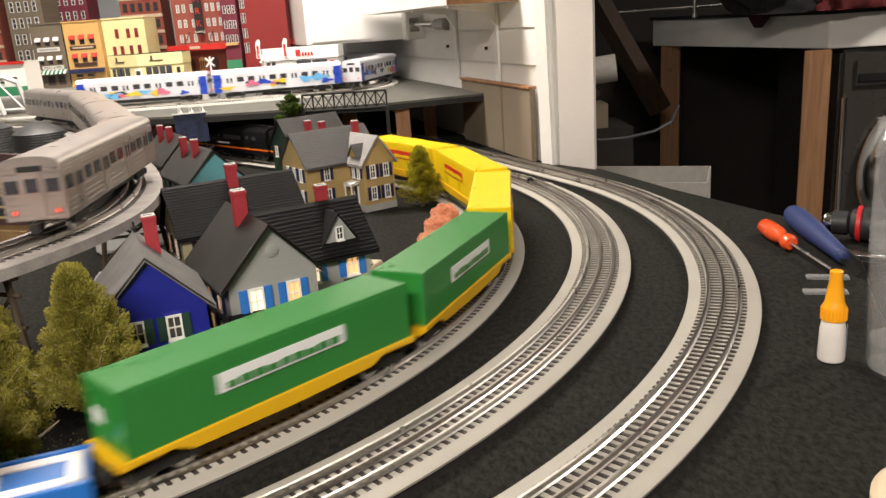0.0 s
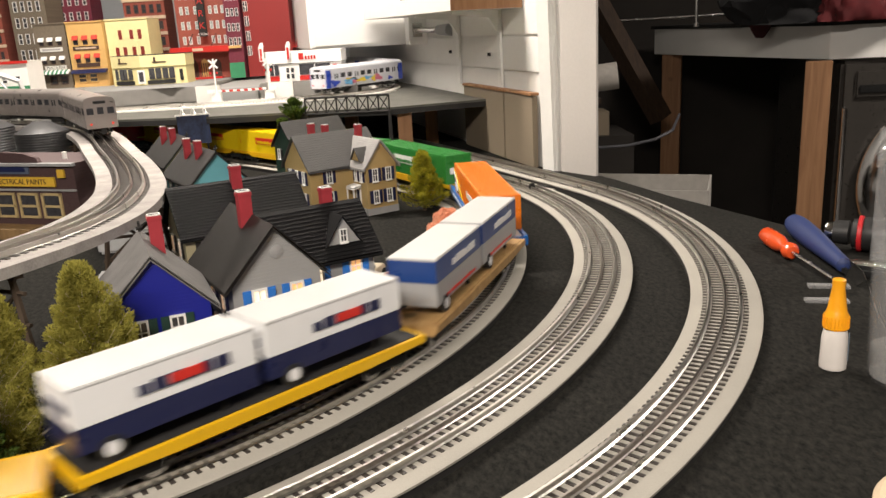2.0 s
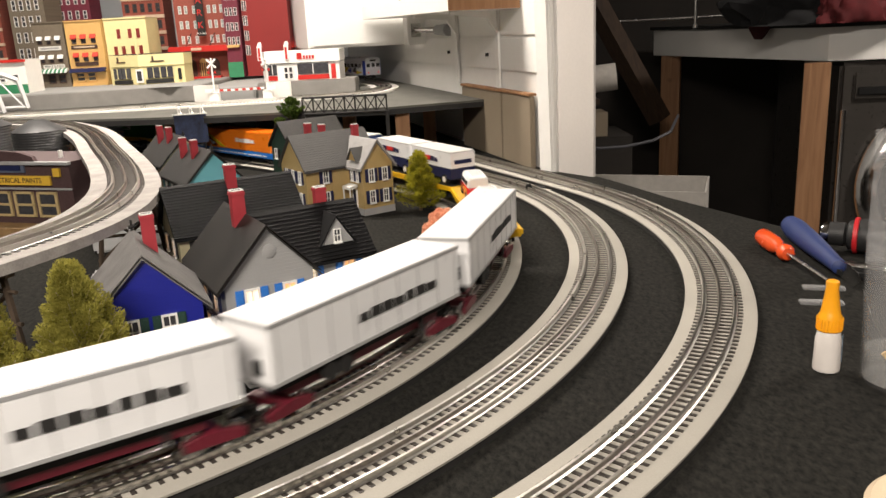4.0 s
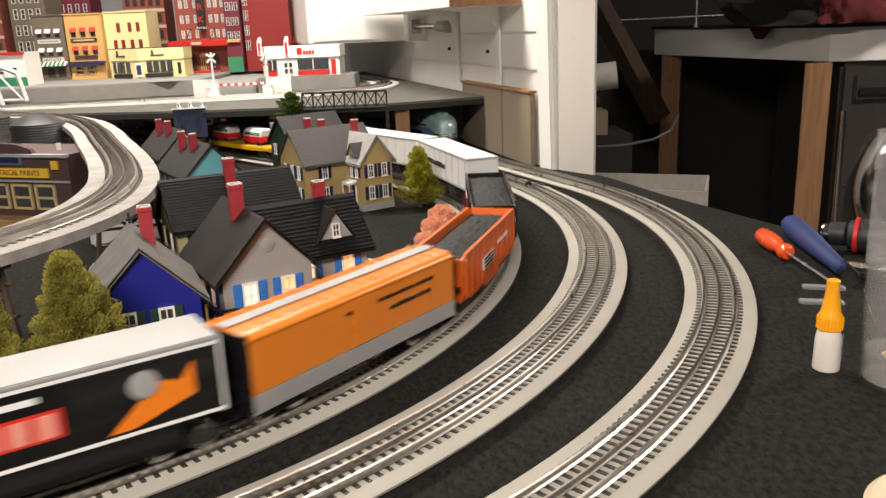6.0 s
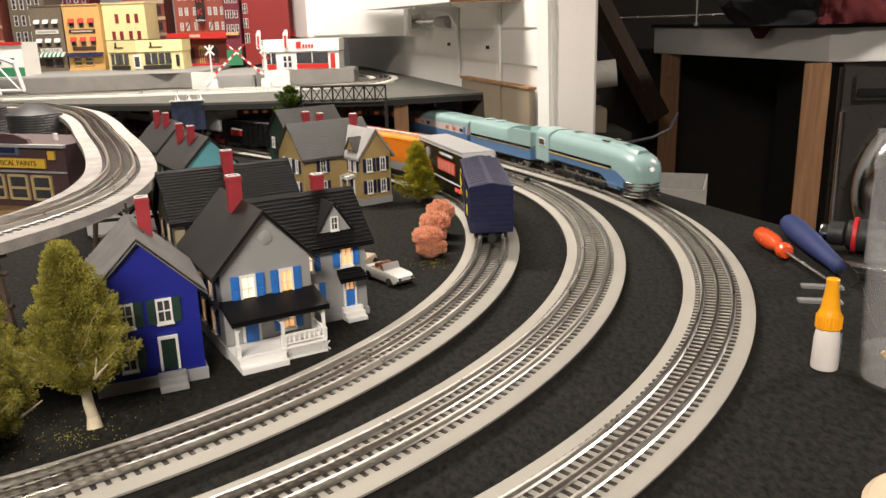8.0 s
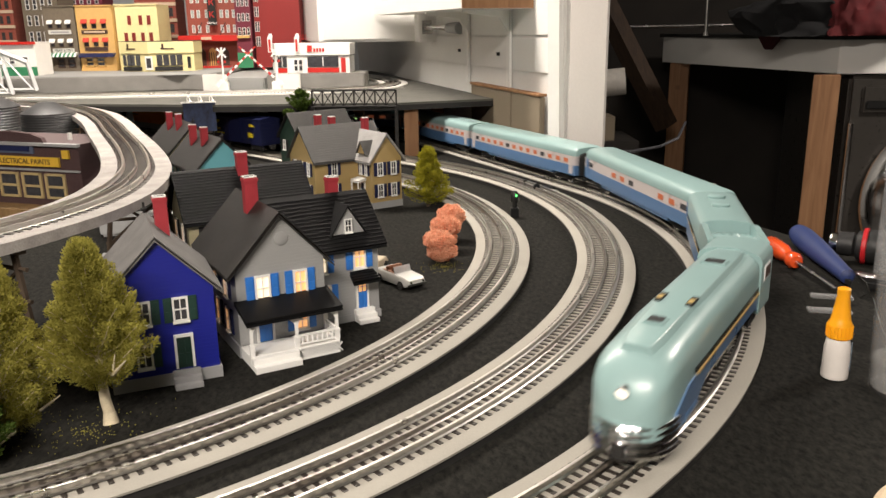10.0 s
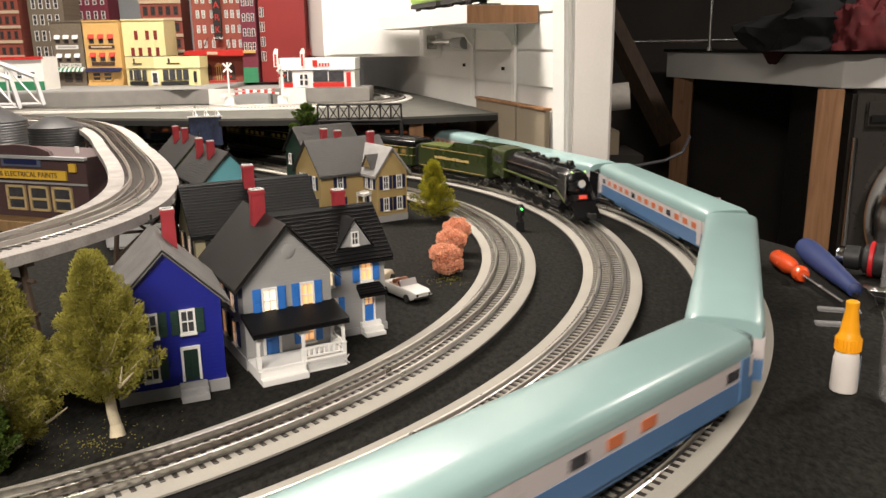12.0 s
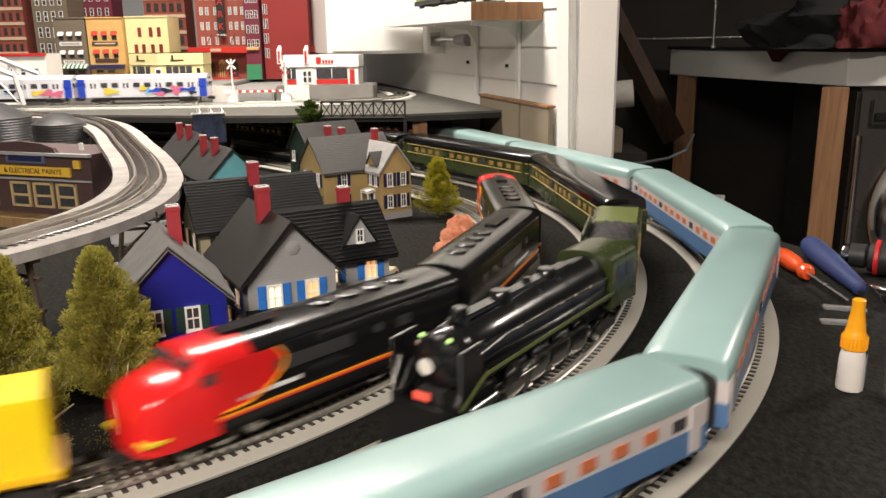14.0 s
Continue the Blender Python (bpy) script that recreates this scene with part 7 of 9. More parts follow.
def container(ob, x, length, z0, z1, y, material, mark=None, marks=0.45, mark_h=0.3, ribs=True, name="container"):
    bm = bmesh.new()
    prism(bm, rect(y, z0, z1), x - length / 2, x + length / 2, "x")
    body = part(name, bm, material, ob, bevel=0.0008)
    if ribs:
        bm = bmesh.new()
        n = int(length / 0.007)
        for i in range(n):
            cx = x - length / 2 + length * (i + 0.5) / n
            for s in (-1, 1):
                box(bm, cx, s * y, z0 + 0.004, 0.0032, 0.0012, z1 - z0 - 0.008)
            box(bm, cx, 0, z1 - 0.0002, 0.0032, 2 * y - 0.006, 0.0007)
        part("corrugation", bm, material, body, smooth=False)
    for e in (-1, 1):
        for s in (-1, 1):
            boxpart("corner_post", (x + e * (length / 2 - 0.001), s * (y - 0.001), z0, 0.0034, 0.0034, z1 - z0 + 0.0006), material, body)
        for yy in (-0.35, 0.35):
            bm = bmesh.new()
            rod(bm, (x + e * (length / 2 + 0.0008), y * yy, z0 + 0.002), (x + e * (length / 2 + 0.0008), y * yy, z1 - 0.002), 0.0007, n=5)
            part("lock_rod", bm, material, body)
    if mark:
        w = length * marks
        for s in (-1, 1):
            bm = bmesh.new()
            box(bm, x, s * (y + 0.0009), z0 + (z1 - z0) * 0.42, w, 0.0008, (z1 - z0) * mark_h)
            part("name_panel", bm, mark, body)
        bars("lettering_bar", body, x, z0 + (z1 - z0) * 0.46, w * 0.92, (z1 - z0) * mark_h * 0.5, y + 0.0016, material, 9)
        for e in (-1, 1):
            boxpart("end_plate", (x + e * (length / 2 + 0.0006), y * 0.45, z0 + (z1 - z0) * 0.35, 0.0008, y * 0.5, (z1 - z0) * 0.22), mark, body)
    return body


def well_car(label, length, box_mat, mark, frame_mat=YEL, group="train cars"):
    ob = rolling("container_car", label, "train car", length, group)
    h = length / 2
    bm = bmesh.new()
    for s in (-1, 1):
        prism(bm, [(-h + 0.004, 0.021), (-h * 0.70, 0.022), (-h * 0.60, 0.0155), (-h * 0.1, 0.0140), (h * 0.1, 0.0140), (h * 0.60, 0.0155), (h * 0.70, 0.022), (h - 0.004, 0.021), (h - 0.004, 0.0268), (-h + 0.004, 0.0268)], s * 0.026 - 0.0025, s * 0.026 + 0.0025, "y")
    box(bm, 0, 0, 0.0150, 1.2 * h, 0.05, 0.004)
    for s in (-1, 1):
        box(bm, s * (h - 0.02), 0, 0.018, 0.034, 0.048, 0.008)
    part("well_frame", bm, frame_mat, ob, bevel=0.0006)
    container(ob, 0, length * 0.93, 0.0262, 0.0880, 0.0262, box_mat, mark)
    for s in (-1, 1):
        bogie(ob, s * (h - 0.036))
    return lowered(ob, 0.82)


def orange_container_car(length):
    ob = rolling("container_car", "blue spine car carrying a long orange container", "train car", length, "train cars")
    h = length / 2
    bm = bmesh.new()
    for s in (-1, 1):
        prism(bm, [(-h + 0.004, 0.014), (h - 0.004, 0.014), (h - 0.004, 0.027), (-h + 0.004, 0.027)], s * 0.0265 - 0.0025, s * 0.0265 + 0.0025, "y")
    box(bm, 0, 0, 0.017, 2 * h - 0.01, 0.052, 0.008)
    part("frame", bm, CAR_BLUE, ob, "bright blue frame", bevel=0.0006)
    for s in (-1, 1):
        bm = bmesh.new()
        x = s * (h - 0.04)
        for yy in (-0.017, 0.017):
            box(bm, x, yy, 0.0252, 0.062, 0.008, 0.0015)
        for xx in (-0.026, 0.026):
            box(bm, x + xx, 0, 0.0252, 0.009, 0.042, 0.0015)
        part("walkway", bm, TR_WHITE, ob, "white end walkway")
    body = container(ob, -0.016, length * 0.73, 0.0275, 0.0885, 0.0262, BOX_ORANGE, None)
    for s in (-1, 1):
        bm = bmesh.new()
        prism(bm, [(0.035, 0.031), (0.055, 0.031), (0.135, 0.075), (0.125, 0.078)], s * 0.0273 - 0.0004, s * 0.0273 + 0.0004, "y")
        part("yellow_flash", bm, LOGO_YELLOW, body)
        bm = bmesh.new()
        prism(bm, [(0.075, 0.036), (0.09, 0.034), (0.128, 0.064), (0.124, 0.07)], s * 0.0282 - 0.0004, s * 0.0282 + 0.0004, "y")
        part("black_flash", bm, CAR_BLACK, body)
        bm = bmesh.new()
        prism(bm, [(0.08, 0.040), (0.094, 0.037), (0.112, 0.052), (0.10, 0.05)], s * 0.029 - 0.0004, s * 0.029 + 0.0004, "y")
        part("white_flash", bm, TR_WHITE, body)
    bars("lettering_bar", body, -0.055, 0.052, 0.085, 0.016, 0.0275, TR_WHITE, 5)
    bars("lettering_bar", ob, 0.0, 0.0185, 0.3, 0.004, 0.0292, TR_WHITE, 14)
    for s in (-1, 1):
        bogie(ob, s * (h - 0.04))
    return lowered(ob, 0.78, 0.0275)


def trailer(ob, x, length, top, bottom, stripe, mark_mat, split=0.5, roof=TR_WHITE, base=0.030, y=0.0245, height=0.045):
    """A road trailer standing on a flat car."""
    z0, z1 = base + 0.010, base + 0.010 + height
    zm = z0 + height * split
    body = along("trailer", rect(y, z0, zm), x - length / 2, x + length / 2, bottom, ob, bevel=0.0006)
    along("upper_side", rect(y, zm, z1), x - length / 2, x + length / 2, top, body)
    along("roof_panel", rect(y + 0.0003, z1, z1 + 0.0025), x - length / 2 - 0.0003, x + length / 2 + 0.0003, roof, body, bevel=0.0008)
    if stripe:
        along("stripe", rect(y + 0.0006, z0 + 0.001, z0 + 0.0035), x - length / 2 - 0.0004, x + length / 2 + 0.0004, stripe, body)
    bars("lettering_bar", body, x + 0.01, zm + (z1 - zm) * 0.3, length * 0.52, (z1 - zm) * 0.42, y + 0.0008, mark_mat, 6)
    for xx, single in ((x - length * 0.34, 0), (x + length * 0.3, 1)):
        if single:
            bm = bmesh.new()
            for s in (-1, 1):
                box(bm, xx, s * y * 0.7, base - 0.001, 0.003, 0.003, 0.0115)
            part("landing_leg", bm, BLACK_MATT, body)
        else:
            for s in (-1, 1):
                bm = bmesh.new()
                rod(bm, (xx, s * (y - 0.006), base + 0.0085), (xx, s * (y + 0.0012), base + 0.0085), 0.0088, n=18)
                tyre = part("tyre", bm, BLACK_MATT, body)
                bm = bmesh.new()
                rod(bm, (xx, s * (y + 0.0012), base + 0.0085), (xx, s * (y + 0.002), base + 0.0085), 0.0052, n=14)
                part("hub", bm, TR_WHITE, tyre)
    return body


def flat_base(label, length, side_mat, deck_mat):
    ob = rolling("flat_car", label, "train car", length, "train cars")
    h = length / 2
    bm = bmesh.new()
    for s in (-1, 1):
        prism(bm, [(-h + 0.003, 0.0215), (-h * 0.55, 0.0185), (h * 0.55, 0.0185), (h - 0.003, 0.0215), (h - 0.003, 0.0285), (-h + 0.003, 0.0285)], s * 0.0285 - 0.002, s * 0.0285 + 0.002, "y")
    for s in (-1, 1):
        box(bm, s * (h - 0.005), 0, 0.018, 0.004, 0.055, 0.0105)
    part("side_sill", bm, side_mat, ob, bevel=0.0005)
    bm = bmesh.new()
    n = int(length / 0.011)
    for i in range(n):
        box(bm, -h + 0.008 + (length - 0.016) * (i + 0.5) / n, 0, 0.024, 0.0102, 0.053, 0.005)
    part("plank_deck", bm, deck_mat, ob, bevel=0.0004)
    for s in (-1, 1):
        bogie(ob, s * (h - 0.042))
    return ob


def blue_silver_trailers(length):
    ob = flat_base("wood decked flat car with two blue and silver trailers", length, TAN_DECK, TAN_DECK)
    for x in (-0.073, 0.070):
        trailer(ob, x, 0.136, TR_BLUE, SILVER, None, TR_WHITE, 0.52, roof=ROOF_PANEL)
        bars("lettering_bar", ob, x, 0.0445, 0.09, 0.0035, 0.0255, STRIPE_RED, 7)
    return ob


def white_navy_trailers(length):
    # black deck stands for the dark hollow inside an open skeleton frame
    ob = flat_base("yellow flat car with two white and navy trailers", length, YEL, BLACK_MATT)
    for x in (-0.083, 0.064):
        t = trailer(ob, x, 0.139, TR_WHITE, TR_NAVY, None, TR_NAVY, 0.42, roof=ROOF_PANEL)
        for s in (-1, 1):
            bm = bmesh.new()
            box(bm, x + 0.012, s * 0.0256, 0.068, 0.026, 0.001, 0.007)
            part("red_letter_block", bm, STRIPE_RED, t)
        bm = bmesh.new()
        box(bm, x - 0.0702, 0, 0.066, 0.001, 0.034, 0.007)
        part("end_lettering", bm, TR_NAVY, t)
    return ob


def camper(ob, x):
    """A red and white toy camper van."""
    base = 0.029
    def sec(w, z0, z1):
        return [(-w, z0), (w, z0), (w, z1), (-w, z1)]
    van = new("camper_van")
    van.parent = ob
    van.matrix_local = pose(x, 0, base) @ Matrix.Diagonal((0.94, 0.98, 0.88, 1))
    tagged(van, "red and white toy camper van")
    bm = bmesh.new()
    loft(bm, [[(xx, y, z) for y, z in sec(w, 0.006, z1)] for xx, w, z1 in ((-0.044, 0.0165, 0.021), (-0.042, 0.0185, 0.0235), (0.036, 0.0185, 0.0235), (0.042, 0.0175, 0.021), (0.0435, 0.015, 0.018))])
    part("lower_body", bm, gloss("van_red", (0.6, 0.015, 0.02), 0.2), van, "red lower body", bevel=0.0015)
    bm = bmesh.new()
    loft(bm, [[(xx, y, z) for y, z in ((-w, 0.0235), (w, 0.0235), (w * 0.88, z1 - 0.004), (w * 0.7, z1), (-w * 0.7, z1), (-w * 0.88, z1 - 0.004))] for xx, w, z1 in ((-0.0425, 0.0175, 0.040), (-0.038, 0.018, 0.044), (0.026, 0.018, 0.044), (0.037, 0.0175, 0.038))])
    part("upper_body", bm, TR_WHITE, van, "white roof", bevel=0.001)
    for i in range(6):
        for s in (-1, 1):
            bm = bmesh.new()
            box(bm, -0.033 + i * 0.0118, s * 0.0169, 0.0262, 0.0088, 0.0018, 0.0088)
            part("side_window", bm, PANE_DARK, van)
    bm = bmesh.new()
    for i in range(9):
        box(bm, -0.034 + i * 0.0068, 0, 0.0438, 0.0012, 0.02, 0.0012)
    part("roof_rack", bm, TR_WHITE, van)
    for xx in (-0.0265, 0.0275):
        for s in (-1, 1):
            bm = bmesh.new()
            rod(bm, (xx, s * 0.0125, 0.0068), (xx, s * 0.0188, 0.0068), 0.0068, n=16)
            rod(bm, (xx, s * 0.0188, 0.0068), (xx, s * 0.0195, 0.0068), 0.0036, n=12)
            part("road_wheel", bm, BLACK_MATT, van)
    for e in (-1, 1):
        bm = bmesh.new()
        box(bm, e * 0.0448, 0, 0.007, 0.0018, 0.034, 0.003)
        part("bumper", bm, CHROME, van)


def camper_flat(length):
    ob = flat_base("yellow flat car carrying two red and white camper vans", length, YEL, paint("golden_deck", (0.6, 0.36, 0.05), 0.35, vary=0.15, scale=50))
    camper(ob, -0.072)
    camper(ob, 0.072)
    return ob


def road_railer(length):
    ob = rolling("road_trailer_car", "long white trailer running on maroon rail bogies", "train car", length, "train cars")
    h = length / 2
    body = along("trailer", rect(0.027, 0.038, 0.0885), -h + 0.008, h - 0.008, TR_WHITE, ob, bevel=0.001)
    along("top_rail", rect(0.0275, 0.0848, 0.0878), -h + 0.0075, h - 0.0075, SILVER, body)
    along("bottom_rail", rect(0.0275, 0.0365, 0.0395), -h + 0.0075, h - 0.0075, SILVER, body)
    for i in range(9):
        x = (i / 8 - 0.5) * (length - 0.03)
        for s in (-1, 1):
            boxpart("side_seam", (x, s * 0.0271, 0.0395, 0.0008, 0.0006, 0.0453), SILVER, body)
    bars("lettering_bar", body, 0.03, 0.057, length * 0.42, 0.011, 0.0276, BLACK_MATT, 7)
    for e in (-1, 1):
        bm = bmesh.new()
        box(bm, e * (h - 0.0072), -0.012, 0.045, 0.001, 0.010, 0.013)
        part("end_mark", bm, BLACK_MATT, body)
    boxpart("side_rail", (0, 0, 0.0265, length * 0.86, 0.034, 0.0095), BLACK_MATT, ob)
    for s in (-1, 1):
        for x in (-0.03, -0.012):
            bm = bmesh.new()
            rod(bm, (x - 0.03, s * 0.0175, 0.0265), (x - 0.03, s * 0.0255, 0.0265), 0.0085, n=16)
            part("road_tyre", bm, BLACK_MATT, ob)
        boxpart("landing_leg", (0.07, s * 0.019, 0.016, 0.004, 0.003, 0.022), BLACK_MATT, ob)
    boxpart("underframe", (0, 0, 0.019, length * 0.75, 0.03, 0.008), MAROON_PAINT, ob)
    for s in (-1, 1):
        bogie(ob, s * (h - 0.03), MAROON_PAINT)
    return ob


def hopper(label, length, material, lettered):
    ob = rolling("hopper_car", label, "train car", length, "train cars")
    h = length / 2 - 0.006
    bm = bmesh.new()
    # hull open at the top, with sloping ends
    for s in (-1, 1):
        prism(bm, [(-h, 0.030), (-h + 0.03, 0.0175), (-h * 0.3, 0.0175), (-h * 0.26, 0.012), (h * 0.26, 0.012), (h * 0.3, 0.0175), (h - 0.03, 0.0175), (h, 0.030), (h, 0.074), (h * 0.86, 0.079), (-h * 0.86, 0.079), (-h, 0.074)], s * 0.0275 - 0.001, s * 0.0275 + 0.001, "y")
        prism(bm, [(s * h, 0.040), (s * h, 0.076), (s * (h - 0.002), 0.076), (s * (h - 0.03), 0.022), (s * (h - 0.032), 0.022)], -0.0265, 0.0265, "y")
        box(bm, s * (h - 0.004), 0, 0.021, 0.008, 0.054, 0.008)
    body = part("hull", bm, material, ob)
    bm = bmesh.new()
    n = 11
    for i in range(n):
        x = -h + 0.012 + (2 * h - 0.024) * i / (n - 1)
        for s in (-1, 1):
            box(bm, x, s * 0.029, 0.022, 0.0026, 0.0022, 0.052)
    for s in (-1, 1):
        box(bm, 0, s * 0.0288, 0.0765, 2 * h * 0.9, 0.003, 0.0028)
    part("side_ribbing", bm, material, body, smooth=False)
    bm = bmesh.new()
    nx, ny = 46, 12
    grid = [[bm.verts.new((-h + 0.006 + (2 * h - 0.012) * i / nx, -0.0262 + 0.0524 * j / ny, 0.066 + 0.010 * math.sin(math.pi * i / nx) ** 0.5 * math.sin(math.pi * (j + 0.3) / (ny + 0.6)) + 0.003 * noise.noise(Vector((i * 0.9, j * 0.9, length * 9))))) for j in range(ny + 1)] for i in range(nx + 1)]
    for i in range(nx):
        for j in range(ny):
            bm.faces.new((grid[i][j], grid[i + 1][j], grid[i + 1][j + 1], grid[i][j + 1]))
    part("coal_load", bm, COAL, ob, "heaped black coal", smooth=False)
    bars("lettering_bar", body, 0.045, 0.052, 0.05, 0.006, 0.0302, TR_WHITE, 3)
    for s in (-1, 1):
        bm = bmesh.new()
        box(bm, -0.02 if lettered else 0.05, s * 0.0304, 0.036, 0.045, 0.0012, 0.016)
        plate = part("name_panel", bm, TR_WHITE if lettered else STRIPE_RED, body)
        bm = bmesh.new()
        for k in range(3):
            box(bm, -0.02 if lettered else 0.05, s * 0.0312, 0.038 + k * 0.005, 0.038, 0.0008, 0.0028)
        part("lettering_bar", bm, CAR_BLACK, plate)
    for s in (-1, 1):
        bogie(ob, s * (h - 0.032))
    return ob


def reefer(length):
    ob = rolling("refrigerator_car", "orange refrigerator car with silver sill and black ends", "train car", length, "train cars")
    h = length / 2 - 0.006
    body = along("body", rect(0.0285, 0.033, 0.079), -h, h, REEFER, ob, bevel=0.0006)
    along("silver_sill", rect(0.0287, 0.017, 0.0328), -h, h, SILVER, ob)
    along("roof", arch(0.0292, 0.079, 0.0800, 0.006), -h - 0.001, h + 0.001, REEFER, body)
    along("running_board", rect(0.006, 0.0862, 0.0878), -h, h, SILVER, body)
    for e in (-1, 1):
        boxpart("end_wall", (e * (h + 0.0012), 0, 0.019, 0.0024, 0.057, 0.0655), CAR_BLACK, body, "black end")
        bm = bmesh.new()
        for k in range(6):
            box(bm, e * (h + 0.003), 0, 0.025 + k * 0.009, 0.0016, 0.05, 0.003)
        part("end_ribbing", bm, CAR_BLACK, body)
    bm = bmesh.new()
    for i in range(16):
        box(bm, -h + 2 * h * (i + 0.5) / 16, 0, 0.0855, 0.0012, 0.045, 0.0008)
    part("roof_ribbing", bm, REEFER, body)
    bars("lettering_bar", body, 0.035, 0.066, 0.12, 0.004, 0.0288, CAR_BLACK, 12)
    bars("lettering_bar", body, 0.06, 0.054, 0.06, 0.005, 0.0288, CAR_BLACK, 6)
    for s in (-1, 1):
        bm = bmesh.new()
        box(bm, 0, s * 0.0288, 0.034, 0.03, 0.001, 0.043)
        part("door", bm, REEFER, body)
    for s in (-1, 1):
        bogie(ob, s * (h - 0.034))
    return ob


def striped_car(length):
    ob = rolling("insulated_car", "black and white car with red lettering and orange arrow", "train car", length, "train cars")
    h = length / 2 - 0.007
    body = along("body", rect(0.027, 0.030, 0.0845), -h, h, CAR_BLACK, ob, bevel=0.0006)
    along("roof", rect(0.0282, 0.0845, 0.0885), -h - 0.001, h + 0.001, SILVER, body, bevel=0.001)
    for z in (0.031, 0.082):
        along("white_line", rect(0.0276, z, z + 0.0025), -h, h, TR_WHITE, body)
    for e in (-1, 1):
        bm = bmesh.new()
        for y in (-0.024, 0.024):
            box(bm, e * (h + 0.0008), y, 0.03, 0.002, 0.007, 0.057)
        for z in (0.030, 0.081):
            box(bm, e * (h + 0.0008), 0, z, 0.002, 0.05, 0.006)
        part("end_frame", bm, TR_WHITE, body, "white end frame")
    for s in (-1, 1):
        bm = bmesh.new()
        prism(bm, [(0.035, 0.036), (0.05, 0.036), (0.094, 0.050), (0.094, 0.074), (0.085, 0.062), (0.07, 0.066)], s * 0.0276 - 0.0005, s * 0.0276 + 0.0005, "y")
        part("orange_arrow", bm, BOX_ORANGE, body)
        bm = bmesh.new()
        lathe(bm, [(0.010, 0), (0.010, 0.001), (0.009, 0.0012)], 24, Matrix.Translation((0.06, s * 0.0278, 0.066)) @ Matrix.Rotation(radians(-90 * s), 4, "X"))
        part("orange_disc", bm, SILVER, body)
        bm = bmesh.new()
        box(bm, -0.035, s * 0.0276, 0.045, 0.085, 0.001, 0.020)
        panel = part("red_lettering", bm, STRIPE_RED, body)
        bm = bmesh.new()
        for k in range(5):
            box(bm, -0.068 + k * 0.0165, s * 0.0284, 0.047, 0.0115, 0.0008, 0.016)
        part("lettering_bar", bm, gloss("salmon_ink", (0.75, 0.28, 0.22)), panel)
        bm = bmesh.new()
        box(bm, -0.035, s * 0.0276, 0.072, 0.06, 0.001, 0.004)
        part("lettering_bar", bm, TR_WHITE, body)
    along("tank_side", rect(0.026, 0.012, 0.0298), -h * 0.72, h * 0.72, CAR_BLACK, ob)
    for s in (-1, 1):
        for x in (-h + 0.018, -h + 0.034):
            bm = bmesh.new()
            box(bm, x, s * 0.0265, 0.02, 0.008, 0.002, 0.006)
            part("orange_marker", bm, LAMP_RED, ob)
    for s in (-1, 1):
        bogie(ob, s * (h - 0.03))
    return ob


def boxcar(length):
    ob = rolling("box_car", "dark navy box car with yellow emblem", "train car", length, "train cars")
    h = length / 2 - 0.006
    body = along("body", rect(0.0285, 0.018, 0.083), -h, h, BOXCAR_NAVY, ob, bevel=0.0006)
    bm = bmesh.new()
    prism(bm, [(-0.0295, 0.083), (0.0295, 0.083), (0.0295, 0.0845), (0, 0.0905), (-0.0295, 0.0845)], -h - 0.001, h + 0.001, "x")
    part("roof", bm, BOXCAR_NAVY, body)
    for i in range(14):
        x = -h + 2 * h * (i + 0.5) / 14
        for s in (-1, 1):
            bm = bmesh.new()
            box(bm, 0, 0, 0, 0.0045, 0.024, 0.0014, Matrix.Translation((x, s * 0.0148, 0.0868)) @ Matrix.Rotation(-s * 0.2, 4, "X"))
            part("roof_rib", bm, BOXCAR_NAVY, body, smooth=False)
    for e in (-1, 1):
        for k in range(8):
            boxpart("end_rib", (e * (h + 0.0006), 0, 0.022 + k * 0.0072, 0.002, 0.05, 0.0036), BOXCAR_NAVY, body)
    for i in range(15):
        if i not in (6, 7, 8):
            for s in (-1, 1):
                boxpart("side_rib", (-h + 2 * h * (i + 0.5) / 15, s * 0.0288, 0.02, 0.0016, 0.0014, 0.061), BOXCAR_NAVY, body)
    for s in (-1, 1):
        bm = bmesh.new()
        box(bm, -0.002, s * 0.0295, 0.020, 0.05, 0.0014, 0.06)
        part("sliding_door", bm, BOXCAR_NAVY, body)
        bm = bmesh.new()
        m = Matrix.Translation((h - 0.034, s * 0.0302, 0.060))
        n = 20
        inner, outer = [], []
        for i in range(n + 1):
            a = radians(55 + 250 * i / n)
            outer.append((0.0145 * math.cos(a), 0.0145 * math.sin(a)))
            inner.append((0.0085 * math.cos(a), 0.0085 * math.sin(a)))
        prism(bm, outer + inner[::-1], -0.0006, 0.0006, "y", m @ Matrix.Diagonal((-1, 1, 1, 1)) if s > 0 else m)
        part("round_emblem", bm, LOGO_YELLOW, body)
    bars("lettering_bar", body, h - 0.04, 0.036, 0.045, 0.006, 0.0302, LOGO_YELLOW, 5)
    bars("lettering_bar", body, -h + 0.035, 0.064, 0.022, 0.009, 0.0302, LOGO_YELLOW, 3)
    bars("lettering_bar", body, -h + 0.04, 0.036, 0.022, 0.016, 0.0302, LOGO_YELLOW, 3)
    for s in (-1, 1):
        bogie(ob, s * (h - 0.034))
    return ob


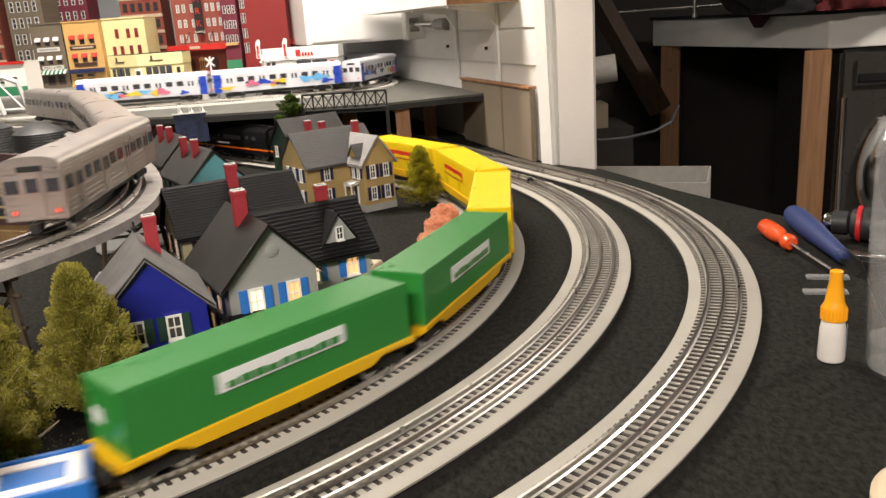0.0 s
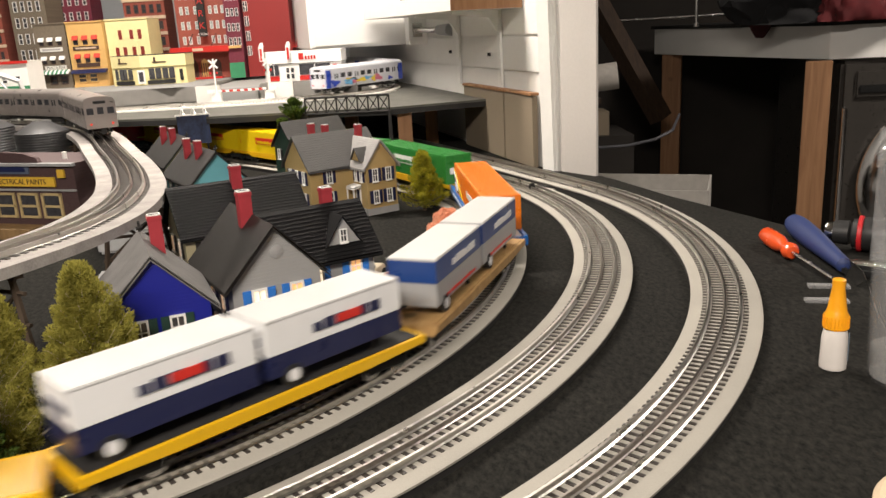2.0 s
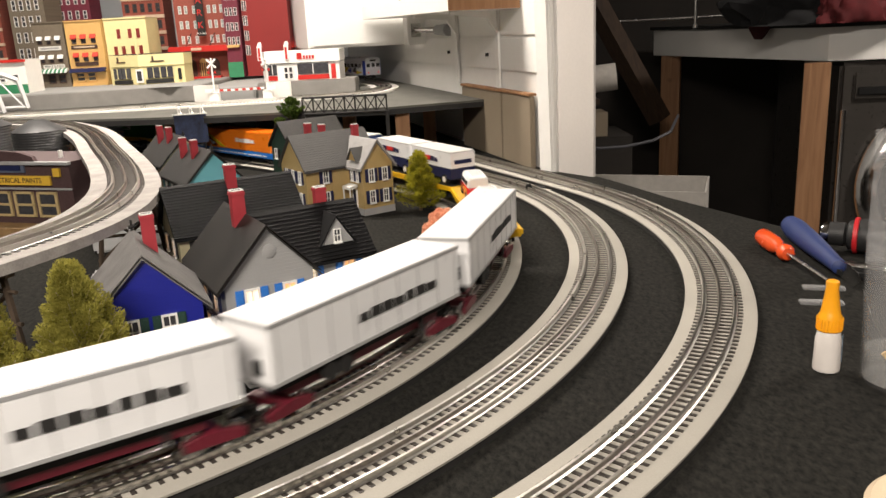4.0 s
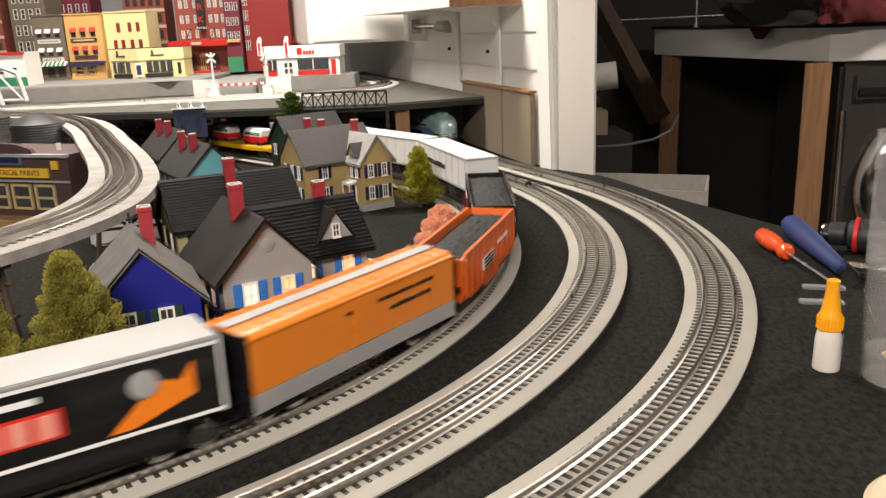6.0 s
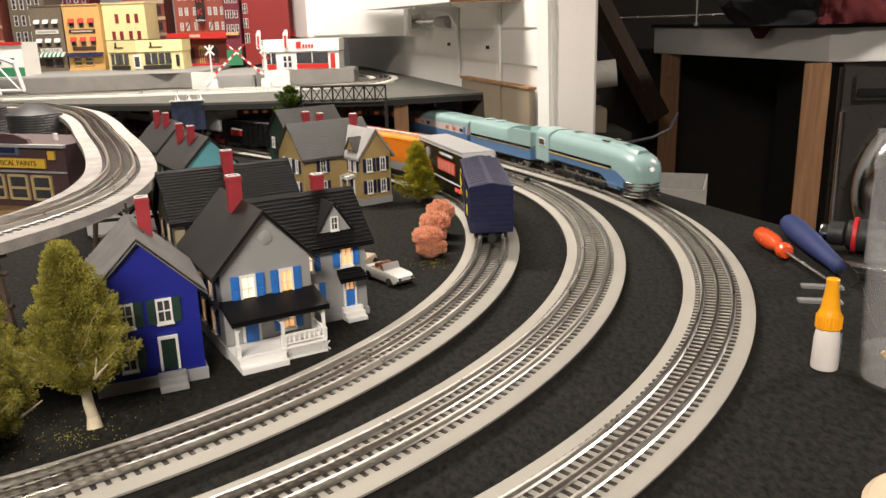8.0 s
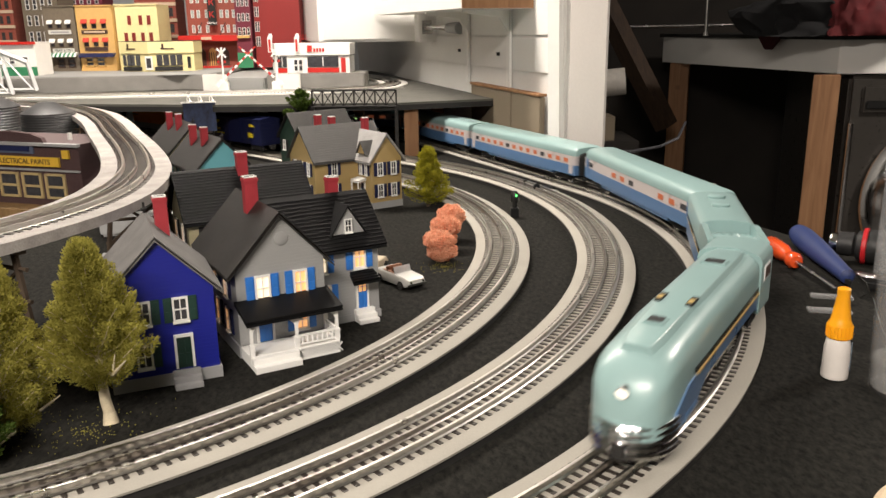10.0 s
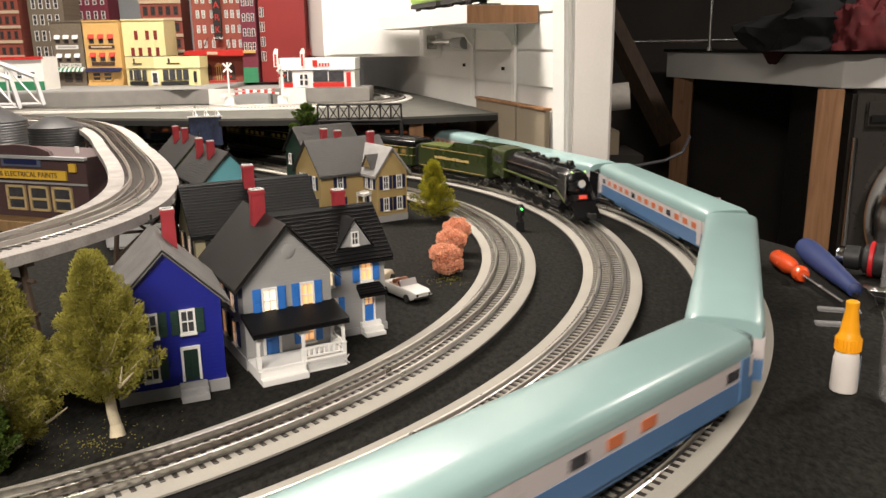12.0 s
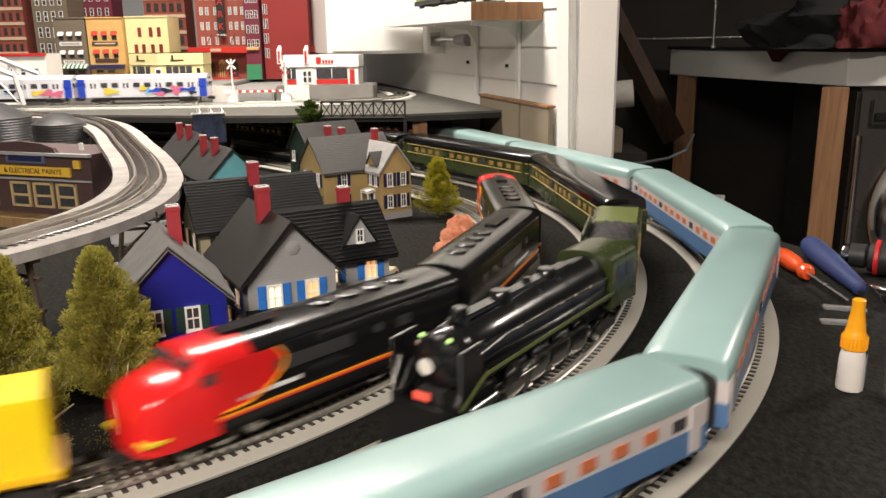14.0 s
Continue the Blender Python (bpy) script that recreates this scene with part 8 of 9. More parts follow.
def diesel(length, nosed, flip=False):
    """A rounded covered-wagon diesel; the nose, if any, points ahead (or back when flipped)."""
    k = -1 if flip else 1
    what = "black streamlined diesel engine with a red rounded nose" if nosed else "black streamlined booster diesel engine with an orange stripe"
    ob = rolling("diesel_engine", what, "diesel engine", length, "diesel engines")
    h = length / 2 - 0.007
    end = h - 0.055 if nosed else h

    def section(x, y, z1, rise, z0=0.017):
        return [(k * x, yy, zz) for yy, zz in arch(y, z0, z1, rise)]

    bm = bmesh.new()
    loft(bm, [section(-h, 0.0305, 0.078, 0.013), section(end, 0.0305, 0.078, 0.013)])
    body = part("body", bm, CAR_BLACK, ob, "glossy black body")
    for z, t, mat in ((0.0295, 0.0024, STRIPE), (0.0274, 0.0020, STRIPE_RED)):
        bm = bmesh.new()
        box(bm, k * (end - h) / 2, 0, z, (end + h), 0.0622, t)
        part("stripe", bm, mat, body)
    if nosed:
        bm = bmesh.new()
        loft(bm, [section(end, 0.0307, 0.0782, 0.0132), section(end + 0.010, 0.0306, 0.078, 0.0130), section(end + 0.0175, 0.0304, 0.0665, 0.0085), section(end + 0.034, 0.0296, 0.0635, 0.0085), section(end + 0.046, 0.0275, 0.059, 0.0085), section(end + 0.0525, 0.0235, 0.053, 0.0075), section(end + 0.0556, 0.0170, 0.046, 0.006), section(end + 0.0568, 0.0080, 0.040, 0.003)])
        part("nose", bm, NOSE_RED, ob, "bright red nose")
        # red bonnet sweeping back over the roof and both flanks
        hood = [(0.0, 0.0780, 0.0134), (0.030, 0.0780, 0.0134)]
        bm = bmesh.new()
        loft(bm, [[(k * (end + 0.0002 - x), yy * 1.006, zz) for yy, zz in arch(0.0307, z1 - 0.004, z1, rise)] for x, z1, rise in hood])
        part("red_bonnet", bm, NOSE_RED, body)
        for s in (-1, 1):
            n = 22
            pts = [(end - 0.012 - 0.046 * math.sin(math.pi * (0.08 + 0.62 * i / n)) ** 0.9, 0.0365 + 0.0415 * i / n) for i in range(n + 1)]
            pts = [(end - 0.004, 0.0352)] + pts
            bm = bmesh.new()
            prism(bm, [(k * x, z) for x, z in [(end + 0.0005, 0.0345)] + pts + [(end + 0.0005, 0.078)]], s * 0.0306, s * 0.0312, "y")
            part("red_flank", bm, NOSE_RED, body)
            bm = bmesh.new()
            for (xa, za), (xb, zb) in zip(pts, pts[1:]):
                rod(bm, (k * xa, s * 0.0312, za), (k * xb, s * 0.0312, zb), 0.0012, n=5)
            part("flank_edge", bm, STRIPE, body)
            bm = bmesh.new()
            box(bm, k * (end + 0.006), s * 0.0304, 0.063, 0.011, 0.0014, 0.010)
            part("cab_window", bm, PANE_DARK, ob)
            bm = bmesh.new()
            box(bm, k * (end + 0.0136), s * 0.0125, 0.0765, 0.0085, 0.019, 0.0075, None)
            part("windscreen", bm, PANE_DARK, ob)
        bm = bmesh.new()
        box(bm, k * (end + 0.03), 0, 0.027, 0.0515, 0.0575, 0.003)
        part("nose_band", bm, LOGO_YELLOW, ob)
        bm = bmesh.new()
        rod(bm, (k * (end + 0.045), 0, 0.0525), (k * (end + 0.0505), 0, 0.0525), 0.0042, n=14)
        lamp = part("headlight", bm, CHROME, ob)
        bm = bmesh.new()
        rod(bm, (k * (end + 0.0505), 0, 0.0525), (k * (end + 0.0512), 0, 0.0525), 0.0034, n=14)
        part("lens", bm, glow("lens_pale", (0.9, 0.85, 0.7), 0.6), lamp)
    # roof fans, vents and side portholes
    for i in range(4):
        bm = bmesh.new()
        lathe(bm, [(0.0105, 0), (0.0105, 0.0025), (0.009, 0.0032), (0.002, 0.0034)], 20, Matrix.Translation((k * (-h + 0.05 + i * 0.028), 0, 0.0902)))
        part("roof_fan", bm, CAR_BLACK, ob)
    bm = bmesh.new()
    box(bm, k * 0.055, 0, 0.0895, 0.05, 0.016, 0.004)
    part("roof_hatch", bm, CAR_BLACK, ob, bevel=0.001)
    for x in (-0.055, 0.075):
        for s in (-1, 1):
            bm = bmesh.new()
            rod(bm, (k * x, s * 0.0300, 0.062), (k * x, s * 0.0311, 0.062), 0.0048, n=16)
            part("porthole", bm, PANE_DARK, body)
    for s in (-1, 1):
        boxpart("side_grille", (k * 0.012, s * 0.0306, 0.0535, 0.075, 0.0014, 0.0125), GRILLE, body)
        boxpart("side_vent", (k * -0.085, s * 0.0306, 0.0555, 0.014, 0.0014, 0.0105), GRILLE, body)
    bars("lettering_bar", body, k * 0.055, 0.040, 0.055, 0.005, 0.0308, TR_WHITE, 8)
    boxpart("fuel_tank", (0, 0, 0.008, h * 0.75, 0.044, 0.0095), CAR_BLACK, ob)
    for s in (-1, 1):
        bogie(ob, s * (h - 0.065), BLACK_MATT, (-0.028, 0.0, 0.028), 0.0105)
    return lowered(ob, 0.85, 0.020)


def coach(label, length, roof, band, lower, pane, stripe=None, windows=14, group="passenger cars", baggage=False, y=0.0315, roof_rise=0.016):
    """A streamlined passenger car."""
    ob = rolling("passenger_car", label, "passenger car", length, group)
    h = length / 2 - 0.009
    low = along("lower_side", rect(y, 0.020, 0.043), -h, h, lower, ob)
    mid = along("window_band", rect(y - 0.0004, 0.043, 0.064), -h, h, band, ob)
    bm = bmesh.new()
    prof = [(-y, 0.064), (y, 0.064)] + [(y * math.copysign(abs(math.cos(a)) ** 0.55, math.cos(a)), 0.070 + roof_rise * math.sin(a) ** 0.7) for a in [math.pi * i / 14 for i in range(15)]]
    ends = [(yy * 0.93, 0.064 + (zz - 0.064) * 0.86) for yy, zz in prof]
    loft(bm, [[(x, yy, zz) for yy, zz in p] for x, p in ((-h, ends), (-h + 0.006, prof), (h - 0.006, prof), (h, ends))])
    part("roof", bm, roof, ob)
    if stripe:
        along("stripe", rect(y + 0.0005, 0.0425, 0.0440), -h, h, stripe, low)
        along("stripe", rect(y + 0.0005, 0.0625, 0.0638), -h, h, stripe, mid)
    span = h - 0.03
    for i in range(windows):
        x = -span + 2 * span * i / (windows - 1)
        if baggage and (i % 5) in (1, 2):
            continue
        for s in (-1, 1):
            bm = bmesh.new()
            box(bm, x, s * (y - 0.0002), 0.0475, span * 2 / windows * 0.5, 0.0012, 0.0095)
            part("window", bm, pane if (i * 7) % 5 else PANE_DARK, mid)
    for s in (-1, 1):
        for e in (-1, 1):
            bm = bmesh.new()
            box(bm, e * (h - 0.013), s * (y + 0.0002), 0.023, 0.011, 0.0012, 0.041)
            part("door", bm, band if not baggage else lower, ob)
    for e in (-1, 1):
        bm = bmesh.new()
        pts = arch(y * 0.72, 0.02, 0.062, 0.010)
        prism(bm, pts, e * h, e * (h + 0.006), "x")
        bellows = part("bellows", bm, BLACK_MATT, ob, "black end bellows")
        boxpart("end_door", (e * (h + 0.0064), 0, 0.022, 0.001, 0.018, 0.036), DARK_BROWN, bellows)
    boxpart("underframe", (0, 0, 0.011, h * 0.9, 0.034, 0.009), BLACK_MATT, ob)
    along("skirt", rect(y - 0.002, 0.015, 0.020), -h * 0.62, h * 0.62, lower, ob)
    for s in (-1, 1):
        bogie(ob, s * (h - 0.055), BLACK_MATT, (-0.02, 0.02), 0.0102)
    return lowered(ob, 0.81 if stripe is None else 0.92, 0.020)


def streamliner():
    """The aqua bathtub-nosed steam engine; its nose points ahead."""
    length = 0.372
    ob = rolling("steam_engine", "aqua and blue streamlined steam engine with a rounded nose", "steam engine", length, "streamlined train")
    h = length / 2 - 0.006

    def sec(x, y, z0, z1, rise):
        return [(x, yy, zz) for yy, zz in arch(y, z0, z1, rise, 10)]

    bm = bmesh.new()
    loft(bm, [sec(-h + 0.058, 0.0285, 0.046, 0.070, 0.020), sec(0.07, 0.0285, 0.046, 0.070, 0.0195), sec(0.12, 0.028, 0.044, 0.067, 0.019), sec(0.145, 0.0280, 0.034, 0.0655, 0.0185), sec(0.160, 0.0272, 0.025, 0.062, 0.0180), sec(0.170, 0.0252, 0.0212, 0.057, 0.0165), sec(0.1770, 0.0215, 0.0208, 0.051, 0.0140), sec(0.1815, 0.0160, 0.0206, 0.044, 0.0105), sec(0.1838, 0.0090, 0.0206, 0.036, 0.007)])
    part("shroud", bm, AQUA, ob, "aqua boiler shroud")
    bm = bmesh.new()
    loft(bm, [sec(-h + 0.004, 0.0300, 0.024, 0.079, 0.0135), sec(-h + 0.0575, 0.0300, 0.024, 0.079, 0.0135)])
    cab = part("cab", bm, AQUA, ob, "aqua cab")
    for s in (-1, 1):
        bm = bmesh.new()
        box(bm, -h + 0.03, s * 0.0302, 0.056, 0.026, 0.0014, 0.017)
        w = part("cab_window_frame", bm, TR_WHITE, cab)
        bm = bmesh.new()
        box(bm, -h + 0.03, s * 0.0308, 0.0585, 0.021, 0.0014, 0.012)
        part("cab_window", bm, DARK_BROWN, w)
        bm = bmesh.new()
        prism(bm, [(-h + 0.058, 0.027), (-h + 0.075, 0.033), (0.07, 0.033), (0.095, 0.022), (0.145, 0.018), (0.155, 0.025), (0.152, 0.033), (0.12, 0.0455), (-h + 0.058, 0.0455)], s * 0.0278, s * 0.0292, "y")
        skirt = part("skirt", bm, SLATE_BLUE, ob, "blue side skirt")
        bm = bmesh.new()
        box(bm, -0.02, s * 0.0292, 0.0452, 0.24, 0.0016, 0.0024)
        part("gold_line", bm, GOLD, skirt)
        bm = bmesh.new()
        box(bm, -0.02, s * 0.0286, 0.0478, 0.25, 0.0014, 0.005)
        part("black_line", bm, CAR_BLACK, skirt)
    # long flat casing along the top, ending in a small visor over the nose
    bm = bmesh.new()
    rings = []
    for x, w, z in ((-0.122, 0.0125, 0.0905), (-0.10, 0.0140, 0.0925), (0.03, 0.0140, 0.0928), (0.10, 0.0130, 0.0912), (0.140, 0.0120, 0.0888), (0.156, 0.0095, 0.0862)):
        rings.append([(x, -w - 0.004, z - 0.012), (x, -w, z - 0.001), (x, -w + 0.0015, z), (x, w - 0.0015, z), (x, w, z - 0.001), (x, w + 0.004, z - 0.012)])
    loft(bm, rings)
    part("roof_casing", bm, AQUA, ob, "aqua flat-topped roof casing")
    for x, w in ((0.112, 0.015), (-0.062, 0.022)):
        bm = bmesh.new()
        box(bm, x, 0, 0.0895 if x > 0 else 0.0918, 0.018, w, 0.0024)
        hatch = part("roof_hatch", bm, AQUA, ob, bevel=0.0008)
        boxpart("hatch_grille", (x, 0, 0.0917 if x > 0 else 0.0940, 0.012, w * 0.7, 0.0008), GRILLE, hatch)
    for s in (-1, 1):
        slot = boxpart("smoke_slot", (0.060, s * 0.0120, 0.0915, 0.020, 0.0050, 0.0022), BLACK_MATT, ob)
        boxpart("slot_rim", (0.0625, s * 0.0120, 0.0934, 0.009, 0.0036, 0.0008), GOLD, slot)
        bm = bmesh.new()
        rod(bm, (-0.11, s * 0.0268, 0.0735), (0.115, s * 0.0262, 0.0722), 0.0006, n=6)
        part("handrail", bm, AQUA, ob)
    bm = bmesh.new()
    for i in range(5):
        n = 14
        pts = []
        for j in range(n + 1):
            a = math.pi * (j / n - 0.5)
            pts.append((0.148 + 0.038 * math.cos(a), 0.029 * math.sin(a)))
        z = 0.009 + i * 0.0052
        for (xa, ya), (xb, yb) in zip(pts, pts[1:]):
            rod(bm, (xa, ya, z), (xb, yb, z), 0.0022, n=6)
    part("pilot", bm, CHROME, ob, "chrome banded pilot")
    bm = bmesh.new()
    rod(bm, (0.170, 0, 0.0585), (0.1835, 0, 0.0565), 0.0055, 0.005, n=16)
    lamp = part("headlight", bm, CHROME, ob)
    bm = bmesh.new()
    rod(bm, (0.1835, 0, 0.0565), (0.1841, 0, 0.0564), 0.0042, n=16)
    part("lens", bm, glow("lens_soft", (1, 0.95, 0.85), 0.5), lamp)
    for x in (-0.072, -0.03, 0.012, 0.054):
        for s in (-1, 1):
            bm = bmesh.new()
            rod(bm, (x, s * 0.0145, 0.0195), (x, s * 0.0175, 0.0195), 0.0195, n=26)
            wheel = part("driving_wheel", bm, CAR_BLACK, ob)
            bm = bmesh.new()
            rod(bm, (x, s * 0.0176, 0.0195), (x, s * 0.0188, 0.0195), 0.0045, n=12)
            part("hub", bm, STEEL, wheel)
    for s in (-1, 1):
        bm = bmesh.new()
        box(bm, -0.005, s * 0.0200, 0.0145, 0.14, 0.002, 0.004)
        box(bm, 0.065, s * 0.0215, 0.0165, 0.075, 0.002, 0.0035)
        part("side_rod", bm, STEEL, ob)
        bm = bmesh.new()
        rod(bm, (0.095, s * 0.0215, 0.02), (0.128, s * 0.0215, 0.02), 0.0085, n=16)
        part("cylinder", bm, SLATE_BLUE, ob)
    bogie(ob, 0.14, BLACK_MATT, (-0.012, 0.012), 0.009)
    bogie(ob, -h + 0.035, BLACK_MATT, (-0.012, 0.012), 0.009)
    boxpart("frame", (0, 0, 0.019, 0.3, 0.024, 0.026), BLACK_MATT, ob)
    return lowered(ob, 0.88, 0.030, 0.946)


def stream_tender():
    length = 0.27
    ob = rolling("tender", "aqua and blue streamlined tender with coal bunker", "tender", length, "streamlined train")
    h = length / 2 - 0.007
    along("lower_side", rect(0.0305, 0.019, 0.045), -h, h, SLATE_BLUE, ob, "blue lower side")
    up = along("upper_side", arch(0.0303, 0.045, 0.076, 0.009), -h, h * 0.3, AQUA, ob, "aqua tank")
    bm = bmesh.new()
    for s in (-1, 1):
        prism(bm, [(h * 0.3, 0.045), (h, 0.045), (h, 0.084), (h * 0.45, 0.084), (h * 0.3, 0.080)], s * 0.0303, s * 0.024, "y")
    box(bm, h - 0.003, 0, 0.045, 0.006, 0.06, 0.036)
    part("bunker_side", bm, AQUA, ob)
    bm = bmesh.new()
    nx, ny = 20, 10
    grid = [[bm.verts.new((h * 0.3 + (h * 0.66) * i / nx, -0.024 + 0.048 * j / ny, 0.068 + 0.006 * noise.noise(Vector((i * 0.8, j * 0.8, 4))))) for j in range(ny + 1)] for i in range(nx + 1)]
    for i in range(nx):
        for j in range(ny):
            bm.faces.new((grid[i][j], grid[i + 1][j], grid[i + 1][j + 1], grid[i][j + 1]))
    part("coal_load", bm, AQUA, ob, smooth=False)
    along("black_line", rect(0.0309, 0.0438, 0.050), -h, h, CAR_BLACK, ob)
    along("gold_line", rect(0.0311, 0.0425, 0.0438), -h, h, GOLD, ob)
    for x in (-0.04, -0.09):
        bm = bmesh.new()
        lathe(bm, [(0.011, 0), (0.011, 0.003), (0.008, 0.0045)], 20, Matrix.Translation((x, 0, 0.0848)))
        part("water_hatch", bm, AQUA, ob)
    boxpart("underframe", (0, 0, 0.012, h * 1.7, 0.04, 0.0068), BLACK_MATT, ob)
    for s in (-1, 1):
        bogie(ob, s * (h - 0.06), BLACK_MATT, (-0.026, 0.0, 0.026), 0.010)
    return lowered(ob, 0.86, 0.020)


WHEELS = []


def northern():
    """The black steam engine of the middle track with olive running boards."""
    length = 0.375
    ob = rolling("steam_engine", "black steam engine with olive green running boards and lit headlamp", "steam engine", length, "olive passenger train")
    h = length / 2 - 0.006
    ax = Matrix.Rotation(radians(90), 4, "Y")
    bm = bmesh.new()
    lathe(bm, [(0.024, -0.115), (0.0262, -0.113), (0.0262, 0.0), (0.0245, 0.07), (0.0235, 0.128), (0.0215, 0.131)], 32, Matrix.Translation((0, 0, 0.0575)) @ ax)
    boiler = part("boiler", bm, CAR_BLACK, ob, "glossy black boiler")
    for x in (-0.08, -0.04, 0.0, 0.04, 0.08, 0.12):
        bm = bmesh.new()
        lathe(bm, [(0.0255, -0.0008), (0.0268, -0.0008), (0.0268, 0.0008), (0.0255, 0.0008)], 32, Matrix.Translation((x, 0, 0.0575)) @ ax @ Matrix.Diagonal((0.99 - max(0, x) * 0.8, 0.99 - max(0, x) * 0.8, 1, 1)))
        part("boiler_band", bm, CAR_BLACK, boiler)
    bm = bmesh.new()
    lathe(bm, [(0.0215, 0.130), (0.0205, 0.137), (0.012, 0.142), (0.001, 0.143)], 28, Matrix.Translation((0, 0, 0.0575)) @ ax)
    part("smokebox_front", bm, CAR_BLACK, ob)
    bm = bmesh.new()
    rod(bm, (0.140, 0, 0.060), (0.150, 0, 0.060), 0.0065, 0.0072, n=18)
    lamp = part("headlight", bm, CHROME, ob)
    bm = bmesh.new()
    rod(bm, (0.150, 0, 0.060), (0.1508, 0, 0.060), 0.006, n=18)
    part("lens", bm, LAMP_WHITE, lamp)
    for s in (-1, 1):
        bm = bmesh.new()
        bmesh.ops.create_uvsphere(bm, u_segments=8, v_segments=6, radius=0.002, matrix=Matrix.Translation((0.137, s * 0.012, 0.078)))
        part("class_lamp", bm, glow("class_green", (0.6, 1.0, 0.3), 0.5), ob)
    for x, r, hh in ((0.105, 0.0075, 0.012), (0.045, 0.010, 0.010), (-0.035, 0.010, 0.009), (0.0, 0.004, 0.009)):
        bm = bmesh.new()
        lathe(bm, [(r * 1.15, -0.004), (r, 0.0), (r * 0.95, hh * 0.7), (r * 0.7, hh), (r * 0.3, hh * 1.02)], 20, Matrix.Translation((x, 0, 0.081)))
        part("dome" if r > 0.008 else "chimney", bm, CAR_BLACK, ob)
    bm = bmesh.new()
    box(bm, 0.02, 0, 0.0815, 0.19, 0.012, 0.0045)
    part("feedwater_casing", bm, CAR_BLACK, ob, bevel=0.001)
    for s in (-1, 1):
        bm = bmesh.new()
        prism(bm, [(-0.118, 0.0455), (0.115, 0.0455), (0.148, 0.030), (0.152, 0.030), (0.152, 0.034), (0.118, 0.0505), (-0.118, 0.0505)], s * 0.021, s * 0.0305, "y")
        board = part("running_board", bm, CAR_BLACK, ob, "black running board")
        bm = bmesh.new()
        prism(bm, [(-0.118, 0.0478), (0.115, 0.0478), (0.149, 0.0315), (0.1515, 0.0335), (0.117, 0.0507), (-0.118, 0.0507)], s * 0.0302, s * 0.0310, "y")
        part("olive_edge", bm, OLIVE_TRIM, board, "olive painted edge")
        bm = bmesh.new()
        prism(bm, [(0.118, 0.034), (0.150, 0.034), (0.150, 0.076), (0.122, 0.076)], s * 0.0292, s * 0.0305, "y")
        d = part("smoke_deflector", bm, CAR_BLACK, ob)
        bm = bmesh.new()
        rod(bm, (0.1505, s * 0.03, 0.034), (0.1505, s * 0.03, 0.076), 0.0009, n=6)
        rod(bm, (0.1505, s * 0.03, 0.076), (0.122, s * 0.03, 0.0765), 0.0009, n=6)
        part("deflector_edge", bm, STEEL, d)
        bm = bmesh.new()
        pts = [(-0.11, 0.066), (-0.02, 0.068), (0.08, 0.069), (0.125, 0.064)]
        for (xa, za), (xb, zb) in zip(pts, pts[1:]):
            rod(bm, (xa, s * 0.0275, za), (xb, s * 0.0275, zb), 0.0008, n=6)
        part("handrail", bm, STEEL, ob)
        bm = bmesh.new()
        rod(bm, (0.098, s * 0.0235, 0.0205), (0.134, s * 0.0235, 0.0205), 0.0098, n=20)
        cyl = part("cylinder", bm, CAR_BLACK, ob)
        boxpart("valve_chest", (0.116, s * 0.0235, 0.029, 0.034, 0.013, 0.012), CAR_BLACK, cyl, bevel=0.002)
        for x in (-0.072, -0.032, 0.008, 0.048):
            bm = bmesh.new()
            lathe(bm, [(0.0150, -0.0016), (0.0190, -0.0016), (0.0205, -0.001), (0.0190, 0.0016), (0.0150, 0.0016)], 30, Matrix.Rotation(radians(90), 4, "X"))
            for i in range(10):
                a = 2 * math.pi * i / 10
                box(bm, 0, 0, 0.003, 0.0018, 0.0022, 0.0135, Matrix.Rotation(a, 4, "Y"))
            lathe(bm, [(0.0045, -0.002), (0.0045, 0.002)], 14, Matrix.Rotation(radians(90), 4, "X"))
            prism(bm, [(-0.012, 0.008), (0.012, 0.008), (0.009, 0.0145), (-0.009, 0.0145)], -0.0014, 0.0014, "y")
            wheel = part("driving_wheel", bm, CAR_BLACK, ob)
            wheel.matrix_local = pose(x, s * 0.0165, 0.0195)
            WHEELS.append((wheel, x, s * 0.0165, 0))
        bm = bmesh.new()
        box(bm, -0.012, 0, -0.0022, 0.126, 0.002, 0.0044)
        for x in (-0.072, -0.032, 0.008, 0.048):
            rod(bm, (x, -0.0014, 0), (x, 0.0014, 0), 0.0034, n=10)
        siderod = part("side_rod", bm, STEEL, ob)
        siderod.matrix_local = pose(0, s * 0.0205, 0.0195)
        WHEELS.append((siderod, 0, s * 0.0205, 1))
        bm = bmesh.new()
        box(bm, 0.062, s * 0.0235, 0.0195, 0.08, 0.002, 0.003)
        part("crosshead_guide", bm, STEEL, ob)
    bm = bmesh.new()
    loft(bm, [[(x, yy, zz) for yy, zz in arch(0.0300, 0.032, 0.078, 0.009)] for x in (-h + 0.004, -0.116)])
    cab = part("cab", bm, OLIVE_CAR, ob, "olive green cab")
    for s in (-1, 1):
        for x in (-0.158, -0.136):
            bm = bmesh.new()
            box(bm, x, s * 0.0301, 0.058, 0.017, 0.0014, 0.015)
            part("cab_window", bm, PANE_DARK, cab)
    bm = bmesh.new()
    prism(bm, [(0.148, 0.029), (0.176, 0.006), (0.179, 0.006), (0.179, 0.010), (0.155, 0.030)], -0.022, 0.022, "y")
    for i in range(9):
        y = -0.02 + 0.005 * i
        rod(bm, (0.155, y, 0.028), (0.180, y * 0.8, 0.006), 0.0012, n=5)
    part("pilot", bm, CAR_BLACK, ob)
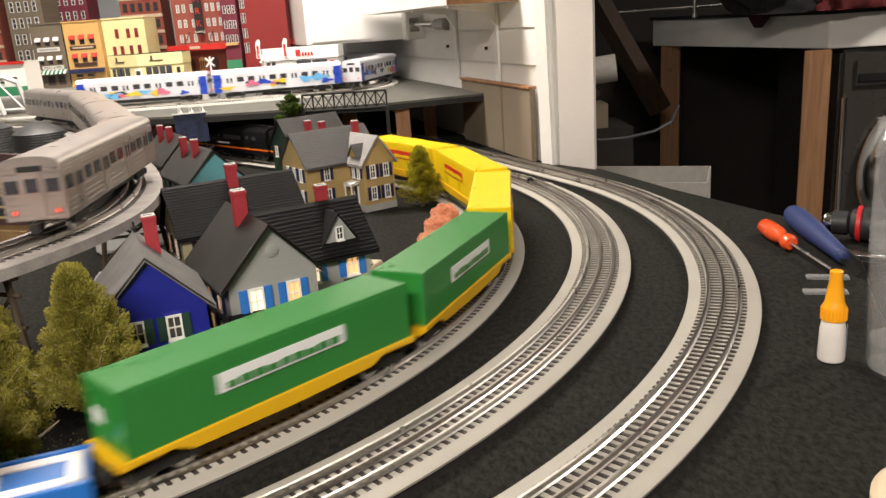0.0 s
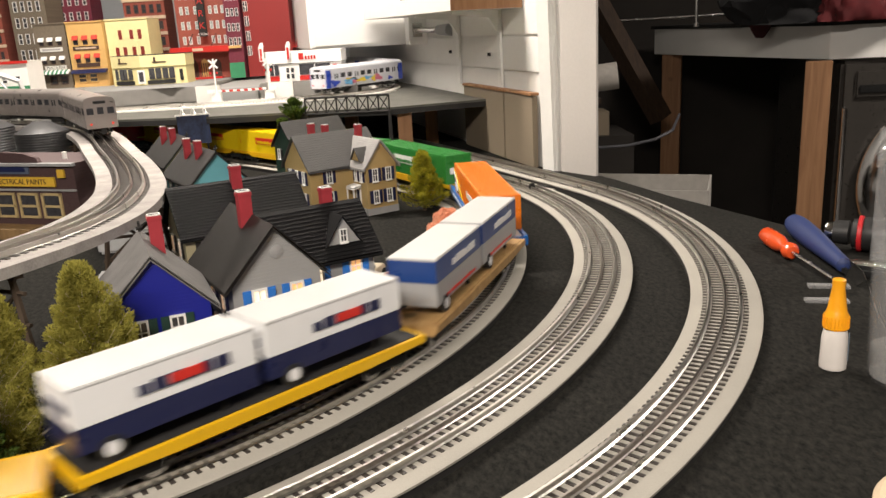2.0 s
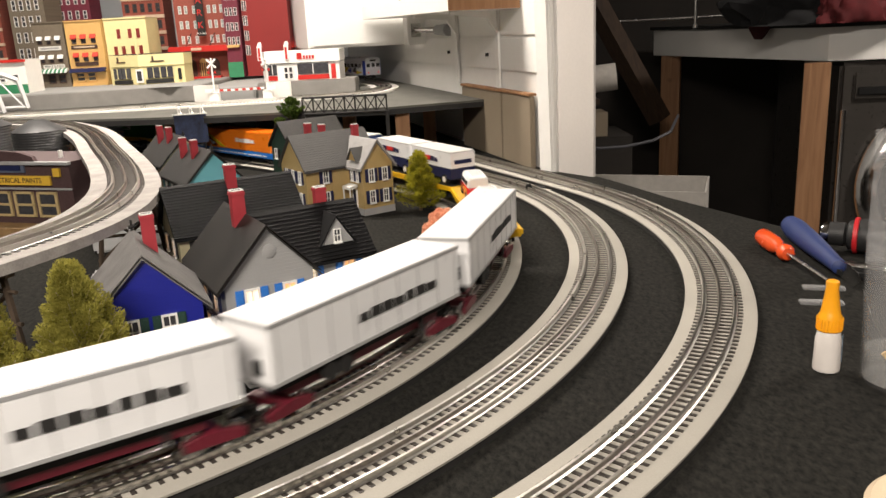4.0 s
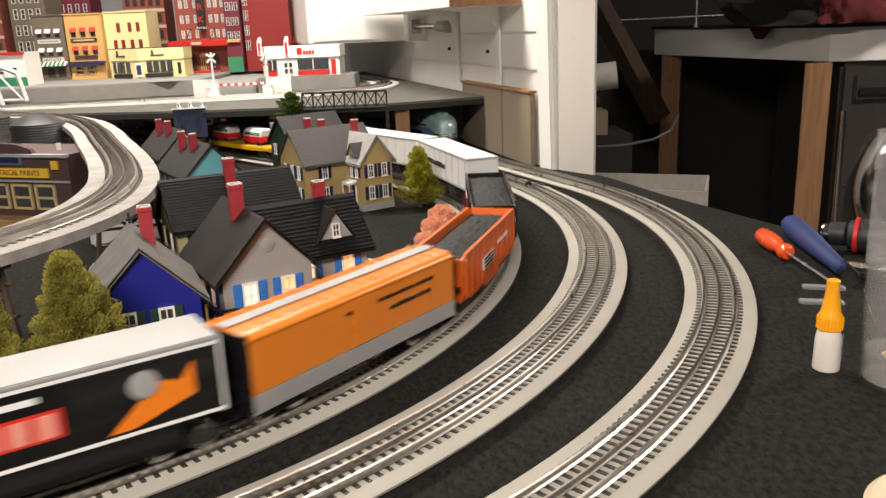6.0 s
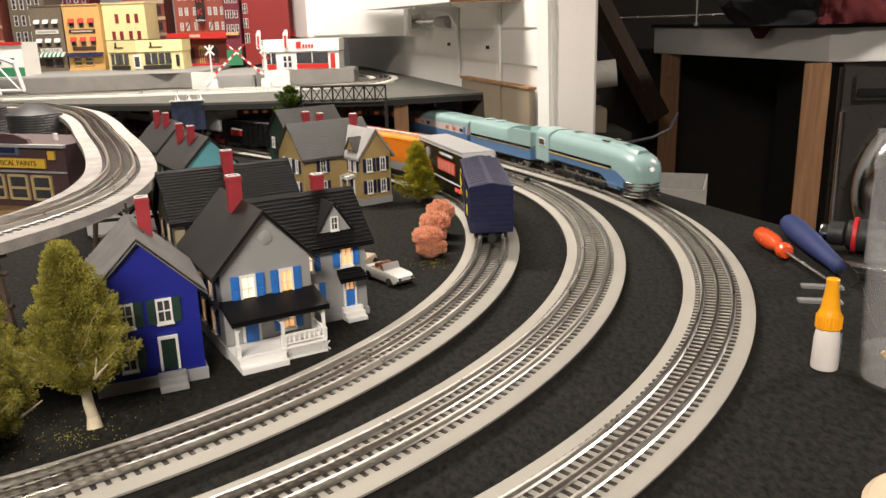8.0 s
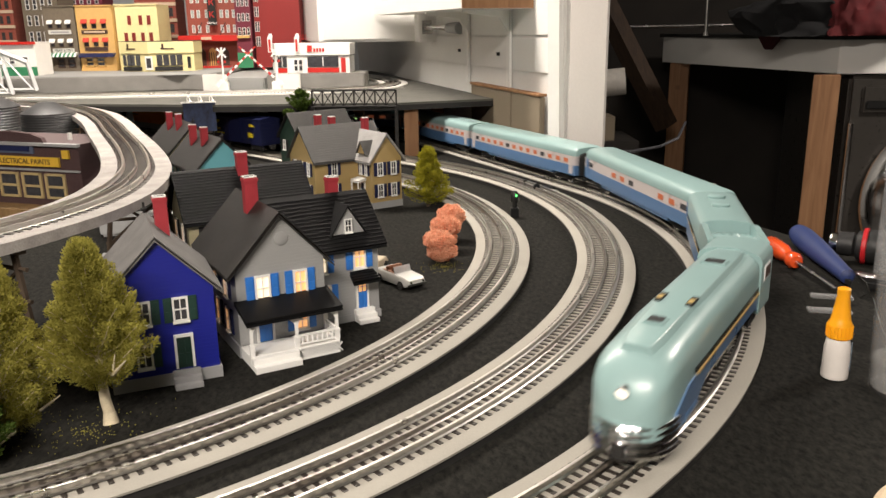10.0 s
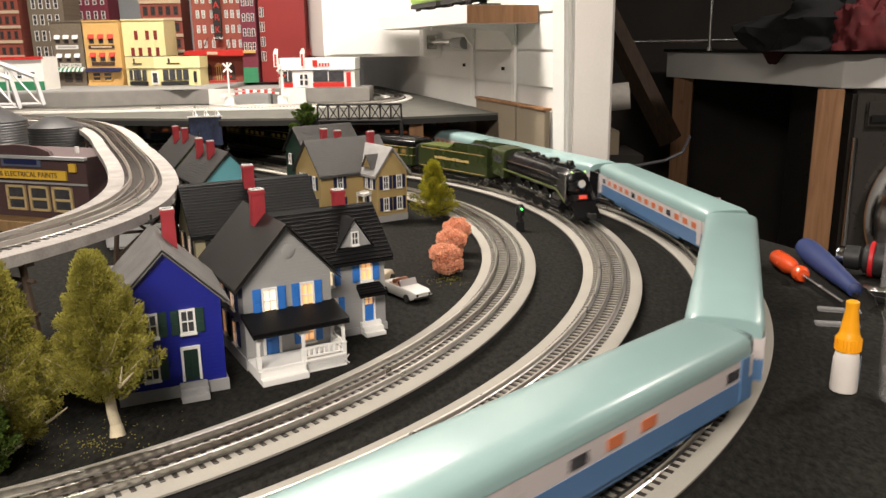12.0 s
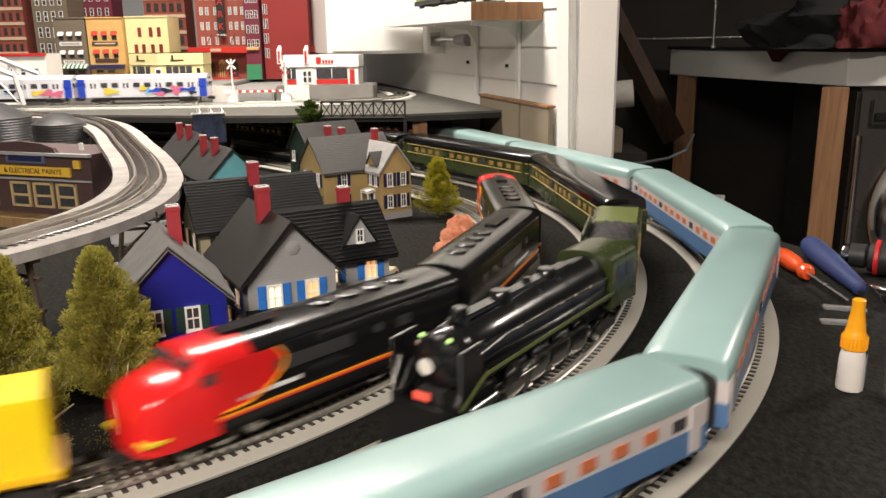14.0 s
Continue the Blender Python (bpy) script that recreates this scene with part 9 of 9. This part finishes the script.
    boxpart("pilot_beam", (0.152, 0, 0.026, 0.006, 0.056, 0.007), CAR_BLACK, ob)
    bm = bmesh.new()
    box(bm, 0.1555, 0, 0.0365, 0.001, 0.014, 0.006)
    part("number_panel", bm, LAMP_RED, ob)
    for s in (-1, 1):
        bm = bmesh.new()
        rod(bm, (0.150, s * 0.026, 0.032), (0.134, s * 0.024, 0.056), 0.001, n=6)
        part("stanchion", bm, STEEL, ob)
    boxpart("frame", (-0.01, 0, 0.018, 0.31, 0.022, 0.022), BLACK_MATT, ob)
    bogie(ob, 0.128, BLACK_MATT, (-0.014, 0.014), 0.0092)
    bogie(ob, -0.128, BLACK_MATT, (-0.014, 0.014), 0.0095)
    return ob


def olive_tender():
    length = 0.25
    ob = rolling("tender", "olive green tender with black coal load", "tender", length, "olive passenger train")
    h = length / 2 - 0.007
    body = along("tank", rect(0.0298, 0.020, 0.068), -h, h, OLIVE_CAR, ob, bevel=0.001)
    bm = bmesh.new()
    for s in (-1, 1):
        prism(bm, [(-h * 0.1, 0.068), (h, 0.068), (h, 0.084), (h * 0.1, 0.084)], s * 0.0297, s * 0.0275, "y")
    box(bm, h - 0.002, 0, 0.068, 0.004, 0.058, 0.012)
    part("coal_board", bm, OLIVE_CAR, ob)
    bm = bmesh.new()
    nx, ny = 22, 10
    grid = [[bm.verts.new((-h * 0.1 + (h * 1.06) * i / nx, -0.0272 + 0.0544 * j / ny, 0.069 + 0.012 * math.sin(math.pi * j / ny) * math.sin(math.pi * (i + 1) / (nx + 2)) + 0.004 * noise.noise(Vector((i * 0.8, j * 0.8, 7))))) for j in range(ny + 1)] for i in range(nx + 1)]
    for i in range(nx):
        for j in range(ny):
            bm.faces.new((grid[i][j], grid[i + 1][j], grid[i + 1][j + 1], grid[i][j + 1]))
    part("coal_load", bm, COAL, ob, smooth=False)
    boxpart("rear_deck", (-h * 0.55, 0, 0.0682, h * 0.8, 0.05, 0.002), OLIVE_TRIM, body)
    for z in (0.024, 0.0635):
        along("gold_line", rect(0.0302, z, z + 0.0012), -h + 0.01, h - 0.01, GOLD, body)
    bars("lettering_bar", body, 0, 0.044, 0.12, 0.007, 0.0302, GOLD, 8)
    boxpart("underframe", (0, 0, 0.012, h * 1.6, 0.038, 0.0075), BLACK_MATT, ob)
    for s in (-1, 1):
        bogie(ob, s * (h - 0.045), BLACK_MATT, (-0.024, 0.0, 0.024), 0.010)
    return ob


def subway(label, length, shell, roof, graffiti, seed, group):
    rng = random.Random(seed)
    ob = rolling("subway_car", label, "subway car", length, group)
    h = length / 2 - 0.006
    y = 0.0285
    body = along("body", rect(y, 0.019, 0.068), -h, h, shell, ob, bevel=0.001)
    along("roof", arch(y - 0.0004, 0.068, 0.0705, 0.009), -h, h, roof, ob)
    for z in (0.024, 0.029, 0.034, 0.0405, 0.063):
        along("side_ridge", rect(y + 0.0005, z, z + 0.0011), -h, h, shell, body)
    n = 12
    for i in range(n):
        x = -h + 2 * h * (i + 0.5) / n
        for s in (-1, 1):
            bm = bmesh.new()
            if i % 3 == 1:
                for k in (-1, 1):
                    box(bm, x + k * 0.005, s * (y + 0.0002), 0.021, 0.0088, 0.0014, 0.04)
                door_ = part("sliding_door", bm, shell, body)
                for k in (-1, 1):
                    bm = bmesh.new()
                    box(bm, x + k * 0.005, s * (y + 0.0007), 0.044, 0.0048, 0.0014, 0.013)
                    part("door_window", bm, PANE_DARK, door_)
            else:
                box(bm, x, s * (y + 0.0003), 0.0455, 0.0175, 0.0014, 0.0125)
                part("window", bm, PANE_DARK, body)
    for e in (-1, 1):
        bm = bmesh.new()
        box(bm, e * (h + 0.0006), 0, 0.020, 0.0014, 0.018, 0.045)
        end = part("end_door", bm, shell, body)
        boxpart("end_window", (e * (h + 0.0012), 0, 0.046, 0.0014, 0.011, 0.013), PANE_DARK, end)
        for s in (-1, 1):
            boxpart("cab_window", (e * (h + 0.0008), s * 0.0185, 0.046, 0.0014, 0.012, 0.012), PANE_DARK, body)
            bm = bmesh.new()
            rod(bm, (e * h, s * 0.0195, 0.0275), (e * (h + 0.0014), s * 0.0195, 0.0275), 0.0024, n=10)
            part("marker_lamp", bm, LAMP_RED, body)
        bm = bmesh.new()
        box(bm, e * (h + 0.0008), 0, 0.0655, 0.0014, 0.022, 0.005)
        part("sign_box", bm, BLACK_MATT, body)
    boxpart("underframe", (0, 0, 0.0105, h * 1.1, 0.036, 0.0085), BLACK_MATT, ob)
    if graffiti:
        inks = [gloss("spray_blue", (0.02, 0.06, 0.45)), gloss("spray_pink", (0.6, 0.15, 0.25)), gloss("spray_black", (0.02, 0.02, 0.03)), gloss("spray_yellow", (0.75, 0.55, 0.05)), gloss("spray_sky", (0.15, 0.45, 0.75))]
        for s in (-1, 1):
            for i in range(12):
                x, z = rng.uniform(-h + 0.03, h - 0.03), rng.uniform(0.022, 0.036)
                w, hh = rng.uniform(0.016, 0.045), rng.uniform(0.008, 0.018)
                n = 14
                pts = []
                for j in range(n):
                    a = 2 * math.pi * j / n
                    r = 1 + 0.35 * math.sin(a * 3 + i) + rng.uniform(-0.15, 0.15)
                    pts.append((x + math.cos(a) * w * 0.5 * r, z + hh * 0.5 + math.sin(a) * hh * 0.5 * r))
                bm = bmesh.new()
                off = y + 0.0014 + 0.00012 * i
                prism(bm, pts, s * off - 0.0002, s * off + 0.0002, "y")
                part("graffiti_patch", bm, inks[(i + seed) % 5], body, smooth=False)
            for e in (-1, 1):
                bm = bmesh.new()
                box(bm, e * (h - 0.011), s * (y + 0.0008), 0.0195, 0.02, 0.001, 0.048)
                part("blue_panel", bm, inks[0], body)
    for s in (-1, 1):
        bogie(ob, s * (h - 0.055), BLACK_MATT, (-0.018, 0.018), 0.0098)
    return ob


# ---- trains and their timing ----
TIMES = [round(i * 0.3, 1) for i in range(47)] + [14.0]


def rows_on(line, where, half, ahead=1):
    """Rows for a car whose middle is at where(t) on the line."""
    rows = []
    for t in TIMES:
        s = where(t)
        a, b = line.at(s + half), line.at(s - half)
        d = (a - b) * ahead
        rows.append((t, Matrix.Translation((a + b) / 2) @ Matrix.Rotation(math.atan2(d.y, d.x), 4, "Z")))
    return rows


def advance(pairs):
    ts, ds = [p[0] for p in pairs], [p[1] for p in pairs]

    def at(t):
        return float(np.interp(t, ts, ds))
    return at


def couple(line, cars, front, travel, ahead):
    """Cars in order from the front; front is the head's place when travel is nought."""
    s = front
    for ob, length in cars:
        mid = s - ahead * length / 2
        MOVES.append((ob, rows_on(line, lambda t, m=mid: m + ahead * travel(t), length * 0.33, ahead)))
        s -= ahead * length


freight = advance([(0, 0), (8, 4.04), (9, 4.56), (10, 5.13), (11, 5.78), (12, 6.49), (12.5, 6.868), (13, 7.222), (13.5, 7.57), (14, 7.905)])
GREEN_LABEL = "yellow well car carrying a green container"
couple(line1, [
    (diesel(0.322, True), 0.322), (diesel(0.288, False), 0.288), (diesel(0.322, True, True), 0.322),
], 1.54, freight, 1)
couple(line1, [
    (well_car("yellow well car carrying a bright yellow container", 0.26, BOX_YELLOW, STRIPE_RED), 0.26),
    (well_car("yellow well car carrying a bright yellow container", 0.26, BOX_YELLOW, STRIPE_RED), 0.26),
    (well_car("yellow well car carrying a bright yellow container", 0.256, BOX_YELLOW, STRIPE_RED), 0.256),
    (well_car(GREEN_LABEL, 0.255, BOX_GREEN, TR_WHITE), 0.255), (well_car(GREEN_LABEL, 0.284, BOX_GREEN, TR_WHITE), 0.284),
    (orange_container_car(0.394), 0.394), (blue_silver_trailers(0.326), 0.326), (white_navy_trailers(0.320), 0.320), (camper_flat(0.332), 0.332),
    (road_railer(0.268), 0.268), (road_railer(0.266), 0.266), (road_railer(0.269), 0.269),
    (lowered(hopper("black open hopper car heaped with coal", 0.25, CAR_BLACK, False), 0.82), 0.25), (lowered(hopper("orange open hopper car heaped with coal", 0.24, ORANGE, True), 0.82), 0.24),
    (lowered(reefer(0.265), 0.93), 0.265), (striped_car(0.24), 0.24), (lowered(boxcar(0.236), 0.92), 0.236),
], 0.58, freight, 1)

stream = advance([(0, -3.16), (8, 0), (8.5, 0.197), (9, 0.4), (10, 0.835), (10.5, 1.06), (11, 1.285), (11.5, 1.51), (12, 1.745), (12.5, 1.98), (13, 2.215), (13.5, 2.465), (14, 2.725)])
cars = [(streamliner(), 0.352), (stream_tender(), 0.27)]
for n in range(8):
    cars.append((coach("aqua roofed streamlined passenger car with blue lower sides", 0.44, AQUA, BAND_GREY, SLATE_BLUE, LIT_ORANGE, None, 14 if n % 3 else 11, "streamlined train", baggage=n == 0), 0.44))
couple(line3, cars, 0.156, stream, -1)

olive = advance([(0, -4.04), (10.5, 0), (13, 1.0), (14, 1.43)])
cars = [(northern(), 0.378), (olive_tender(), 0.252)]
for n in range(4):
    cars.append((coach("olive green passenger car with gold lined windows", 0.45, CAR_BLACK, OLIVE_CAR, OLIVE_CAR, LIT_GOLD, GOLD, 15, "olive passenger train", roof_rise=0.014), 0.45))
couple(line2, cars, 0.70, olive, -1)

near = min(elevated.s, key=lambda s: (elevated.at(s) - Vector((-0.385, 0.80, DECK))).length)
silver = advance([(0, -0.07), (1.5, 0.6), (3, 1.2), (14, 5.6)])
couple(elevated, [(subway("stainless silver subway car with red marker lamps", 0.36, STAINLESS, STAINLESS, False, n, "silver subway cars"), 0.36) for n in range(4)], near + 1.44, silver, 1)
near = min(upper.s[: len(upper.s) // 3], key=lambda s: abs(upper.at(s).x + 0.985))
tagged_run = advance([(0, 0), (14, 14 * 0.313)])
couple(upper, [(subway("white subway car covered with colourful graffiti", 0.36, PALE_SHELL, PALE_SHELL, True, n, "graffiti subway cars"), 0.36) for n in range(4)], near + 1.44, tagged_run, 1)


def motions():
    for ob, rows in MOVES:
        walk(ob, rows)
    for arm, s in ((gate_a, -1), (gate_b, 1)):
        walk(arm, [(t, pose(0, 0, 0.036, 0, s * a, 0)) for t, a in ((0, 0), (7.2, 0), (7.5, 14), (7.9, 40), (8.2, 43), (11.2, 43), (11.8, 20), (12.2, 0), (14, 0))])
    # driving wheels and rods of the olive train's engine
    for ob, x, y, is_rod in WHEELS:
        rows = []
        for i in range(211):
            t = i / 15
            a = -olive(t) / 0.0195
            if is_rod:
                rows.append((t, pose(0.009 * math.cos(a), y, 0.0195 + 0.009 * math.sin(a))))
            else:
                rows.append((t, pose(x, y, 0.0195, 0, -math.degrees(a), 0)))
        walk(ob, rows)


motions()
